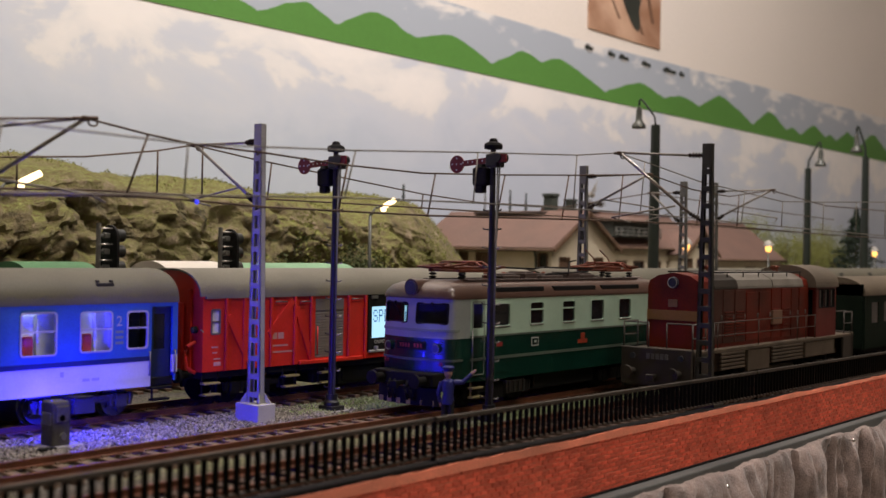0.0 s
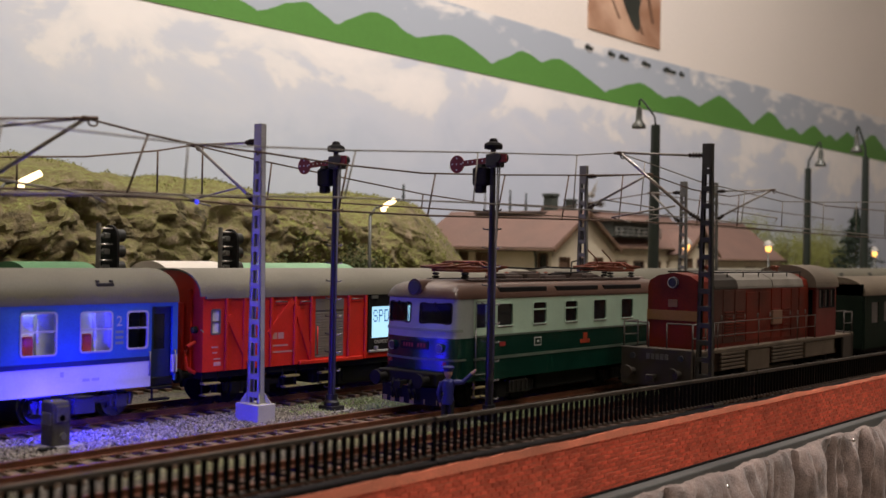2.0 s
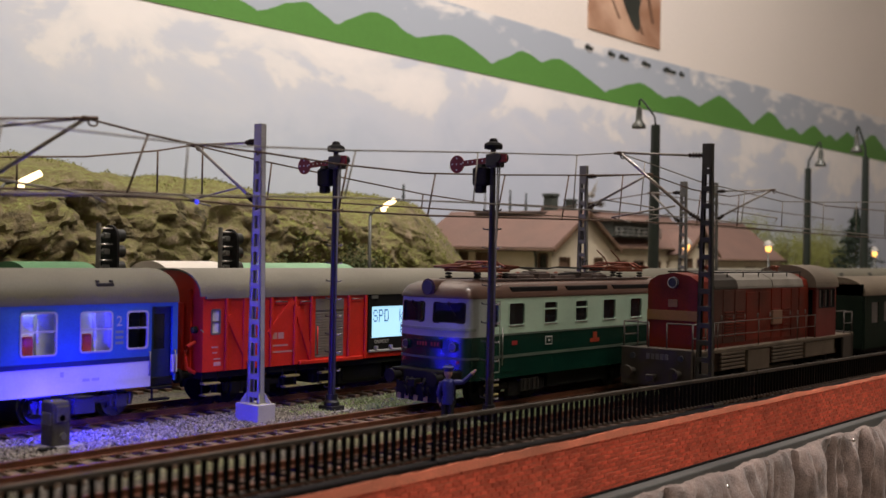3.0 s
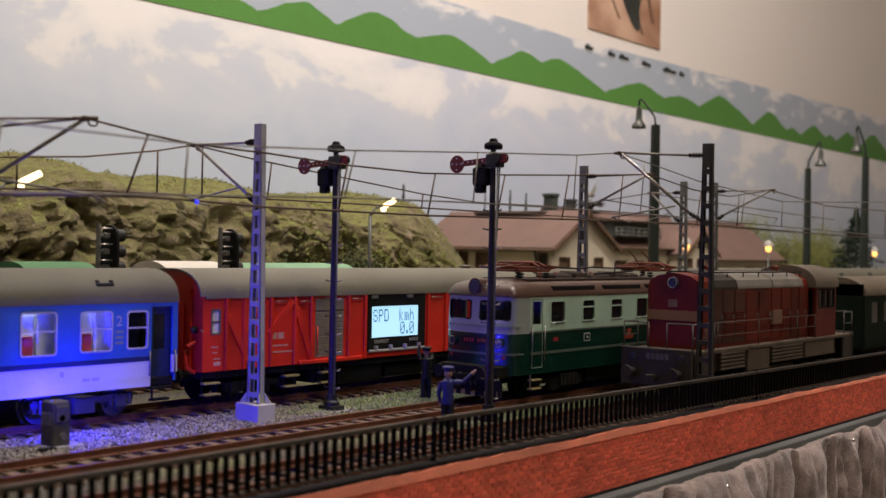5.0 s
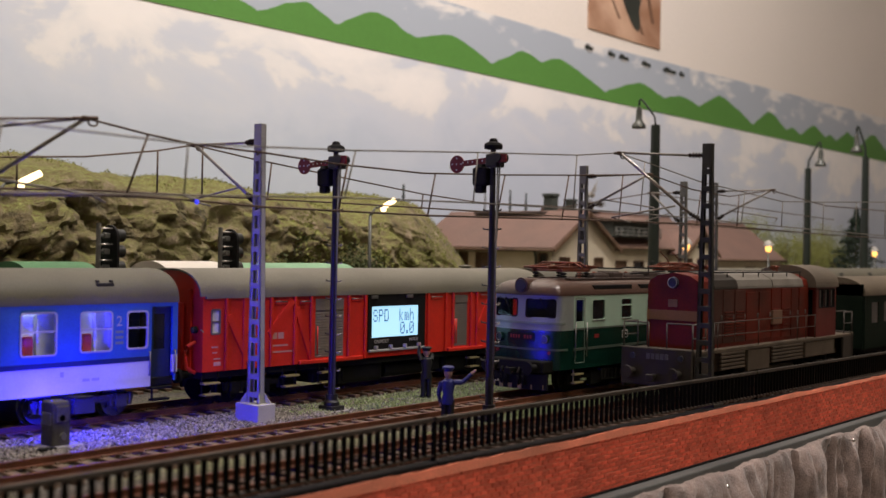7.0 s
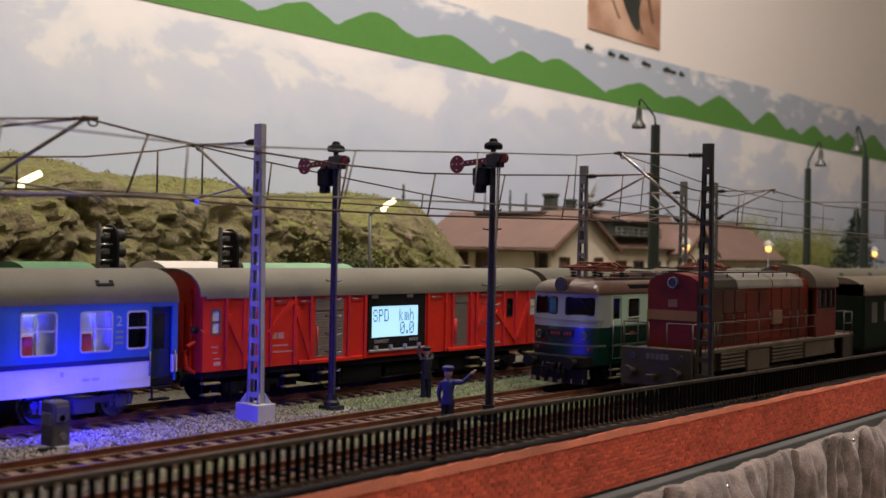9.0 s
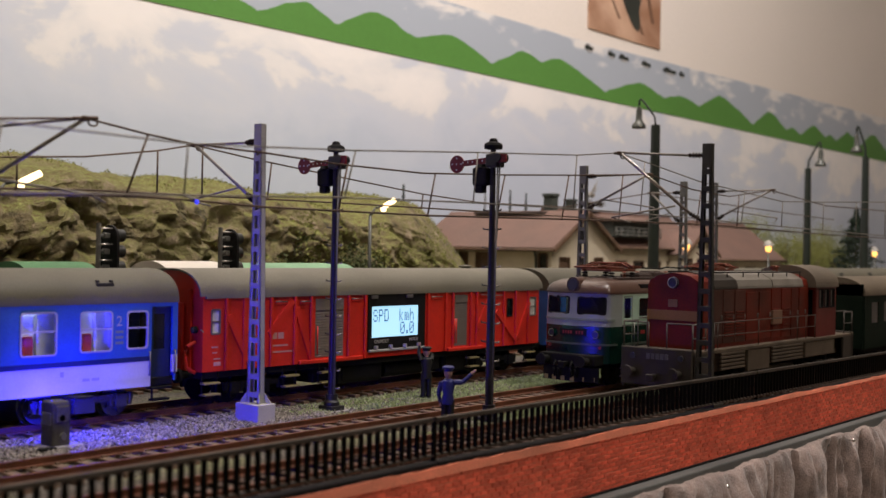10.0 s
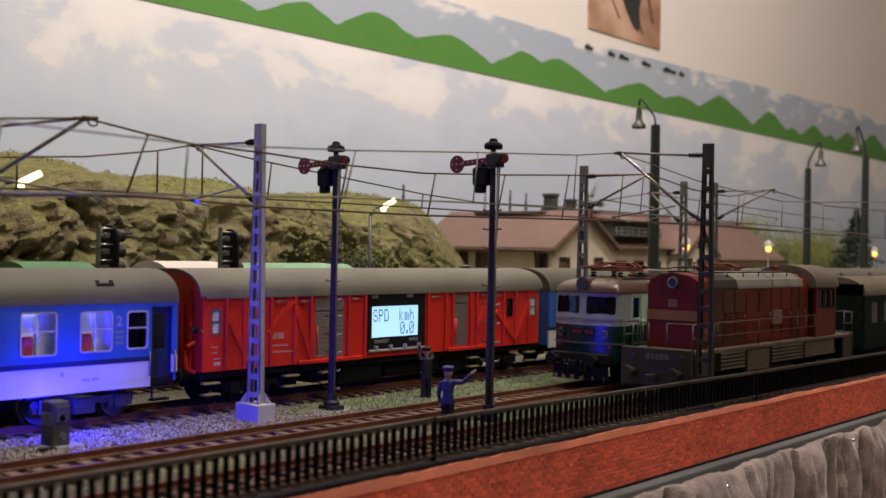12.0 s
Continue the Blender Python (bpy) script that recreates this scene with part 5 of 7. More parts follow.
# ---- overhead line: masts, brackets, wires ----
def mast(x, y, material, pedestal, label, height=100.0):
    t = thing("catenary_mast", label, "catenary mast", "masts of the overhead line", x, y, 0)
    lo, hi, z0 = 3.5, 1.75, 2.8
    for s in (-1, 1):
        bm = bmesh.new()
        a = [bm.verts.new(p) for p in ((-1.1, s * lo, z0), (1.1, s * lo, z0), (1.1, s * (lo - 0.6), z0), (-1.1, s * (lo - 0.6), z0))]
        b = [bm.verts.new(p) for p in ((-1.05, s * hi, height), (1.05, s * hi, height), (1.05, s * (hi - 0.6), height), (-1.05, s * (hi - 0.6), height))]
        for i in range(4):
            bm.faces.new((a[i], a[(i + 1) % 4], b[(i + 1) % 4], b[i]))
        bm.faces.new(a[::-1]); bm.faces.new(b)
        for k in (-1, 1):  # flanges
            a = [bm.verts.new(p) for p in ((k * 1.1, s * lo, z0), (k * 1.1, s * (lo - 1.5), z0), (k * 0.75, s * (lo - 1.5), z0), (k * 0.75, s * lo, z0))]
            b = [bm.verts.new(p) for p in ((k * 1.05, s * hi, height), (k * 1.05, s * (hi - 1.0), height), (k * 0.7, s * (hi - 1.0), height), (k * 0.7, s * hi, height))]
            for i in range(4):
                bm.faces.new((a[i], a[(i + 1) % 4], b[(i + 1) % 4], b[i]))
            bm.faces.new(a[::-1]); bm.faces.new(b)
        part("channel", bm, material, t)
    n = 14
    for i in range(n):
        z = z0 + 3 + i * 6.35
        w = lo + (hi - lo) * (z - z0) / (height - z0)
        for k in (-1, 1):
            bm = bmesh.new(); add_rbox(bm, *sorted((k * 0.72, k * 1.16)), -w + 0.5, w - 0.5, z - 0.95, z + 0.95, 0.12)
            part("batten", bm, material, t)
    bm = bmesh.new(); add_box(bm, -1.18, 1.18, -hi - 0.1, hi + 0.1, height - 8.5, height + 0.4)
    part("head_plate", bm, material, t)
    bm = bmesh.new()
    for s in (-1, 1):
        for k in (-1, 1):
            a = [bm.verts.new(p) for p in ((k * 1.4, s * lo, 2.8), (k * 3.0, s * 5.2, 2.8), (k * 1.4, s * 3.2, 6.6), (k * 1.0, s * lo, 2.8), (k * 2.6, s * 5.4, 2.8), (k * 1.0, s * 3.2, 6.6))]
            bm.faces.new(a[:3]); bm.faces.new(a[3:][::-1])
            for i in range(3):
                bm.faces.new((a[i], a[(i + 1) % 3], a[3 + (i + 1) % 3], a[3 + i]))
    part("gusset", bm, material, t)
    bm = bmesh.new()
    add_rbox(bm, -4.0, 4.0, -6.0, 6.0, -4.5, 2.9, 0.25)
    part("pedestal", bm, pedestal, t, "square concrete foot")
    return t


def insulator(bm, p, q, r=1.25):
    p, q = Vector(p), Vector(q)
    for i in range(5):
        a, b = p.lerp(q, i / 5), p.lerp(q, (i + 0.55) / 5)
        add_rod(bm, a, b, r if 0 < i < 4 else r * 0.7, r * 0.75, 10)
    add_rod(bm, p, q, r * 0.45)


def bracket(t, s, reach, zt, zb, bright=False, dx=0.0, rise=0.3):
    """A cantilever on mast t: top tube, strut and insulators, reaching to side s along y."""
    y0 = s * 2.2
    bm = bmesh.new(); insulator(bm, (0, y0, zt), (dx * 0.1, y0 + s * 5, zt)); part("insulator", bm, INSUL, t)
    bm = bmesh.new(); insulator(bm, (0, s * 2.6, zb), (dx * 0.1, s * 6.4, zb + 2.6)); part("insulator", bm, INSUL, t)
    bm = bmesh.new(); add_rod(bm, (dx * 0.1, y0 + s * 4.8, zt), (dx, s * reach, zt + rise), 0.45); part("top_tube", bm, WIREGREY, t)
    bm = bmesh.new(); add_rod(bm, (dx * 0.1, s * 6.0, zb + 2.4), (dx, s * (reach - 0.6), zt + rise - 0.3), 0.6); part("strut", bm, BRIGHT if bright else WIREGREY, t, "bright metal strut" if bright else "")
    bm = bmesh.new(); add_rod(bm, (dx * 0.4, s * 9.0, zb + 5.0), (dx, s * (reach + 3), zb + 0.5), 0.35); add_rod(bm, (dx, s * (reach + 3), zb + 0.5), (dx + 7, s * (reach - 1), zb - 1.2), 0.3)
    part("steady_arm", bm, WIREGREY, t)
    bm = bmesh.new()
    add_rbox(bm, dx - 1.2, dx + 1.2, *sorted((s * (reach - 0.7), s * (reach + 0.7))), zt + rise - 0.9, zt + rise + 0.5, 0.3)
    add_tube(bm, [(dx + 2.2 + 1.5 * math.cos(a), s * reach, zt + rise - 1.0 + 1.0 * math.sin(a)) for a in (2 * math.pi * q / 10 for q in range(11))], 0.28, 6)
    add_rod(bm, (dx - 3.6, s * reach, zt + rise - 0.5), (dx + 3.6, s * reach, zt + rise + 0.3), 0.5)
    part("clamp", bm, WIRE, t)


PALECONC = mat("pale_concrete", (0.52, 0.51, 0.5), 0.8, var=0.08)
MASTBLACK = mat("blackish_mast_paint", (0.030, 0.031, 0.026), 0.5, var=0.15)
INSUL = mat("dark_brown_insulator", (0.035, 0.025, 0.022), 0.25, bump=0)
BRIGHT = mat("bright_tube", (0.75, 0.72, 0.66), 0.25, 0.7, bump=0.02)
m1 = mast(264, 301, MASTLIT, PALECONC, "grey lattice catenary mast on a concrete foot")
bracket(m1, 1, 34, 94.2, 73.6, False, -1.6)
m2 = mast(474, 301, MASTGREY, CONCRETE, "grey lattice catenary mast between the trains")
bracket(m2, -1, 35, 95.2, 79.0, False, 2.0)
m3 = mast(386, 191, MASTBLACK, MASTBLACK, "dark lattice catenary mast beside the red diesel", 98.4)
bracket(m3, 1, 26, 94.6, 70.4, True, -20.0)
m4 = mast(617, 301, MASTGREY, CONCRETE, "grey lattice catenary mast far along the line")
bracket(m4, -1, 35, 95.4, 79.0, False, 2.0)
m5 = mast(600, 312, MASTGREY, CONCRETE, "grey lattice catenary mast far along the line")
bracket(m5, 1, 22, 94, 77, False, 0)
m6 = mast(158, 306, MASTGREY, CONCRETE, "grey lattice catenary mast carrying the track bracket")
bracket(m6, -1, 40, 88.8, 70.0, False, 14.0, 2.2)


def overhead(y, top, low, drops, material, label, k=1.0):
    """One track's wires: carrying wire, contact wire and droppers, at y."""
    t = thing("overhead_wire", label, "overhead wire", "overhead wires", 0, y, 0)

    def along(pts, x):
        for (a, p), (b, q) in zip(pts, pts[1:]):
            if x <= b:
                return p + (q - p) * (x - a) / (b - a)
        return pts[-1][1]
    for nm, pts, r in (("carrying_wire", top, 0.32 * k), ("contact_wire", low, 0.36 * k)):
        bm = bmesh.new()
        add_tube(bm, [(a, 0, p) for a, p in pts], r)
        part(nm, bm, material, t)
    for a, lean in drops:
        bm = bmesh.new(); add_rod(bm, (a, 0, along(top, a)), (a - lean, 0, along(low, a - lean)), 0.33 * k, n=6)
        add_rod(bm, (a - lean - 0.8, 0, along(low, a - lean)), (a - lean + 0.8, 0, along(low, a - lean)), 0.52 * k, n=6)
        part("dropper", bm, material, t)


overhead(217, [(60, 84), (128, 81.9), (170, 81.5), (223, 84.3), (278, 88.1), (337, 91.8), (365, 94.8), (389, 92.5), (432, 88), (475, 85.8), (517, 83.6), (571, 85.8), (664, 90), (800, 90)],
         [(60, 66), (121, 67.5), (170, 69.3), (220, 71.2), (278, 72.4), (337, 72.8), (381, 72.9), (420, 72.7), (521, 71.7), (665, 70.5), (800, 70.5)],
         [(92, 1), (99, 3), (112, 2), (121, 3), (168, 1), (225, 4), (280, 2), (337, 2), (385, 3), (475, 3), (517, 1), (569, 1), (616, 0), (663, 0)], WIREGREY, "grey overhead wire with droppers above the near track", 0.72)
overhead(266, [(60, 80), (148, 88.4), (172, 90.9), (192, 88.4), (208, 87), (236, 86.6), (268, 85.4), (311, 85.2), (363, 87.9), (420, 91.4), (477, 95.4), (520, 90.6), (563, 89.1), (617, 95.4), (700, 90), (900, 92)],
         [(60, 69), (148, 69.4), (186, 70.8), (208, 70.6), (236, 69.8), (315, 70), (405, 71.7), (537, 73.5), (700, 72), (900, 72)],
         [(192, 7), (272, 4), (318, 4), (361, 5), (407, 5), (452, 3), (530, 4), (575, 2)], WIRE, "brown overhead wire with droppers above the running track")
overhead(335, [(60, 86), (186, 84.3), (217, 86.8), (246, 91.1), (262, 94.5), (288, 91.7), (324, 88.6), (392, 83), (435, 81), (509, 82), (600, 94), (900, 88)],
         [(60, 73), (186, 74.4), (217, 75.6), (263, 76), (338, 76.6), (435, 76.8), (538, 77), (900, 76)],
         [(192, 0), (246, 0), (266, 0), (300, 2), (392, 1)], WIRE, "brown overhead wire above the passenger train")


# the blue signal's glint on the wire, drawn as a small glowing bead
wl = thing("wire_glint", "blue glint drawn as a glowing bead on the overhead wire", "lamp", "", 209.1, 265.6, 70.3)
bm = bmesh.new(); add_lathe(bm, (0, 0, -0.8), [(0.2, 0), (0.55, 0.3), (0.7, 0.8), (0.5, 1.2), (0.2, 1.4)], 12)
part("glint_bead", bm, glow("blue_glint_glow", (0.04, 0.05, 1.0), 1.2), wl, "glowing bead drawn for the blue glint")
bm = bmesh.new(); add_rod(bm, (-4.5, 0, 1.3), (0.4, 0, 0.6), 0.3)
part("clip_bar", bm, BRIGHT, wl)


# ---- signals ----
def semaphore(x, y, label):
    t = thing("semaphore_signal", label, "railway signal", "semaphore signals", x, y, GZ)
    h = 102.0
    bm = bmesh.new(); add_rod(bm, (0, 0, 3), (0, 0, h - 4), 1.5, 1.0, 14)
    part("post", bm, MASTDARK, t)
    bm = bmesh.new(); add_rbox(bm, -3.4, 3.4, -3.6, 3.6, -0.6, 1.6, 0.3); add_lathe(bm, (0, 0, 1.5), [(3.0, 0), (3.0, 1.4), (2.3, 2.2), (2.3, 4.4)], 14)
    part("base", bm, MASTDARK, t)
    bm = bmesh.new(); add_lathe(bm, (0, 0, h - 4.5), [(1.6, -0.6), (3.2, -0.4), (3.4, 0.8), (3.0, 1.6), (1.6, 2.2), (1.5, 3.0), (0.9, 3.4)], 18)
    part("cap", bm, BLACK, t)
    for i in range(11):
        z = 8 + i * 6.7
        for s in (-1, 1):
            bm = bmesh.new(); add_rod(bm, (0, s * 1.2, z), (0, s * 4.0, z + 0.2), 0.25); add_rod(bm, (0, s * 3.7, z + 0.2), (0, s * 4.0, z + 0.7), 0.25)
            part("climbing_rung", bm, BRIGHT if s < 0 and i < 9 else MASTDARK, t)
    zc = h - 9.0
    # arm with round end and white studs
    bm = bmesh.new()
    add_rod(bm, (-1.9, 14.7, zc - 1.0), (-2.5, 14.7, zc - 1.0), 3.2, 3.2, 26)
    pr = [(0.5, zc - 1.1), (12.6, zc - 2.0), (12.6, zc + 0.1), (0.5, zc + 1.0)]
    add_prism(bm, pr, -2.4, -1.9)
    add_rbox(bm, -2.4, -1.9, -5, 0.8, zc - 1.0, zc + 1.2, 0.1); add_rbox(bm, -2.6, -1.6, -7.4, -4.4, zc - 1.0, zc + 2.2, 0.2)
    arm = part("signal_arm", bm, SIGRED, t, "dark red perforated arm")
    for yy, zz in [(3 + i * 2.2, zc - 0.2 - i * 0.1) for i in range(5)] + [(14.7, zc - 1), (16.8, zc - 1), (12.6, zc - 1), (14.7, zc + 1.1), (14.7, zc - 3.1)]:
        bm = bmesh.new(); add_rod(bm, (-2.45, yy, zz), (-2.62, yy, zz), 0.3, 0.3, 8)
        part("stud", bm, WHITE, arm)
    bm = bmesh.new()
    add_rbox(bm, -2.6, 1.0, 1.2, 7.6, zc - 9.0, zc - 2.4, 0.8); add_rbox(bm, -2.2, 0.6, 3.0, 6.6, zc - 11.6, zc - 8.8, 0.5)
    add_lathe(bm, (-1, 4.4, zc - 2.6), [(2.4, 0), (1.8, 1.2), (0.8, 1.8)], 12)
    part("lantern", bm, BLACK, t)
    bm = bmesh.new(); add_rbox(bm, -3.0, 2.0, -3.8, 1.4, zc - 2.6, zc + 2.2, 0.6); add_rod(bm, (-3.2, -3.6, zc + 0.8), (2.2, -3.6, zc + 0.8), 1.8, 1.7, 16)
    part("arm_mechanism", bm, MASTDARK, t)
    bm = bmesh.new(); add_rod(bm, (-1.8, -3.4, zc), (-1.4, -2.6, 6), 0.32); add_rod(bm, (-1.8, -4.4, zc - 1), (-1.0, -2.8, zc - 28), 0.3)
    part("pull_rod", bm, MASTGREY, t)
    bm = bmesh.new(); add_rbox(bm, -13, 14, -5, 5, -0.9, -0.1, 0.2)
    part("foundation_plate", bm, CONCRETE, t)


SIGRED = mat("dark_signal_red", (0.20, 0.012, 0.018), 0.45, bump=0.03)
semaphore(302.5, 302, "dark semaphore signal with red arm between the tracks")
semaphore(322.5, 243, "dark semaphore signal with red arm beside the running track")


def light_signal(x, y):
    t = thing("light_signal", "black light signal with hooded lamps behind the coaches", "railway signal", "light signals", x, y, GZ)
    bm = bmesh.new(); add_rod(bm, (0, 0, 0), (0, 0, 68.5), 1.1, 0.9, 12)
    part("post", bm, MASTGREY, t)
    bm = bmesh.new()
    prof = []
    for i in range(28):
        a = 2 * math.pi * i / 28
        prof.append((5.4 * math.cos(a), 58.0 + (4.6 if math.sin(a) > 0 else -4.6) * (abs(math.sin(a)) > 1e-6) + 5.4 * math.sin(a)))
    add_prism(bm, prof, 4.6, 5.6)
    part("target_plate", bm, BLACK, t)
    for i in range(3):
        z = 52 + i * 6.0
        bm = bmesh.new()
        n = 12
        ring = lambda xx, r: [bm.verts.new((xx, r * math.cos(2 * math.pi * k / n), z + r * math.sin(2 * math.pi * k / n))) for k in range(n)]
        rs = [ring(5.5, 2.4), ring(10.6, 2.4), ring(10.6, 2.1), ring(5.7, 2.1)]
        for a, b in zip(rs, rs[1:]):
            for k in range(n):
                bm.faces.new((a[k], a[(k + 1) % n], b[(k + 1) % n], b[k])).smooth = True
        part("lamp_hood", bm, MASTBLACK, t)
        bm = bmesh.new(); add_rod(bm, (0, 0, z), (4.7, 0, z), 0.5); add_rbox(bm, 2.0, 4.6, -1.0, 1.0, z - 1.2, z + 1.0, 0.4)
        part("lamp_housing", bm, MASTGREY, t)
        bm = bmesh.new(); add_rod(bm, (-0.5, -2, z + 2.6), (4.6, -2, z + 2.6), 0.35)
        part("lug", bm, BRIGHT, t)


light_signal(245, 369)
light_signal(303, 369)


def dwarf_signal():
    t = thing("dwarf_signal", "weathered grey dwarf signal with blue lamp on the ballast", "railway signal", "", 188, 303.5, GZ)
    bm = bmesh.new(); add_rbox(bm, -3.0, 3.0, -3.4, 3.4, 0, 13.6, 0.7); add_rbox(bm, -2.4, 2.4, -4.2, -3.2, 7.4, 12.4, 0.5); add_rbox(bm, -1.2, 1.4, 3.2, 4.4, 4.6, 8.4, 0.5)
    part("housing", bm, DWARF, t)
    bm = bmesh.new(); add_rbox(bm, -3.4, -2.8, -2.4, 2.4, 6.6, 10.4, 0.3); add_rod(bm, (-0.4, -3.4, 8.8), (-0.4, -4.2, 8.8), 1.1, 1.0, 12); add_rod(bm, (0.4, -3.5, 3.2), (0.4, -3.9, 3.2), 1.2, 1.0, 12)
    part("cover_plate", bm, MASTGREY, t)
    bm = bmesh.new(); add_rod(bm, (2.9, 3.0, 9.6), (3.6, 3.0, 9.6), 1.4, 1.3, 16)
    part("blue_lens", bm, glow("blue_lamp_lens", (0.05, 0.05, 1.0), 4.0), t, "glowing blue lens")
    bm = bmesh.new(); add_rbox(bm, -5.5, 6.5, -5.5, 5.5, -0.8, 0.5, 0.2)
    part("base_slab", bm, CONCRETE, t)
    # plate added to hold the blue light off the coach roof
    bm = bmesh.new(); add_rbox(bm, 2.4, 8.6, -6.2, -0.9, 14.2, 14.7, 0.2)
    part("light_shield", bm, BLACK, t)
    bm = bmesh.new(); add_rbox(bm, -9, -3.5, -6.8, -4.6, -0.2, 0.9, 0.3)
    part("cable_box", bm, BLACK, t)


DWARF = mat("weathered_grey_casting", (0.09, 0.085, 0.07), 0.7, var=0.25, scale=900, dirt=(0.03, 0.025, 0.02), dirt_amount=0.6)
dwarf_signal()


# ---- lamps ----
def tall_lamp(x, y, h, s, k=1.0, kx=1.0):
    t = thing("yard_lamp", "tall dark green yard lamp with hanging bell shade", "street lamp", "tall yard lamps", x, y, GZ)
    h -= GZ
    bm = bmesh.new(); add_rod(bm, (0, 0, 0), (0, 0, h * 0.5), 4.0, 3.7, 14); add_rod(bm, (0, 0, h * 0.5), (0, 0, h), 3.7, 3.1, 14)
    part("post", bm, LAMPGREEN, t)
    bm = bmesh.new()
    pts = [Vector((0, s * a * k * kx, h + b * k)) for a, b in ((0, -1), (0.6, 5), (2.4, 8), (6.5, 13), (10.5, 18), (11.8, 18.6), (12.8, 17.4), (13, 14))]
    add_tube(bm, pts, 0.7 * k, 8)
    part("arm", bm, LAMPGREEN, t)
    bm = bmesh.new()
    ks = min(k, 1.15)
    add_lathe(bm, (0, s * 13 * k * kx, h + 14 * k - 15.5 * ks), [(r * ks, z * ks) for r, z in ((4.6, 0), (4.9, 0.6), (4.6, 2.4), (2.8, 4.6), (2.2, 6), (2.0, 12), (1.2, 15))], 18)
    part("shade", bm, LAMPSHADE, t, "grey-green bell shade")


LAMPSHADE = mat("grey_green_shade", (0.08, 0.085, 0.075), 0.35, 0.3)
tall_lamp(688, 380, 146, 1)
tall_lamp(1110, 440, 147, -1, 1.4, 0.7)
tall_lamp(1073, 370, 153, 1, 1.6, 0.42)


def platform_lamp(x, y, z):
    t = thing("platform_lamp", "lit platform lamp with warm glowing globe", "street lamp", "lit platform lamps", x, y, GZ)
    z -= GZ
    bm = bmesh.new(); add_rod(bm, (0, 0, 0), (0, 0, z - 3), 1.2, 0.9, 10)
    part("post", bm, LAMPSHADE, t)
    bm = bmesh.new(); add_lathe(bm, (0, 0, z - 3), [(1.3, 0), (2.5, 1.8), (2.9, 3.8), (2.6, 5.6)], 14)
    part("globe", bm, WARMGLOW, t, "glowing orange globe")
    bm = bmesh.new(); add_lathe(bm, (0, 0, z + 2.4), [(4.8, 0), (4.6, 1.6), (3.0, 4.4), (1.0, 5.6)], 14)
    part("hood", bm, PALECAP, t)


WARMGLOW = glow("warm_lamp_globe", (1.0, 0.5, 0.12), 2.6)
PALECAP = mat("pale_lamp_cap", (0.42, 0.4, 0.36), 0.5)
for px, py, pz in ((852, 440, 64), (1017, 440, 65), (1311, 440, 63)):
    platform_lamp(px, py, pz)


def arc_lamp(x, y, z):
    t = thing("arm_lamp", "lit street lamp with long bright shade", "street lamp", "street lamps by the rock", x, y, GZ)
    z -= GZ
    bm = bmesh.new(); add_rod(bm, (-12, 0, 0), (-12, 0, z - 6), 1.2, 0.9, 10); add_rod(bm, (-12, 0, z - 6), (-8, 0, z - 1.5), 0.8, 0.7, 8); add_rod(bm, (-8, 0, z - 1.5), (0, 0, z + 0.4), 0.7, 0.7, 8)
    part("post", bm, LAMPSHADE, t)
    bm = bmesh.new()
    add_tube(bm, [(-2, 0, z - 1.2), (0, 0, z - 0.2), (4, 0, z + 1.8), (8, 0, z + 3.8)], 1.5, 12); add_lathe(bm, (-1, 0, z - 3.4), [(0.4, 0), (1.6, 0.6), (1.6, 1.6), (0.6, 2.2)], 12)
    part("shade", bm, HOTGLOW, t, "overbright glowing shade")


HOTGLOW = glow("white_hot_lamp", (1.0, 0.74, 0.40), 3.2)
arc_lamp(255, 440, 83.5)
arc_lamp(481, 440, 82.5)

# ---- buildings ----
STUCCO = mat("cream_stucco", (0.60, 0.53, 0.40), 0.85, var=0.08, scale=200, fine=900)
TILES = mat("faded_red_roof_tiles", (0.18, 0.105, 0.083), 0.75, var=0.15, scale=150, fine=700, bump=0.5, dirt=(0.13, 0.09, 0.075), dirt_amount=0.5)
BROWNWOOD = mat("brown_wood", (0.14, 0.08, 0.045), 0.7, var=0.2)


def add_slab(bm, pts, th=1.6):
    """A roof plane with thickness, its corners given from above."""
    n = len(pts)
    P = [Vector(p) for p in pts]
    nr = (P[1] - P[0]).cross(P[2] - P[0]).normalized()
    nr = nr if nr.z > 0 else -nr
    a, b = [bm.verts.new(p) for p in P], [bm.verts.new(p - nr * th) for p in P]
    bm.faces.new(a); bm.faces.new(b[::-1])
    for i in range(n):
        bm.faces.new((a[i], a[(i + 1) % n], b[(i + 1) % n], b[i]))


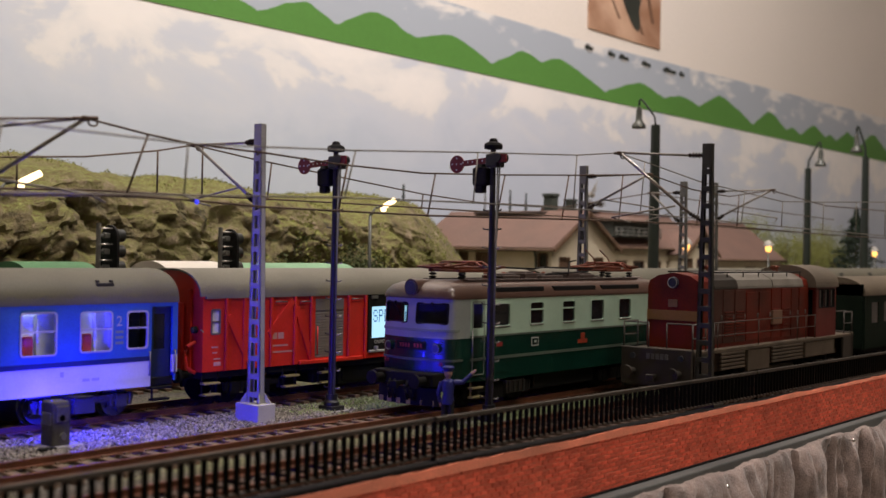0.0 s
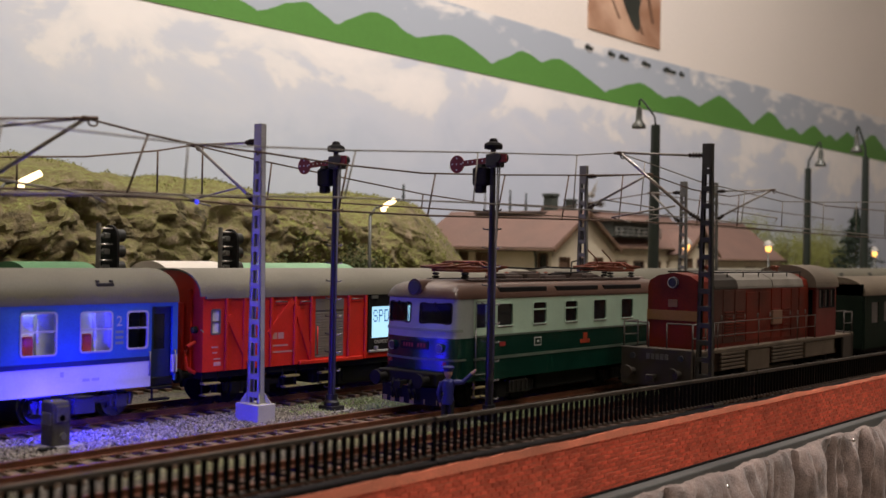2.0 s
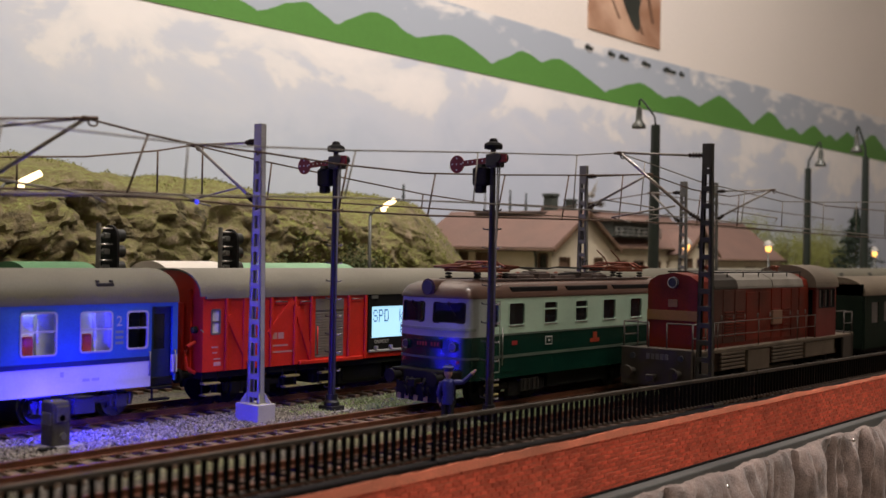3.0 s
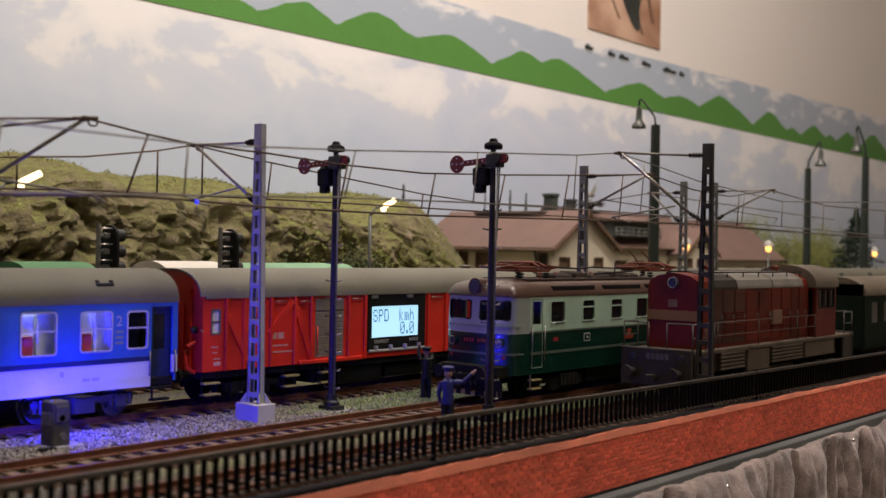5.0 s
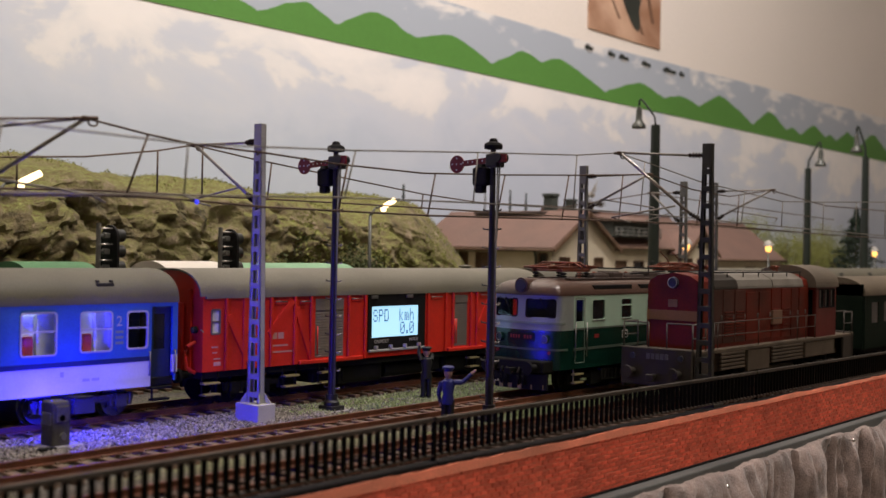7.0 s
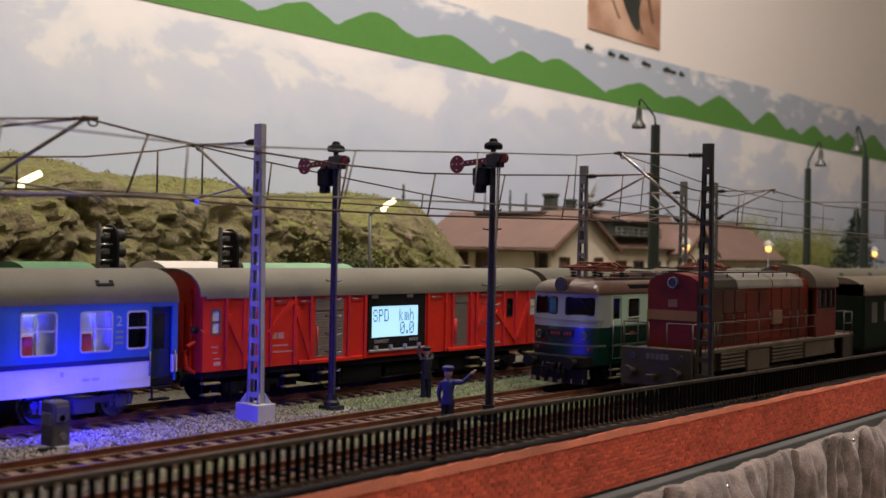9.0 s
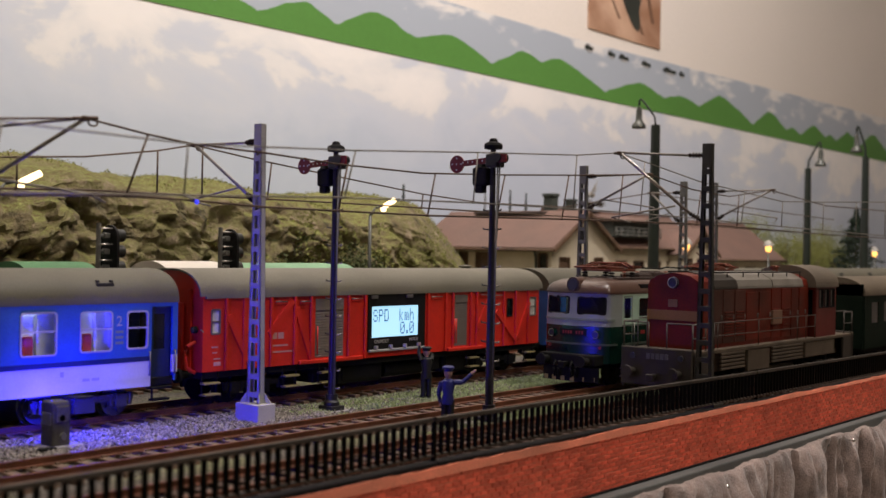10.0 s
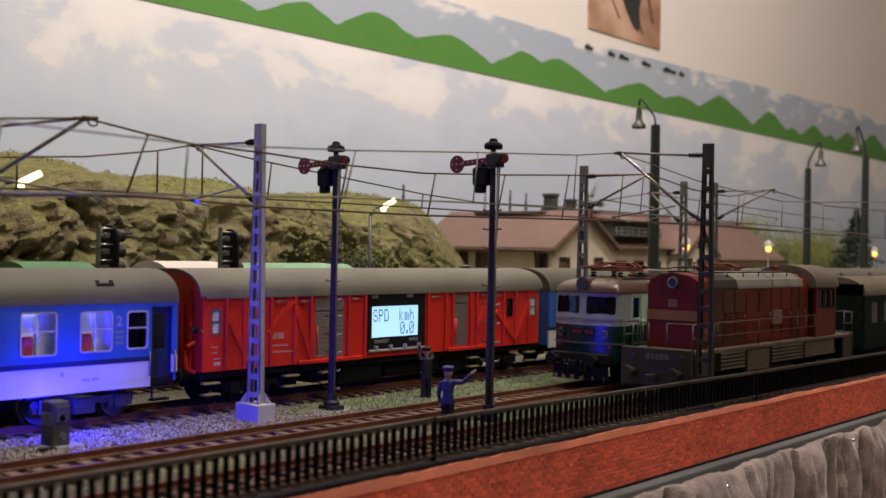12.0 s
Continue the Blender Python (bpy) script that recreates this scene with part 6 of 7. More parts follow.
def house(name, x0, x1, y0, y1, ze, zr, label, hip0=0, hip1=0, openings=(), chimneys=()):
    """A house with its ridge along x; hips shorten the ridge at the ends."""
    t = thing(name, label, "house", "station buildings", x0, y0, GZ)
    W, D, e, r = x1 - x0, y1 - y0, ze - GZ, zr - GZ
    o = 5.0
    for nm, fm, u1 in (("wall", lambda u, v, d: (u, d, v), W), ("wall", lambda u, v, d: (d, D - u, v), D), ("wall", lambda u, v, d: (W - u, D - d, v), W), ("wall", lambda u, v, d: (W - d, u, v), D)):
        front = fm(1, 0, 0)[1] == 0 and u1 == W
        holes = openings if front else ()
        bm = bmesh.new(); add_panel(bm, fm, 0 if u1 == W else 2.1, u1 if u1 == W else u1 - 2.1, 0, e, [h[:4] for h in holes], 2.0)
        w = part("wall", bm, STUCCO, t)
        for a, b, c, d, kind in holes:
            bm = bmesh.new(); add_ring(bm, fm, a, b, c, d, 1.4, 0.3, -0.5, 1.0, k=1)
            f = part("door_frame" if kind else "window_frame", bm, BROWNWOOD, t)
            bm = bmesh.new(); add_panel(bm, lambda u, v, q: fm(u, v, q + 1.2), a, b, c, d, [], 0.5)
            zm, um = c + (d - c) * 0.62, (a + b) / 2
            add_panel(bm, lambda u, v, q: fm(u, v, q + 0.8), a, b, zm - 0.6, zm + 0.6, [], 0.3); add_panel(bm, lambda u, v, q: fm(u, v, q + 0.8), um - 0.5, um + 0.5, c, d, [], 0.3)
            part("door_leaf" if kind else "pane", bm, BROWNWOOD if kind else DARKGLASS, f)
    yr = D / 2
    A, B = (hip0 - (o if not hip0 else 0), yr, r), (W - hip1 + (o if not hip1 else 0), yr, r)
    k = o * (r - e) / (D / 2)
    bm = bmesh.new()
    add_slab(bm, [(-o, -o, e - k), (W + o, -o, e - k), B, A]); add_slab(bm, [(W + o, D + o, e - k), (-o, D + o, e - k), A, B])
    if hip0:
        add_slab(bm, [(-o, D + o, e - k), (-o, -o, e - k), A])
    if hip1:
        add_slab(bm, [(W + o, -o, e - k), (W + o, D + o, e - k), B])
    rf = part("roof", bm, TILES, t, "faded red tiled roof")
    for xx, h, xend in ((0.0, hip0, 1), (W, hip1, -1)):
        if not h:
            bm = bmesh.new(); add_prism(bm, [(2, e - 1), (D - 2, e - 1), (yr, r - 2.4)], *sorted((xx, xx + xend * 2)))
            part("gable", bm, STUCCO, t)
    bm = bmesh.new(); add_rod(bm, (A[0], yr, r + 0.2), (B[0], yr, r + 0.2), 1.3, n=8)
    part("ridge_cap", bm, TILES, rf)
    bm = bmesh.new(); add_rod(bm, (-o, -o - 0.8, e - k - 0.6), (W + o, -o - 0.8, e - k - 0.6), 1.2, n=8)
    part("gutter", bm, BROWNWOOD, t)
    for cx, cy, ch in chimneys:
        bm = bmesh.new(); add_rbox(bm, cx - 4, cx + 4, cy - 4, cy + 4, e, r + ch, 0.3); add_rbox(bm, cx - 5, cx + 5, cy - 5, cy + 5, r + ch - 2, r + ch, 0.3)
        part("chimney", bm, CHIMNEY, t)
    return t


def gable_house(name, x0, x1, y0, y1, ze, zr, label, west=(), chimneys=(), louvre=None):
    """A house whose gable faces the tracks and whose ridge runs away from them."""
    t = thing(name, label, "house", "station buildings", x0, y0, GZ)
    W, D, e, r = x1 - x0, y1 - y0, ze - GZ, zr - GZ
    o = 5
    ops = [(W * 0.12, W * 0.27, 6, 57, 1), (W * 0.42, W * 0.54, 22, 57, 0), (W * 0.66, W * 0.80, 6, 57, 1)]
    bm = bmesh.new(); add_panel(bm, lambda u, v, d: (u, d, v), 0, W, 0, e, [h[:4] for h in ops], 2.0)
    part("wall", bm, STUCCO, t)
    for a, b, c, d, kind in ops:
        bm = bmesh.new(); add_ring(bm, lambda u, v, dd: (u, dd, v), a, b, c, d, 1.4, 0.3, -0.5, 1.0, k=1)
        f = part("window_frame", bm, BROWNWOOD, t)
        bm = bmesh.new(); add_box(bm, a, b, 1.0, 1.5, c, d)
        part("pane" if not kind else "door_leaf", bm, BROWNWOOD if kind else DARKGLASS, f)
    side = lambda u, v, d: (d, u, v)
    bm = bmesh.new(); add_panel(bm, side, 2.1, D, 0, e, [h[:4] for h in west], 2.0)
    part("wall", bm, STUCCO, t)
    for a, b, c, d, kind in west:
        bm = bmesh.new(); add_ring(bm, side, a, b, c, d, 1.4, 0.3, -0.5, 1.0, k=1)
        f = part("door_frame", bm, BROWNWOOD, t)
        bm = bmesh.new(); add_box(bm, 1.0, 1.6, a, b, c, d)
        for k in (0.33, 0.66):
            add_box(bm, 0.6, 1.0, a + (b - a) * k - 0.5, a + (b - a) * k + 0.5, c, d)
        part("door_leaf", bm, BROWNWOOD if kind else DARKGLASS, f)
    if west:
        bm = bmesh.new(); add_tube(bm, [(-4, 14, e - 4), (-1.2, 14, e - 12), (-1.2, 14, 0)], 1.0, 8)
        part("downpipe", bm, CHIMNEY, t)
        bm = bmesh.new(); add_rod(bm, (-o - 0.6, -o, e - 5), (-o - 0.6, D + o, e - 5), 1.2, n=8)
        part("gutter", bm, BROWNWOOD, t)
    bm = bmesh.new(); add_box(bm, W - 2, W, 2.1, D, 0, e)
    part("wall", bm, STUCCO, t)
    for cx, cy, ch in chimneys:
        bm = bmesh.new(); add_rbox(bm, cx - 4.5, cx + 4.5, cy - 4.5, cy + 4.5, e, r + ch, 0.3); add_rbox(bm, cx - 5.5, cx + 5.5, cy - 5.5, cy + 5.5, r + ch - 2.5, r + ch, 0.3)
        part("chimney", bm, CHIMNEY, t)
    if louvre:
        bm = bmesh.new(); add_rbox(bm, W / 2 - 10, W / 2 + 6, *louvre, r - 3.2, r - 0.8, 0.4); add_rbox(bm, W / 2 - 8, W / 2 + 4, louvre[0] + 1, louvre[1] - 1, r - 6, r - 3, 0.4)
        part("ridge_louvre", bm, WALKWAY, t, "long dark louvre along the ridge")
    bm = bmesh.new()
    a = [bm.verts.new(p) for p in ((0, 0.3, e), (W, 0.3, e), (W / 2, 0.3, r - 2), (0, 2.3, e), (W, 2.3, e), (W / 2, 2.3, r - 2))]
    bm.faces.new(a[:3]); bm.faces.new(a[3:][::-1])
    for i in range(3):
        bm.faces.new((a[i], a[(i + 1) % 3], a[3 + (i + 1) % 3], a[3 + i]))
    part("gable", bm, STUCCO, t)
    bm = bmesh.new(); add_rbox(bm, W / 2 - 4, W / 2 + 4, -0.4, 0.4, e + 3, e + 13, 0.2)
    part("attic_window", bm, DARKGLASS, t)
    k = o * (r - e) / (W / 2)
    for s in (0, 1):
        bm = bmesh.new()
        xe = -o if s == 0 else W + o
        add_slab(bm, [(xe, -o, e - k), (xe, D + o, e - k), (W / 2, D + o, r), (W / 2, -o, r)])
        part("roof", bm, TILES, t, "faded red tiled roof")
        bm = bmesh.new(); add_slab(bm, [(xe, -o - 1, e - k - 1.5), (xe, -o, e - k - 1.5), (W / 2, -o, r - 1.5), (W / 2, -o - 1, r - 1.5)], 2.5)
        part("barge_board", bm, BROWNWOOD, t)
    return t


CHIMNEY = mat("greenish_chimney", (0.055, 0.065, 0.055), 0.8)
gable_house("station_building", 742, 838, 500, 636, 64.5, 93, "cream station building with faded red roof and gable",
            [(1.6 + 2, 12, 0, 60, 0), (60, 75, 0, 60, 1), (84, 101, 0, 60, 1)], [(60, 42, 15)], (36, 108))
house("goods_building", 880, 1118, 562, 640, 68, 99, "long cream building with red roof behind the station", 0, 0, [(30 + i * 34, 50 + i * 34, 16, 54, i % 2) for i in range(6)], [(30, 30, 10)])
gable_house("station_annex", 1050, 1120, 545, 640, 62, 86, "small cream gable with lit front")
house("far_house", 1140, 1330, 560, 650, 58, 97, "low house with wide red roof", 30, 8, [(30, 54, 14, 46, 0), (90, 116, 0, 48, 1)])


def balcony():
    t = thing("dormer", "long roof dormer with railing on the red roof", "dormer", "", 930, 556, 70)
    bm = bmesh.new(); add_rbox(bm, 0, 88, 0, 30, 4, 20, 0.6)
    part("dormer_body", bm, CHIMNEY, t)
    bm = bmesh.new(); add_slab(bm, [(-4, -5, 20), (92, -5, 20), (92, 34, 26), (-4, 34, 26)])
    part("roof", bm, TILES, t)
    bm = bmesh.new()
    for z in (6, 9.5, 13):
        add_rod(bm, (0, -2, z), (88, -2, z), 0.7)
    for i in range(9):
        add_rod(bm, (i * 11, -2, 3), (i * 11, -2, 13), 0.6)
    part("railing", bm, MASTGREY, t)


balcony()


def stork_nest():
    """A nest of twigs on a roof stack with a white stork model, wings raised."""
    t = thing("stork_nest", "brown twig nest on a roof stack", "nest", "", 961, 601, 98)
    bm = bmesh.new(); add_rod(bm, (0, 0, -2), (0, 0, 7), 2.2, 2.0, 10)
    part("stack", bm, CHIMNEY, t)
    bm = bmesh.new()
    rng = random.Random(31)
    for i in range(70):
        a, d = rng.uniform(0, 6.28), rng.uniform(0.5, 1.3)
        p = Vector((9 * math.cos(a), 9 * math.sin(a), 7 + rng.uniform(0, 4)))
        add_rod(bm, p, p + Vector((-math.sin(a) * 9 * d, math.cos(a) * 9 * d, rng.uniform(-2, 2))), 0.5, 0.3, 5)
    add_lathe(bm, (0, 0, 6.6), [(5, 0), (8.5, 1.6), (9, 3.4), (7, 3.6)], 16)
    part("twigs", bm, BARKBROWN, t)
    bm = bmesh.new()
    add_tube(bm, [(-5, 2, 17), (-1, 1, 18.5), (3, 0, 17.5)], 2.6, 10)
    add_tube(bm, [(3, 0, 18), (5, -1, 22), (4, -1, 25)], 0.9, 8); add_rod(bm, (4, -1, 25), (8.5, -2, 24.2), 0.8, 0.2, 8)
    for k in (-1, 1):
        add_rod(bm, (-1, 1 + k, 16), (-1, 1 + k, 9.5), 0.3)
    add_prism(bm, [(1, 19), (3.6, 19.4), (6.6, 25), (9.5, 33), (6.6, 30), (3.6, 26)], -5.5, -4.7); add_prism(bm, [(-3, 19), (-1, 20), (-4.4, 26), (-8.5, 31.5), (-6, 25)], -3, -2.2)
    solid("stork_model", bm, PALECAP, "white painted stork model with raised wings on the nest", "figurine", "", "", 961, 601, 98)
    t = thing("flag_pole", "thin grey pole behind the station roof", "pole", "", 838, 640, GZ)
    bm = bmesh.new(); add_rod(bm, (0, 0, 0), (0, 0, 145), 1.1, 0.6, 8); add_lathe(bm, (0, 0, 145), [(0.6, 0), (1.3, 0.8), (0.6, 1.8)], 8)
    part("pole", bm, MASTGREY, t)


BARKBROWN = mat("dry_twigs", (0.07, 0.05, 0.03), 0.9, var=0.2)
stork_nest()


# ---- the rock, bushes and trees ----
def rock_mat():
    m = bpy.data.materials.new("rock_and_scrub")
    m.use_nodes = True
    nt = m.node_tree
    b = nt.nodes["Principled BSDF"]
    tc, ge, sp = nt.nodes.new("ShaderNodeTexCoord"), nt.nodes.new("ShaderNodeNewGeometry"), nt.nodes.new("ShaderNodeSeparateXYZ")
    nt.links.new(ge.outputs["Normal"], sp.inputs["Vector"])
    n1, n2, n3 = (nt.nodes.new("ShaderNodeTexNoise") for _ in range(3))
    for n, s in ((n1, 62), (n2, 330), (n3, 18)):
        n.inputs["Scale"].default_value, n.inputs["Detail"].default_value, n.inputs["Roughness"].default_value = s, 8, 0.64
        nt.links.new(tc.outputs["Object"], n.inputs["Vector"])

    def ramp(src, stops):
        r = nt.nodes.new("ShaderNodeValToRGB")
        r.color_ramp.elements[0].position, r.color_ramp.elements[1].position = stops[0][0], stops[-1][0]
        r.color_ramp.elements[0].color, r.color_ramp.elements[1].color = (*stops[0][1], 1), (*stops[-1][1], 1)
        for p, c in stops[1:-1]:
            r.color_ramp.elements.new(p).color = (*c, 1)
        nt.links.new(src, r.inputs["Fac"])
        return r.outputs["Color"]
    rock = ramp(n1.outputs["Fac"], [(0.28, (0.02, 0.018, 0.010)), (0.38, (0.09, 0.078, 0.038)), (0.47, (0.20, 0.16, 0.085)), (0.54, (0.20, 0.185, 0.07)), (0.62, (0.29, 0.23, 0.145)), (0.74, (0.42, 0.34, 0.23))])
    grass = ramp(n2.outputs["Fac"], [(0.35, (0.15, 0.10, 0.04)), (0.5, (0.19, 0.19, 0.055)), (0.68, (0.29, 0.31, 0.09))])
    add = nt.nodes.new("ShaderNodeMath"); add.operation = "MULTIPLY_ADD"; add.inputs[1].default_value = 0.9; add.inputs[2].default_value = -0.42
    nt.links.new(n3.outputs["Fac"], add.inputs[0])
    s2 = nt.nodes.new("ShaderNodeMath"); s2.operation = "ADD"
    nt.links.new(sp.outputs["Z"], s2.inputs[0]); nt.links.new(add.outputs[0], s2.inputs[1])
    k = ramp(s2.outputs[0], [(0.80, (0, 0, 0)), (0.97, (1, 1, 1))])
    mx = nt.nodes.new("ShaderNodeMix"); mx.data_type = "RGBA"
    nt.links.new(k, mx.inputs[0]); nt.links.new(rock, mx.inputs[6]); nt.links.new(grass, mx.inputs[7])
    nt.links.new(mx.outputs[2], b.inputs["Base Color"])
    b.inputs["Roughness"].default_value = 0.95
    bp = nt.nodes.new("ShaderNodeBump"); bp.inputs["Strength"].default_value, bp.inputs["Distance"].default_value = 0.9, 0.004
    nt.links.new(n2.outputs["Fac"], bp.inputs["Height"]); nt.links.new(bp.outputs["Normal"], b.inputs["Normal"])
    return m


def hill():
    bm = bmesh.new()
    g = []
    tops, face = [], []
    for i in range(290):
        x = 170 + i * 2.3
        foot = 468 + 12 * noise.noise(Vector((x / 55, 2.0, 0)))
        col = []
        for j in range(125):
            if j < 85:  # the broken face, climbed evenly
                c = j / 84
                y, base = foot + 34 * c ** 1.25, (84 + 7 * noise.noise(Vector((x / 70, 7, 0)))) * (c ** 0.8)
            else:
                c2 = (j - 84) / 40
                y = foot + 34 + c2 * (WALL_Y - 8 - foot - 34)
                base = (84 + 7 * noise.noise(Vector((x / 70, 7, 0)))) + 17 * min(1.0, c2 * 3.2) ** 0.8
            rough = 1.0 if j < 70 else max(0.12, 1 - (j - 70) / 26)
            end = max(0.0, min(1.0, (618 + (y - 468) * 1.3 - x) / 100)) ** 0.6
            w = Vector((x, y, base))
            push = 17 * noise.noise(w / 30) + 13 * abs(noise.noise(w / 15 + Vector((3, 1, 8)))) - 7 * abs(noise.noise(w / 9 + Vector((7, 2, 1)))) + 6 * noise.noise(w / 6.5) + 4 * abs(noise.noise(w / 4 + Vector((2, 8, 3)))) + 2.6 * noise.noise(w / 2.4)
            lift = 6 * noise.noise(w / 24 + Vector((5, 5, 5))) + 2.2 * noise.noise(w / 8)
            side = 5 * noise.noise(w / 15 + Vector((1, 9, 2)))
            v = (x + side * rough, min(y - push * rough, WALL_Y - 7.5), GZ - 4 + end * (base + 9 * math.exp(-((x - 345) / 105) ** 2) * min(1.0, j / 84) + lift * (0.45 + 0.55 * rough) + 1.0 * noise.noise(w / 3)))
            col.append(bm.verts.new(v))
            if j > 90:
                tops.append(v)
            elif j > 6 and x > 380:
                face.append(v)
        g.append(col)
    for a, b in zip(g, g[1:]):
        for j in range(124):
            bm.faces.new((a[j], b[j], b[j + 1], a[j + 1])).smooth = True
    solid("rocky_hill", bm, rock_mat(), "rugged brown rock face with yellow-green grass on top", "hill")
    rng = random.Random(77)
    bm = bmesh.new()
    for k in range(20000):
        v = Vector(rng.choice(tops))
        if v.y < 620 and noise.noise(v / 22) > rng.uniform(-0.45, 0.15):
            leaf(bm, v + Vector((rng.uniform(-2, 2), rng.uniform(-2, 2), rng.uniform(-0.4, 1.2))), rng.uniform(0.4, 1.0), rng)
    for k in range(52000):  # moss that clings to the face in patches
        v = Vector(rng.choice(face))
        if noise.noise(Vector((v.x / 26, v.y / 40, v.z / 34)) + Vector((4, 0, 2))) > 0.34 - 0.0016 * (v.x - 380) + rng.uniform(-0.12, 0.12):
            leaf(bm, v + Vector((rng.uniform(-1, 1), rng.uniform(-2.5, 0.2), rng.uniform(-1, 1))), rng.uniform(0.35, 0.85), rng)
    ob = solid("hill_grass", bm, LEAFY, "dry yellow-green grass tufts on the hill", "grass", kind="stuff")


def leaf_mat(name, a, b):
    m = bpy.data.materials.new(name)
    m.use_nodes = True
    nt = m.node_tree
    p = nt.nodes["Principled BSDF"]
    ge, r = nt.nodes.new("ShaderNodeNewGeometry"), nt.nodes.new("ShaderNodeValToRGB")
    r.color_ramp.elements[0].color, r.color_ramp.elements[1].color = (*a, 1), (*b, 1)
    nt.links.new(ge.outputs["Random Per Island"], r.inputs["Fac"])
    nt.links.new(r.outputs["Color"], p.inputs["Base Color"])
    p.inputs["Roughness"].default_value = 0.9
    return m


LEAFY = leaf_mat("yellow_green_foliage", (0.17, 0.175, 0.05), (0.30, 0.315, 0.085))
LEAFD = leaf_mat("dark_green_foliage", (0.05, 0.065, 0.022), (0.11, 0.13, 0.045))
CONIFER = leaf_mat("blackish_conifer", (0.008, 0.016, 0.01), (0.03, 0.05, 0.028))
BARK = mat("brown_bark", (0.08, 0.055, 0.035), 0.9)


def leaf(bm, c, r, rng):
    d = Vector((rng.uniform(-1, 1), rng.uniform(-1, 1), rng.uniform(-0.6, 1))).normalized()
    a = d.cross(Vector((rng.uniform(-1, 1), rng.uniform(-1, 1), rng.uniform(-1, 1)))).normalized()
    b = d.cross(a)
    v = [bm.verts.new(c + p) for p in (a * r, b * r * 0.7 + d * r * 0.3, -a * r, -b * r * 0.7 + d * r * 0.3)]
    bm.faces.new(v)


def bush(x, y, w, h, material, label, seed, z=GZ, name="bush"):
    rng = random.Random(seed)
    t = thing(name, label, "tree" if name == "tree" else "bush", "bushes and trees behind the station", x, y, z)
    bm = bmesh.new()
    add_rod(bm, (0, 0, 0), (0, 0, h * 0.5), w * 0.07, w * 0.04, 8)
    lobes = []
    for i in range(10):
        a = rng.uniform(0, 6.28)
        p = Vector((math.cos(a) * w * 0.3 * rng.random(), math.sin(a) * w * 0.3 * rng.random(), h * rng.uniform(0.22, 0.8)))
        add_rod(bm, (0, 0, h * 0.2), p, w * 0.03, w * 0.012, 6)
        lobes.append((p, w * rng.uniform(0.18, 0.32)))
    part("trunk", bm, BARK, t)
    bm = bmesh.new()
    for i in range(int(4600 + 16 * w)):
        p, r = rng.choice(lobes)
        d = Vector((rng.gauss(0, 1), rng.gauss(0, 1), rng.gauss(0, 0.9))).normalized() * r * rng.uniform(0.5, 1.05)
        leaf(bm, p + d, rng.uniform(0.6, 1.35), rng)
    part("crown", bm, material, t)


hill()
rb = random.Random(11)
for i in range(9):
    bush(448 + i * 12 + rb.uniform(-6, 6), 486 + rb.uniform(-10, 26), rb.uniform(44, 66), rb.uniform(70, 96) - i * 1.5, LEAFY if i % 5 else LEAFD, "yellow-green mossy bush at the foot of the rock", 20 + i)
for i in range(9):
    bush(492 + i * 13 + rb.uniform(-6, 6), 506 + i * 5 + rb.uniform(-8, 10), rb.uniform(46, 68), rb.uniform(78, 100) - i * 2.4, LEAFY, "yellow-green bush beside the station", 60 + i)
for i in range(9):
    bush(1330 + i * 62 + rb.uniform(-14, 14), 660 + rb.uniform(-20, 16), rb.uniform(90, 130), rb.uniform(100, 130), LEAFY if i % 4 else LEAFD, "green tree in the distance behind the station", 40 + i, name="tree")


def conifer(x, y, h, w, seed, label="tall blackish green conifer behind the yard", n=4200, size=1.0):
    rng = random.Random(seed)
    t = thing("conifer", label, "tree", "conifers", x, y, GZ)
    bm = bmesh.new(); add_rod(bm, (0, 0, 0), (0, 0, h * 0.95), 3.0, 0.4, 8)
    part("trunk", bm, BARK, t)
    bm = bmesh.new()
    for i in range(n):
        s = rng.random() ** 1.3
        a = rng.uniform(0, 6.28)
        tier = 0.75 + 0.25 * math.sin(s * 60)
        r = w * 0.5 * (1 - s) * tier * rng.uniform(0.35, 1.05)
        leaf(bm, Vector((r * math.cos(a), r * math.sin(a), h * (0.08 + 0.92 * s) - r * 0.25)), rng.uniform(1.4, 3.2) * size, rng)
    part("crown", bm, CONIFER, t)


conifer(1690, 595, 136, 150, 3)
for cx, cy, ch, seed in ((740, 655, 118, 5), (905, 660, 122, 6), (935, 662, 120, 7)):
    conifer(cx, cy, ch, 15, seed, "slim dark conifer behind the station roof", 900, 0.5)

# ---- miniature figures: plain painted castings ----
COATBLUE = mat("blue_figure_paint", (0.022, 0.028, 0.19), 0.5, bump=0.05)
COATDARK = mat("black_figure_paint", (0.011, 0.011, 0.010), 0.6, bump=0.05)
SKINPAINT = mat("pale_figure_paint", (0.5, 0.3, 0.22), 0.6, bump=0.05)


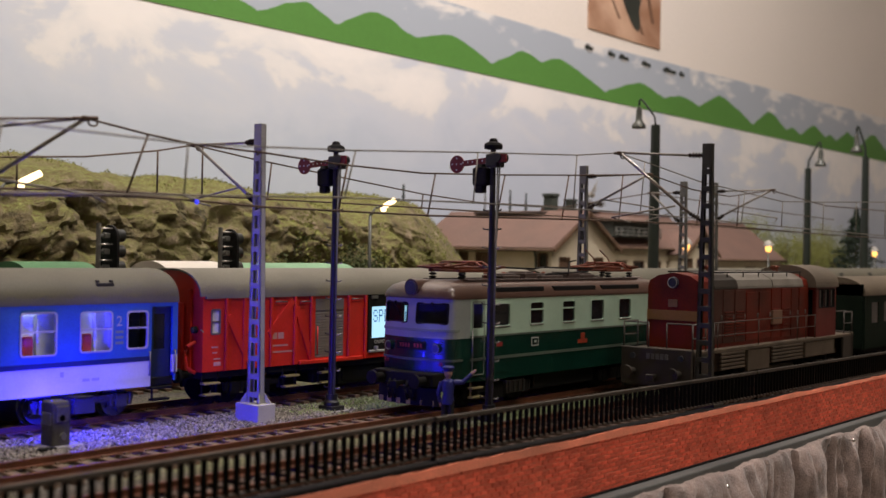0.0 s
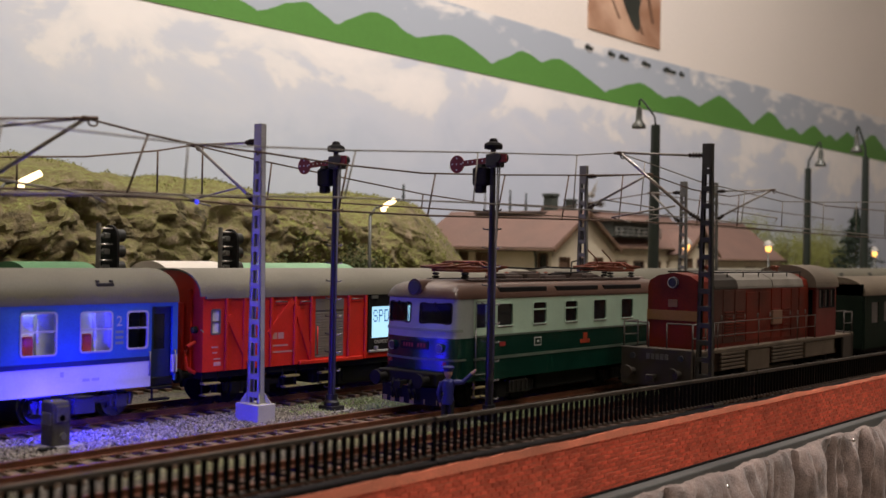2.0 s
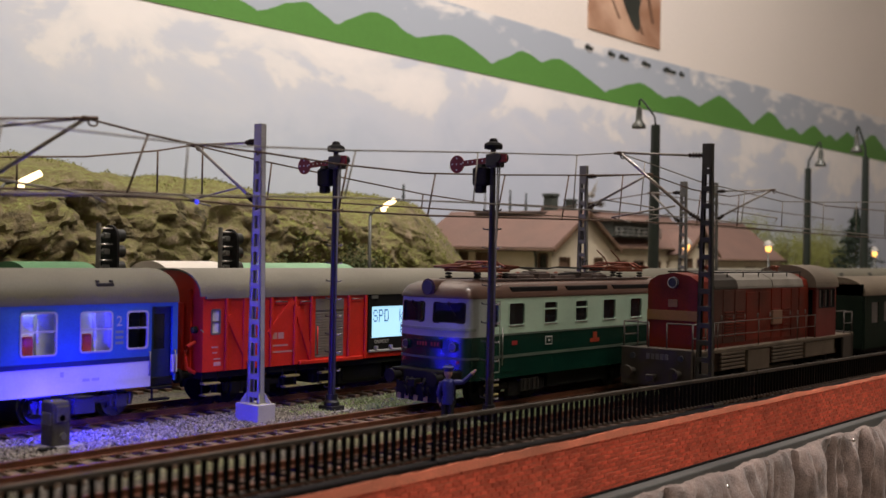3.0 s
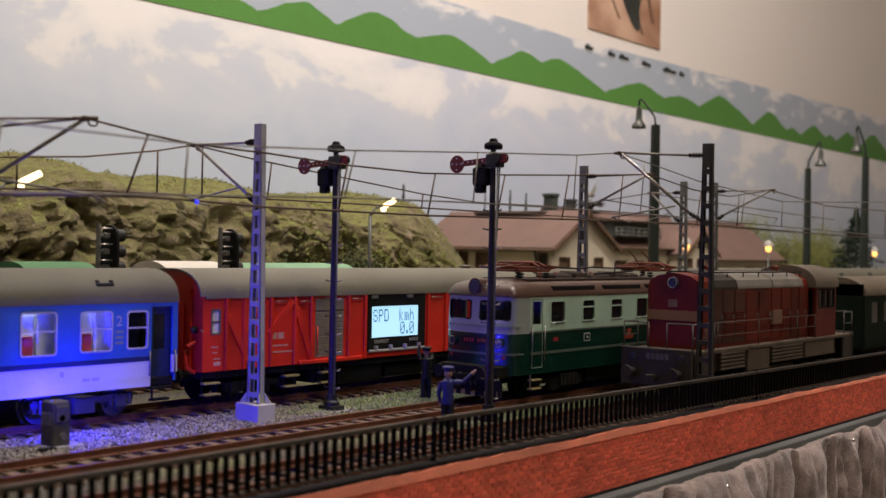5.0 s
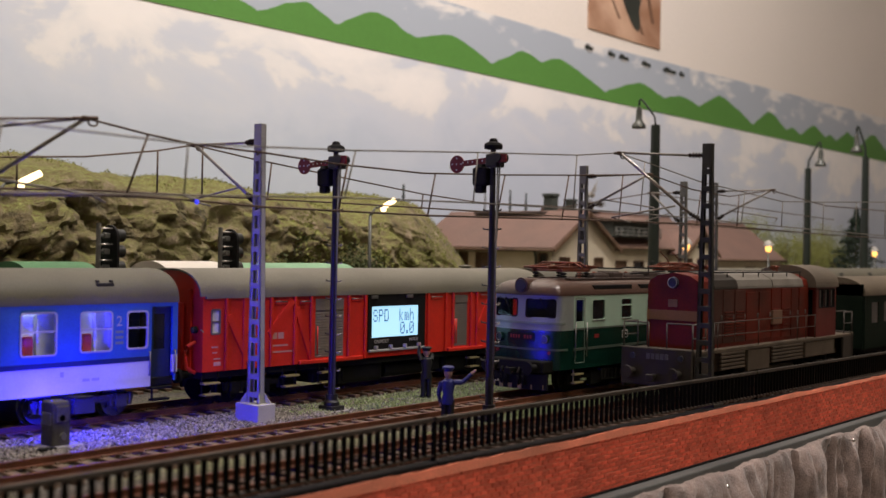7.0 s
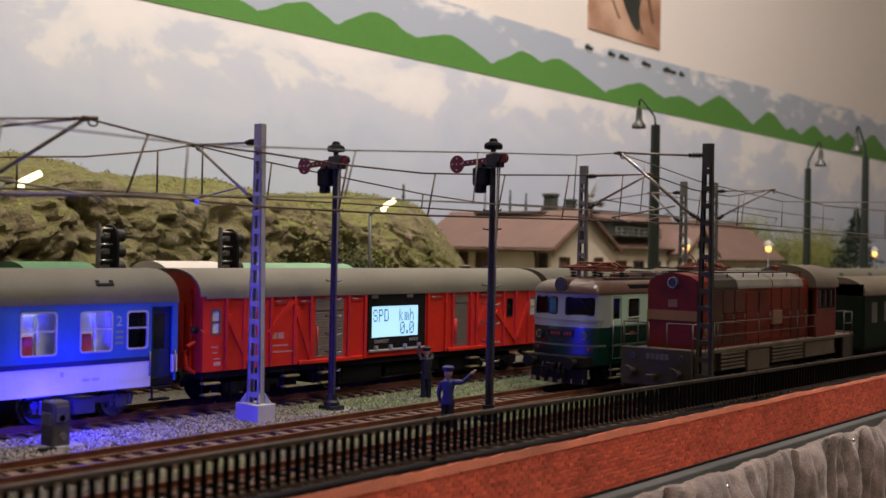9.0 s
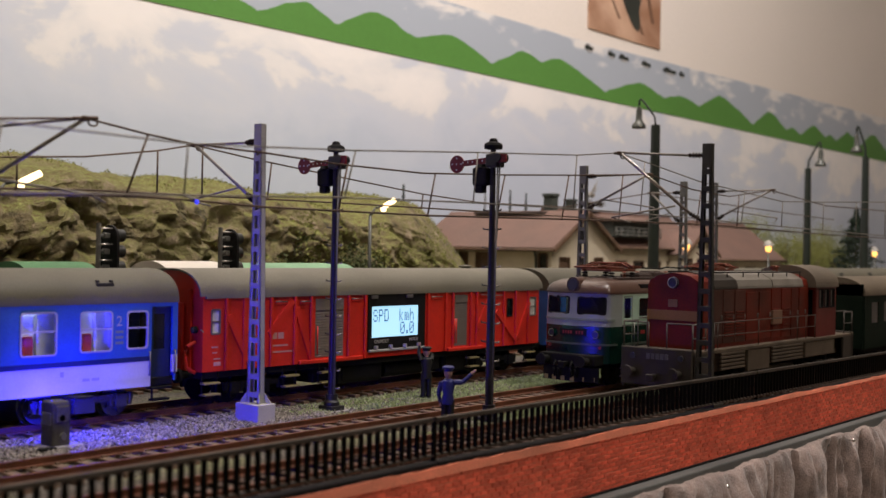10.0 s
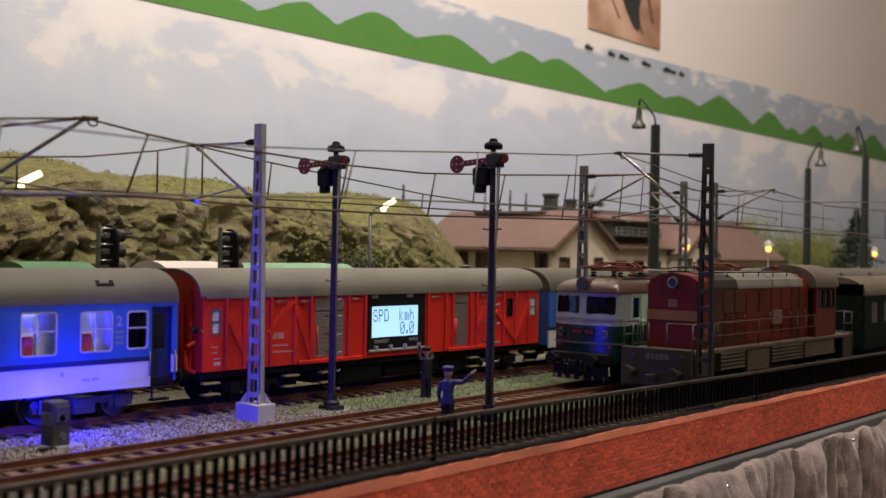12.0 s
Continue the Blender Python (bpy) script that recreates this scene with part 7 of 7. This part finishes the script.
def figure(x, y, rz, coat, pose_kind, label):
    """A small painted railwayman figure in one mesh."""
    bm = bmesh.new()
    for s in (-1, 1):
        add_rod(bm, (0, s * 1.3, 0.5), (0, s * 1.1, 9.4), 1.0, 1.35, 10, 1)
        add_rbox(bm, -0.9, 1.7, s * 1.3 - 0.8, s * 1.3 + 0.8, 0, 1.1, 0.4, 1)
    add_lathe(bm, (0, 0, 8.0), [(2.1, 0), (2.3, 1.0), (1.75, 3.4), (2.35, 6.6), (2.1, 8.0), (1.0, 8.8)], 14, 0)
    add_rod(bm, (0, 0, 16.4), (0, 0, 17.6), 0.8, 0.8, 8, 2)
    add_lathe(bm, (0, 0, 17.2), [(0.8, 0), (1.4, 0.8), (1.5, 1.8), (1.2, 2.8)], 12, 2)
    add_lathe(bm, (0, 0, 19.2), [(1.5, 0), (1.55, 0.6), (2.1, 1.0), (2.1, 1.5), (1.4, 1.9)], 14, 0)
    add_rbox(bm, 1.0, 2.3, -1.1, 1.1, 19.1, 19.4, 0.1, 1)
    if pose_kind == "point":
        add_rod(bm, (0, -2.2, 15.6), (1.0, -4.9, 15.6), 1.0, 0.85, 10); add_rod(bm, (1.0, -4.9, 15.6), (1.6, -8.0, 18.6), 0.85, 0.65, 10); add_rod(bm, (1.6, -8.0, 18.6), (1.7, -9.2, 19.9), 0.7, 0.45, 8, 2)
        add_rod(bm, (0, 2.3, 15.4), (-0.4, 3.3, 11.6), 1.0, 0.85, 10); add_rod(bm, (-0.4, 3.3, 11.6), (0.6, 2.9, 8.4), 0.8, 0.6, 10); add_rod(bm, (0.6, 2.9, 8.4), (0.7, 2.9, 7.0), 0.6, 0.4, 8, 2)
    else:
        add_rod(bm, (0, 2.3, 15.6), (1.6, 2.8, 18.4), 1.0, 0.8, 10); add_rod(bm, (1.6, 2.8, 18.4), (1.9, 2.4, 21.4), 0.8, 0.5, 10); add_rod(bm, (1.9, 2.4, 21.4), (1.9, 2.4, 22.6), 0.7, 0.5, 8, 2)
        add_rod(bm, (0, -2.3, 15.4), (1.8, -3.6, 17.2), 1.0, 0.8, 10); add_rod(bm, (1.8, -3.6, 17.2), (2.0, -1.4, 19.2), 0.8, 0.5, 10)
    solid("railwayman_figure", bm, [coat, COATDARK, SKINPAINT], label, "figurine", "railway figures", "", x, y, GZ, rz)


figure(300.5, 244, 20, COATBLUE, "point", "blue painted railwayman figurine pointing beside the track")
figure(354.5, 299.5, 70, COATDARK, "raise", "dark painted figurine with raised arms on the turf")


# ---- fence, brick wall, ledge and cloth at the layout's edge ----
def fence():
    bm = bmesh.new(); add_rbox(bm, -0.45, 0.45, -0.55, 0.55, 4.4, 13.7, 0.1)
    picket = mesh_of("picket", bm, FENCE)
    sag = (0.0, 0.0, -1.9, -3.2, -3.8, -4.2)  # the line of panels dips along the edge
    for k in range(5):
        x0 = 26 + k * 197
        t = thing("fence_panel", "dark plastic railing with thin upright pickets", "fence", "fence panels", x0, 186, 0)
        t.matrix_basis = pose(x0 * MM, 0.186, sag[k] * MM, 0, math.degrees(math.atan2(sag[k] - sag[k + 1], 197)), 0)
        for nm, z0, z1, w in (("top_rail", 13.1, 14.3, 0.6), ("bottom_rail", 4.1, 4.9, 0.5)):
            bm = bmesh.new(); add_rbox(bm, 0, 196.6, -w, w, z0, z1, 0.2)
            part(nm, bm, FENCEGREY, t)
        bm = bmesh.new(); add_rbox(bm, 0, 196.8, -2.4, 1.2, GZ - 2, 3.2, 0.3)
        part("base_beam", bm, BLACK, t)
        for px in (0.6,):
            bm = bmesh.new(); add_rbox(bm, px - 0.55, px + 0.55, -0.6, 0.6, 3, 14.4, 0.2)
            part("post", bm, FENCE, t)
        for i in range(66):
            o = new("picket", picket); o.parent = t
            o.matrix_basis = pose((3.4 + i * 2.93) * MM, 0, 0, 0, random.uniform(-0.8, 0.8), 0)


fence()


def brick_mat():
    m = mat("printed_red_brick", (0.95, 0.20, 0.115), 0.72, var=0.1, scale=250, fine=1500, bump=0.25, dirt=(0.80, 0.12, 0.065), dirt_amount=0.7)
    nt = m.node_tree
    b = nt.nodes["Principled BSDF"]
    old = b.inputs["Base Color"].links[0].from_socket
    oi, hs = nt.nodes.new("ShaderNodeObjectInfo"), nt.nodes.new("ShaderNodeHueSaturation")
    ge, mr = nt.nodes.new("ShaderNodeNewGeometry"), nt.nodes.new("ShaderNodeMapRange")
    ad = nt.nodes.new("ShaderNodeMath"); ad.operation = "ADD"
    fr = nt.nodes.new("ShaderNodeMath"); fr.operation = "FRACT"
    nt.links.new(oi.outputs["Random"], ad.inputs[0]); nt.links.new(ge.outputs["Random Per Island"], ad.inputs[1]); nt.links.new(ad.outputs[0], fr.inputs[0])
    mr.inputs[3].default_value, mr.inputs[4].default_value = 0.72, 1.12
    tc, mp, st, sr, mu = (nt.nodes.new(k) for k in ("ShaderNodeTexCoord", "ShaderNodeMapping", "ShaderNodeTexNoise", "ShaderNodeMapRange", "ShaderNodeMath"))
    mp.inputs["Scale"].default_value = (1, 1, 0.25)
    st.inputs["Scale"].default_value = 34
    sr.inputs[1].default_value, sr.inputs[2].default_value, sr.inputs[3].default_value, sr.inputs[4].default_value = 0.34, 0.54, 0.82, 1.06
    mu.operation = "MULTIPLY"
    nt.links.new(ge.outputs["Position"], mp.inputs["Vector"]); nt.links.new(mp.outputs["Vector"], st.inputs["Vector"]); nt.links.new(st.outputs["Fac"], sr.inputs[0])
    nt.links.new(fr.outputs[0], mr.inputs[0]); nt.links.new(mr.outputs[0], mu.inputs[0]); nt.links.new(sr.outputs[0], mu.inputs[1]); nt.links.new(mu.outputs[0], hs.inputs["Value"]); nt.links.new(old, hs.inputs["Color"]); nt.links.new(hs.outputs[0], b.inputs["Base Color"])
    return m


def brick_wall():
    mortar = mat("pinkish_mortar", (0.88, 0.26, 0.15), 0.8, var=0.16, scale=160, dirt=(0.30, 0.14, 0.09), dirt_amount=0.6)
    red = brick_mat()
    w = thing("wall_parapet", "low red brick parapet along the layout edge", "", "", 0, 180, 0, kind="structure")
    bm = bmesh.new()
    rng = random.Random(8)
    add_box(bm, 60, 1100, 0.65, 2.8, -15.6, 1.0)
    x = 60.0
    tops = []
    while x < 1100:  # torn card edge
        tops.append((x, 2.1 - 0.0035 * (x - 220) + 0.8 * noise.noise(Vector((x / 27, 0, 0))) + 0.3 * noise.noise(Vector((x / 7, 4, 0))) + 0.15 * noise.noise(Vector((x / 2.2, 8, 0)))))
        x += 1.3
    for (a, p), (b, q) in zip(tops, tops[1:]):
        v = [bm.verts.new(c) for c in ((a, 0.25, 0.4), (b, 0.25, 0.4), (b, 0.7, q + 0.6), (a, 0.7, p + 0.6), (a, 2.8, 0.4), (b, 2.8, 0.4), (b, 2.2, q + 0.3), (a, 2.2, p + 0.3))]
        for f in ((0, 1, 2, 3), (3, 2, 6, 7), (5, 4, 7, 6)):
            bm.faces.new([v[i] for i in f])
    part("mortar", bm, mortar, w)
    bw, bh, j = 3.1, 1.12, 0.26
    bm = bmesh.new(); add_rbox(bm, 0, bw, 0.42, 1.0, 0, bh, 0.1)
    me = mesh_of("brick", bm, red)
    rest, n = bmesh.new(), 0
    for r in range(12):
        z = -15.4 + r * (bh + j)
        x = 62 + (bw + j) / 2 * (r % 2)
        while x < 1090:
            dz, dy = rng.uniform(-0.08, 0.08), rng.uniform(-0.08, 0.12)
            if 270 < x < 346 and n < 300:
                o = new("brick", me); o.parent = w
                o.matrix_basis = pose(x * MM, dy * MM, (z + dz) * MM, 0, rng.uniform(-1.0, 1.0), 0)
                n += 1
            else:
                add_box(rest, x, x + bw, 0.42 + dy, 1.0, z + dz, z + dz + bh)
            x += bw + j
    o = part("far_bricks", rest, red, w)
    tagged(o, kind="stuff")


def edge_and_cloth():
    bm = bmesh.new(); add_rbox(bm, 40, 1200, 175.2, 183.4, -22, -15.6, 0.6)
    solid("trim_ledge", bm, CONCRETE2, "grey painted ledge under the brick parapet", kind="structure")
    # solid black strip in place of the shade line under the bricks
    bm = bmesh.new(); add_box(bm, 60, 1100, 179.2, 180.0, -15.6, -14.9)
    solid("trim_painted_shadow", bm, BLACK, "black strip drawn as shade at the foot of the parapet", kind="structure")
    bm = bmesh.new()
    nx, nz = 900, 44
    g = []
    for i in range(nx):
        x = 60 + i * 1.0
        u = x / 11.0
        fold = 2 * abs(math.sin(u * 0.42 + 2.4 * noise.noise(Vector((x / 40, 0, 0))))) ** 0.55 - 1 + 0.5 * noise.noise(Vector((x / 7, 1, 0)))
        top = -16.6 - 1.7 * abs(noise.noise(Vector((x / 30, 5, 0)))) * 2 - 0.5 * fold + 0.5 * noise.noise(Vector((x / 4, 9, 0)))
        col = []
        for j in range(nz):
            s = j / (nz - 1)
            z = top - 120 * s ** 1.3
            k = min(1.0, s * 7)
            y = 174.2 - 1.2 * min(1, s * 25) - 5.6 * k * fold - 2.6 * k * noise.noise(Vector((x / 15, s * 3, 2))) - 2.2 * k * (2 * abs(noise.noise(Vector((x / 8, s * 2.2, 4)))) ** 0.6 - 0.8) - 0.8 * noise.noise(Vector((x / 4, z / 9, 4))) + 0.5 * noise.noise(Vector((x / 1.8, z / 3, 7)))
            if j == 0:
                y += 2.4
            col.append(bm.verts.new((x, y, z)))
        g.append(col)
    for i in range(nx - 1):
        for j in range(nz - 1):
            bm.faces.new((g[i][j], g[i][j + 1], g[i + 1][j + 1], g[i + 1][j])).smooth = True
    solid("table_skirt", bm, CLOTH, "crumpled grey-pink velvet skirt pinned to the ledge", "cloth")
    for x, z in ((362, -21.5), (484, -20.0)):
        bm = bmesh.new(); add_rod(bm, (0, 0, 0), (0.4, -5.4, -0.4), 0.35, 0.3, 8); add_lathe(bm, (0.4, -5.4, -1.1), [(0.3, 0), (0.8, 0.4), (0.8, 1.0), (0.3, 1.4)], 10)
        solid("pin", bm, BRIGHT, "bright metal pin holding the skirt", "pin", "pins in the skirt", "", x, 175.5, z)


CONCRETE2 = mat("grey_painted_ledge", (0.14, 0.15, 0.145), 0.7, var=0.12, scale=60)
CLOTH = mat("grey_pink_velvet", (0.46, 0.355, 0.32), 0.85, var=0.26, scale=520, fine=1500, bump=1.0)
CLOTH.node_tree.nodes["Principled BSDF"].inputs["Sheen Weight"].default_value = 0.5


def poster():
    t = thing("wall_poster", "brown photographic poster with dark patch on the wall", "poster", "", 1135, WALL_Y, 324)
    bm = bmesh.new(); add_box(bm, 0, 174, -1.6, -0.6, 0, 150)
    part("sheet", bm, POSTER, t)
    bm = bmesh.new()
    pts = [(80, 44), (88, 34), (98, 24), (108, 16), (117, 14), (121, 24), (118, 40), (124, 62), (118, 84), (122, 104), (104, 120), (100, 150), (66, 150), (78, 118), (72, 96), (86, 76), (78, 60)]
    a, b = [bm.verts.new((x, -2.1, z)) for x, z in pts], [bm.verts.new((x, -1.6, z)) for x, z in pts]
    bm.faces.new(a); bm.faces.new(b[::-1])
    for i in range(len(pts)):
        bm.faces.new((a[i], a[(i + 1) % len(pts)], b[(i + 1) % len(pts)], b[i]))
    part("dark_shape", bm, POSTERDARK, t, "blackish-green printed patch")
    for x0, z0, x1, z1, w in ((126, 12, 84, 62, 5), (96, 26, 44, 84, 3.5), (70, 22, 22, 70, 3), (150, 30, 132, 80, 7)):
        bm = bmesh.new()
        a, b = ([bm.verts.new((x, y, z)) for x, z in ((x0, z0), (x0 + w, z0 + 1), ((x0 + x1) / 2 + w * 0.6, (z0 + z1) / 2 + 5), (x1 + w * 0.8, z1), (x1, z1), ((x0 + x1) / 2 - w * 0.4, (z0 + z1) / 2 + 4))] for y in (-1.95, -1.6))
        bm.faces.new(a); bm.faces.new(b[::-1])
        for i in range(6):
            bm.faces.new((a[i], a[(i + 1) % 6], b[(i + 1) % 6], b[i]))
        part("print_streak", bm, POSTERBROWN, t, "dark brown printed streak")
    for i, (x, w) in enumerate(((1128, 18), (1180, 16), (1206, 22), (1262, 22), (1318, 34), (1362, 14))):
        bm = bmesh.new(); add_box(bm, 0, w, -0.4, 0.2, -3, 1.6); add_box(bm, w * 0.15, w * 0.5, -0.5, 0.1, 1.4, 3.4); add_box(bm, w * 0.3, w * 0.8, -0.5, 0.1, -5.0, -3.1, 1)
        solid("strip_sticker", bm, [POSTERDARK, LILAC], "small dark printed sticker on the sky strip", "sticker", "stickers on the strip", "", x, WALL_Y - 1.8, 301 - i * 0.2)


POSTER = cloud_mat("brown_photo_print", (0.30, 0.15, 0.085), (0.66, 0.44, 0.31), 14, 0.6, 0.35, 0.65)
POSTERBROWN = mat("brown_streak_print", (0.17, 0.085, 0.05), 0.6, var=0.2, scale=60, bump=0)
POSTERDARK = mat("blackish_print", (0.03, 0.035, 0.028), 0.6, var=0.2, scale=60, bump=0)
poster()


# ---- loose ballast and turf ----
def scatter():
    rng = random.Random(2)
    stone = leaf_mat("grey_ballast_stones", (0.08, 0.07, 0.06), (0.46, 0.42, 0.37))
    verts, faces = [], []
    octa = ((1, 0, 0), (-1, 0, 0), (0, 1, 0), (0, -1, 0), (0, 0, 1), (0, 0, -1))
    tri = ((0, 2, 4), (2, 1, 4), (1, 3, 4), (3, 0, 4), (2, 0, 5), (1, 2, 5), (3, 1, 5), (0, 3, 5))

    def one(x, y, r):
        n = len(verts)
        q = Euler((rng.uniform(0, 6), rng.uniform(0, 6), rng.uniform(0, 6))).to_matrix()
        z = GZ + rng.uniform(-0.4, 0.3)
        for p in octa:
            v = q @ (Vector(p) * r * rng.uniform(0.7, 1.25))
            verts.append(((x + v.x) * MM, (y + v.y) * MM, (z + v.z) * MM))
        faces.extend([tuple(n + i for i in f) for f in tri])
    for i in range(14000):
        x = rng.uniform(120, 420) if rng.random() < 0.2 else rng.uniform(120, 295)
        one(x, rng.uniform(281, 321), rng.uniform(0.28, 0.66))
    for i in range(4500):
        one(rng.uniform(100, 520), (266 if i % 5 else 217) + rng.uniform(-16, 16), rng.uniform(0.3, 0.55))
    me = bpy.data.meshes.new("ballast_stones"); me.from_pydata(verts, [], faces); me.materials.append(stone)
    tagged(new("ballast_stones", me), "loose grey ballast stones on the ground", "gravel", kind="stuff")
    tv, tf = [], []
    for i in range(40000):
        x = 285 + 330 * rng.random() ** 1.1
        y = rng.choice((rng.uniform(284, 319), rng.uniform(290, 316), rng.uniform(234, 250)))
        if noise.noise(Vector((x / 12, y / 12, 1))) + (x - 320) / 160 < rng.uniform(-0.5, 0.2):
            continue
        a, h = rng.uniform(0, 6.28), rng.uniform(0.2, 0.75)
        n, w = len(tv), 0.42
        lx, ly = rng.uniform(-0.6, 0.6), rng.uniform(-0.6, 0.6)
        z = GZ - 0.4
        tv.extend([((x + w * math.cos(a)) * MM, (y + w * math.sin(a)) * MM, z * MM), ((x - w * math.cos(a)) * MM, (y - w * math.sin(a)) * MM, z * MM), ((x + lx) * MM, (y + ly) * MM, (z + 0.4 + h) * MM)])
        tf.append((n, n + 1, n + 2))
    me = bpy.data.meshes.new("turf"); me.from_pydata(tv, [], tf); me.materials.append(leaf_mat("grey_green_turf", (0.26, 0.34, 0.15), (0.56, 0.66, 0.36)))
    tagged(new("turf", me), "short grey-green turf between the tracks", "grass", kind="stuff")


scatter()
edge_and_cloth()
brick_wall()


# ---- what moves ----
def loco_travel(t):
    """How far the locomotive has rolled, in millimetres."""
    keys = ((0, 0), (1.5, 0), (2, 1.9), (2.5, 5.0), (3, 9.5), (3.5, 15.4), (4, 22.3), (4.5, 29.8), (5, 37.4), (5.5, 44.8), (6, 52.2), (6.5, 60.0), (7, 68.0), (7.5, 75.9),
            (8, 83.5), (8.5, 90.8), (9, 97.2), (9.5, 102.4), (10, 106.5), (10.5, 109.6), (11, 111.9), (11.5, 113.3), (12, 114.0))
    for (a, p), (b, q) in zip(keys, keys[1:]):
        if t <= b:
            return p + (q - p) * (t - a) / (b - a)
    return keys[-1][1]


def motions():
    times = [i * 0.25 for i in range(49)]
    walk(LOCO, [(t, pose((388 + loco_travel(t)) * MM, 0.267, 0)) for t in times])
    for w in LOCO_WHEELS:
        p = w.matrix_basis.translation.copy()
        flip = 0 if p.y < 0 else 180
        sign = 1 if p.y < 0 else -1
        walk(w, [(t, pose(p.x, p.y, p.z, 0, 0, flip) @ pose(0, 0, 0, 0, sign * math.degrees(loco_travel(t) / 6.2), 0)) for t in times])


motions()
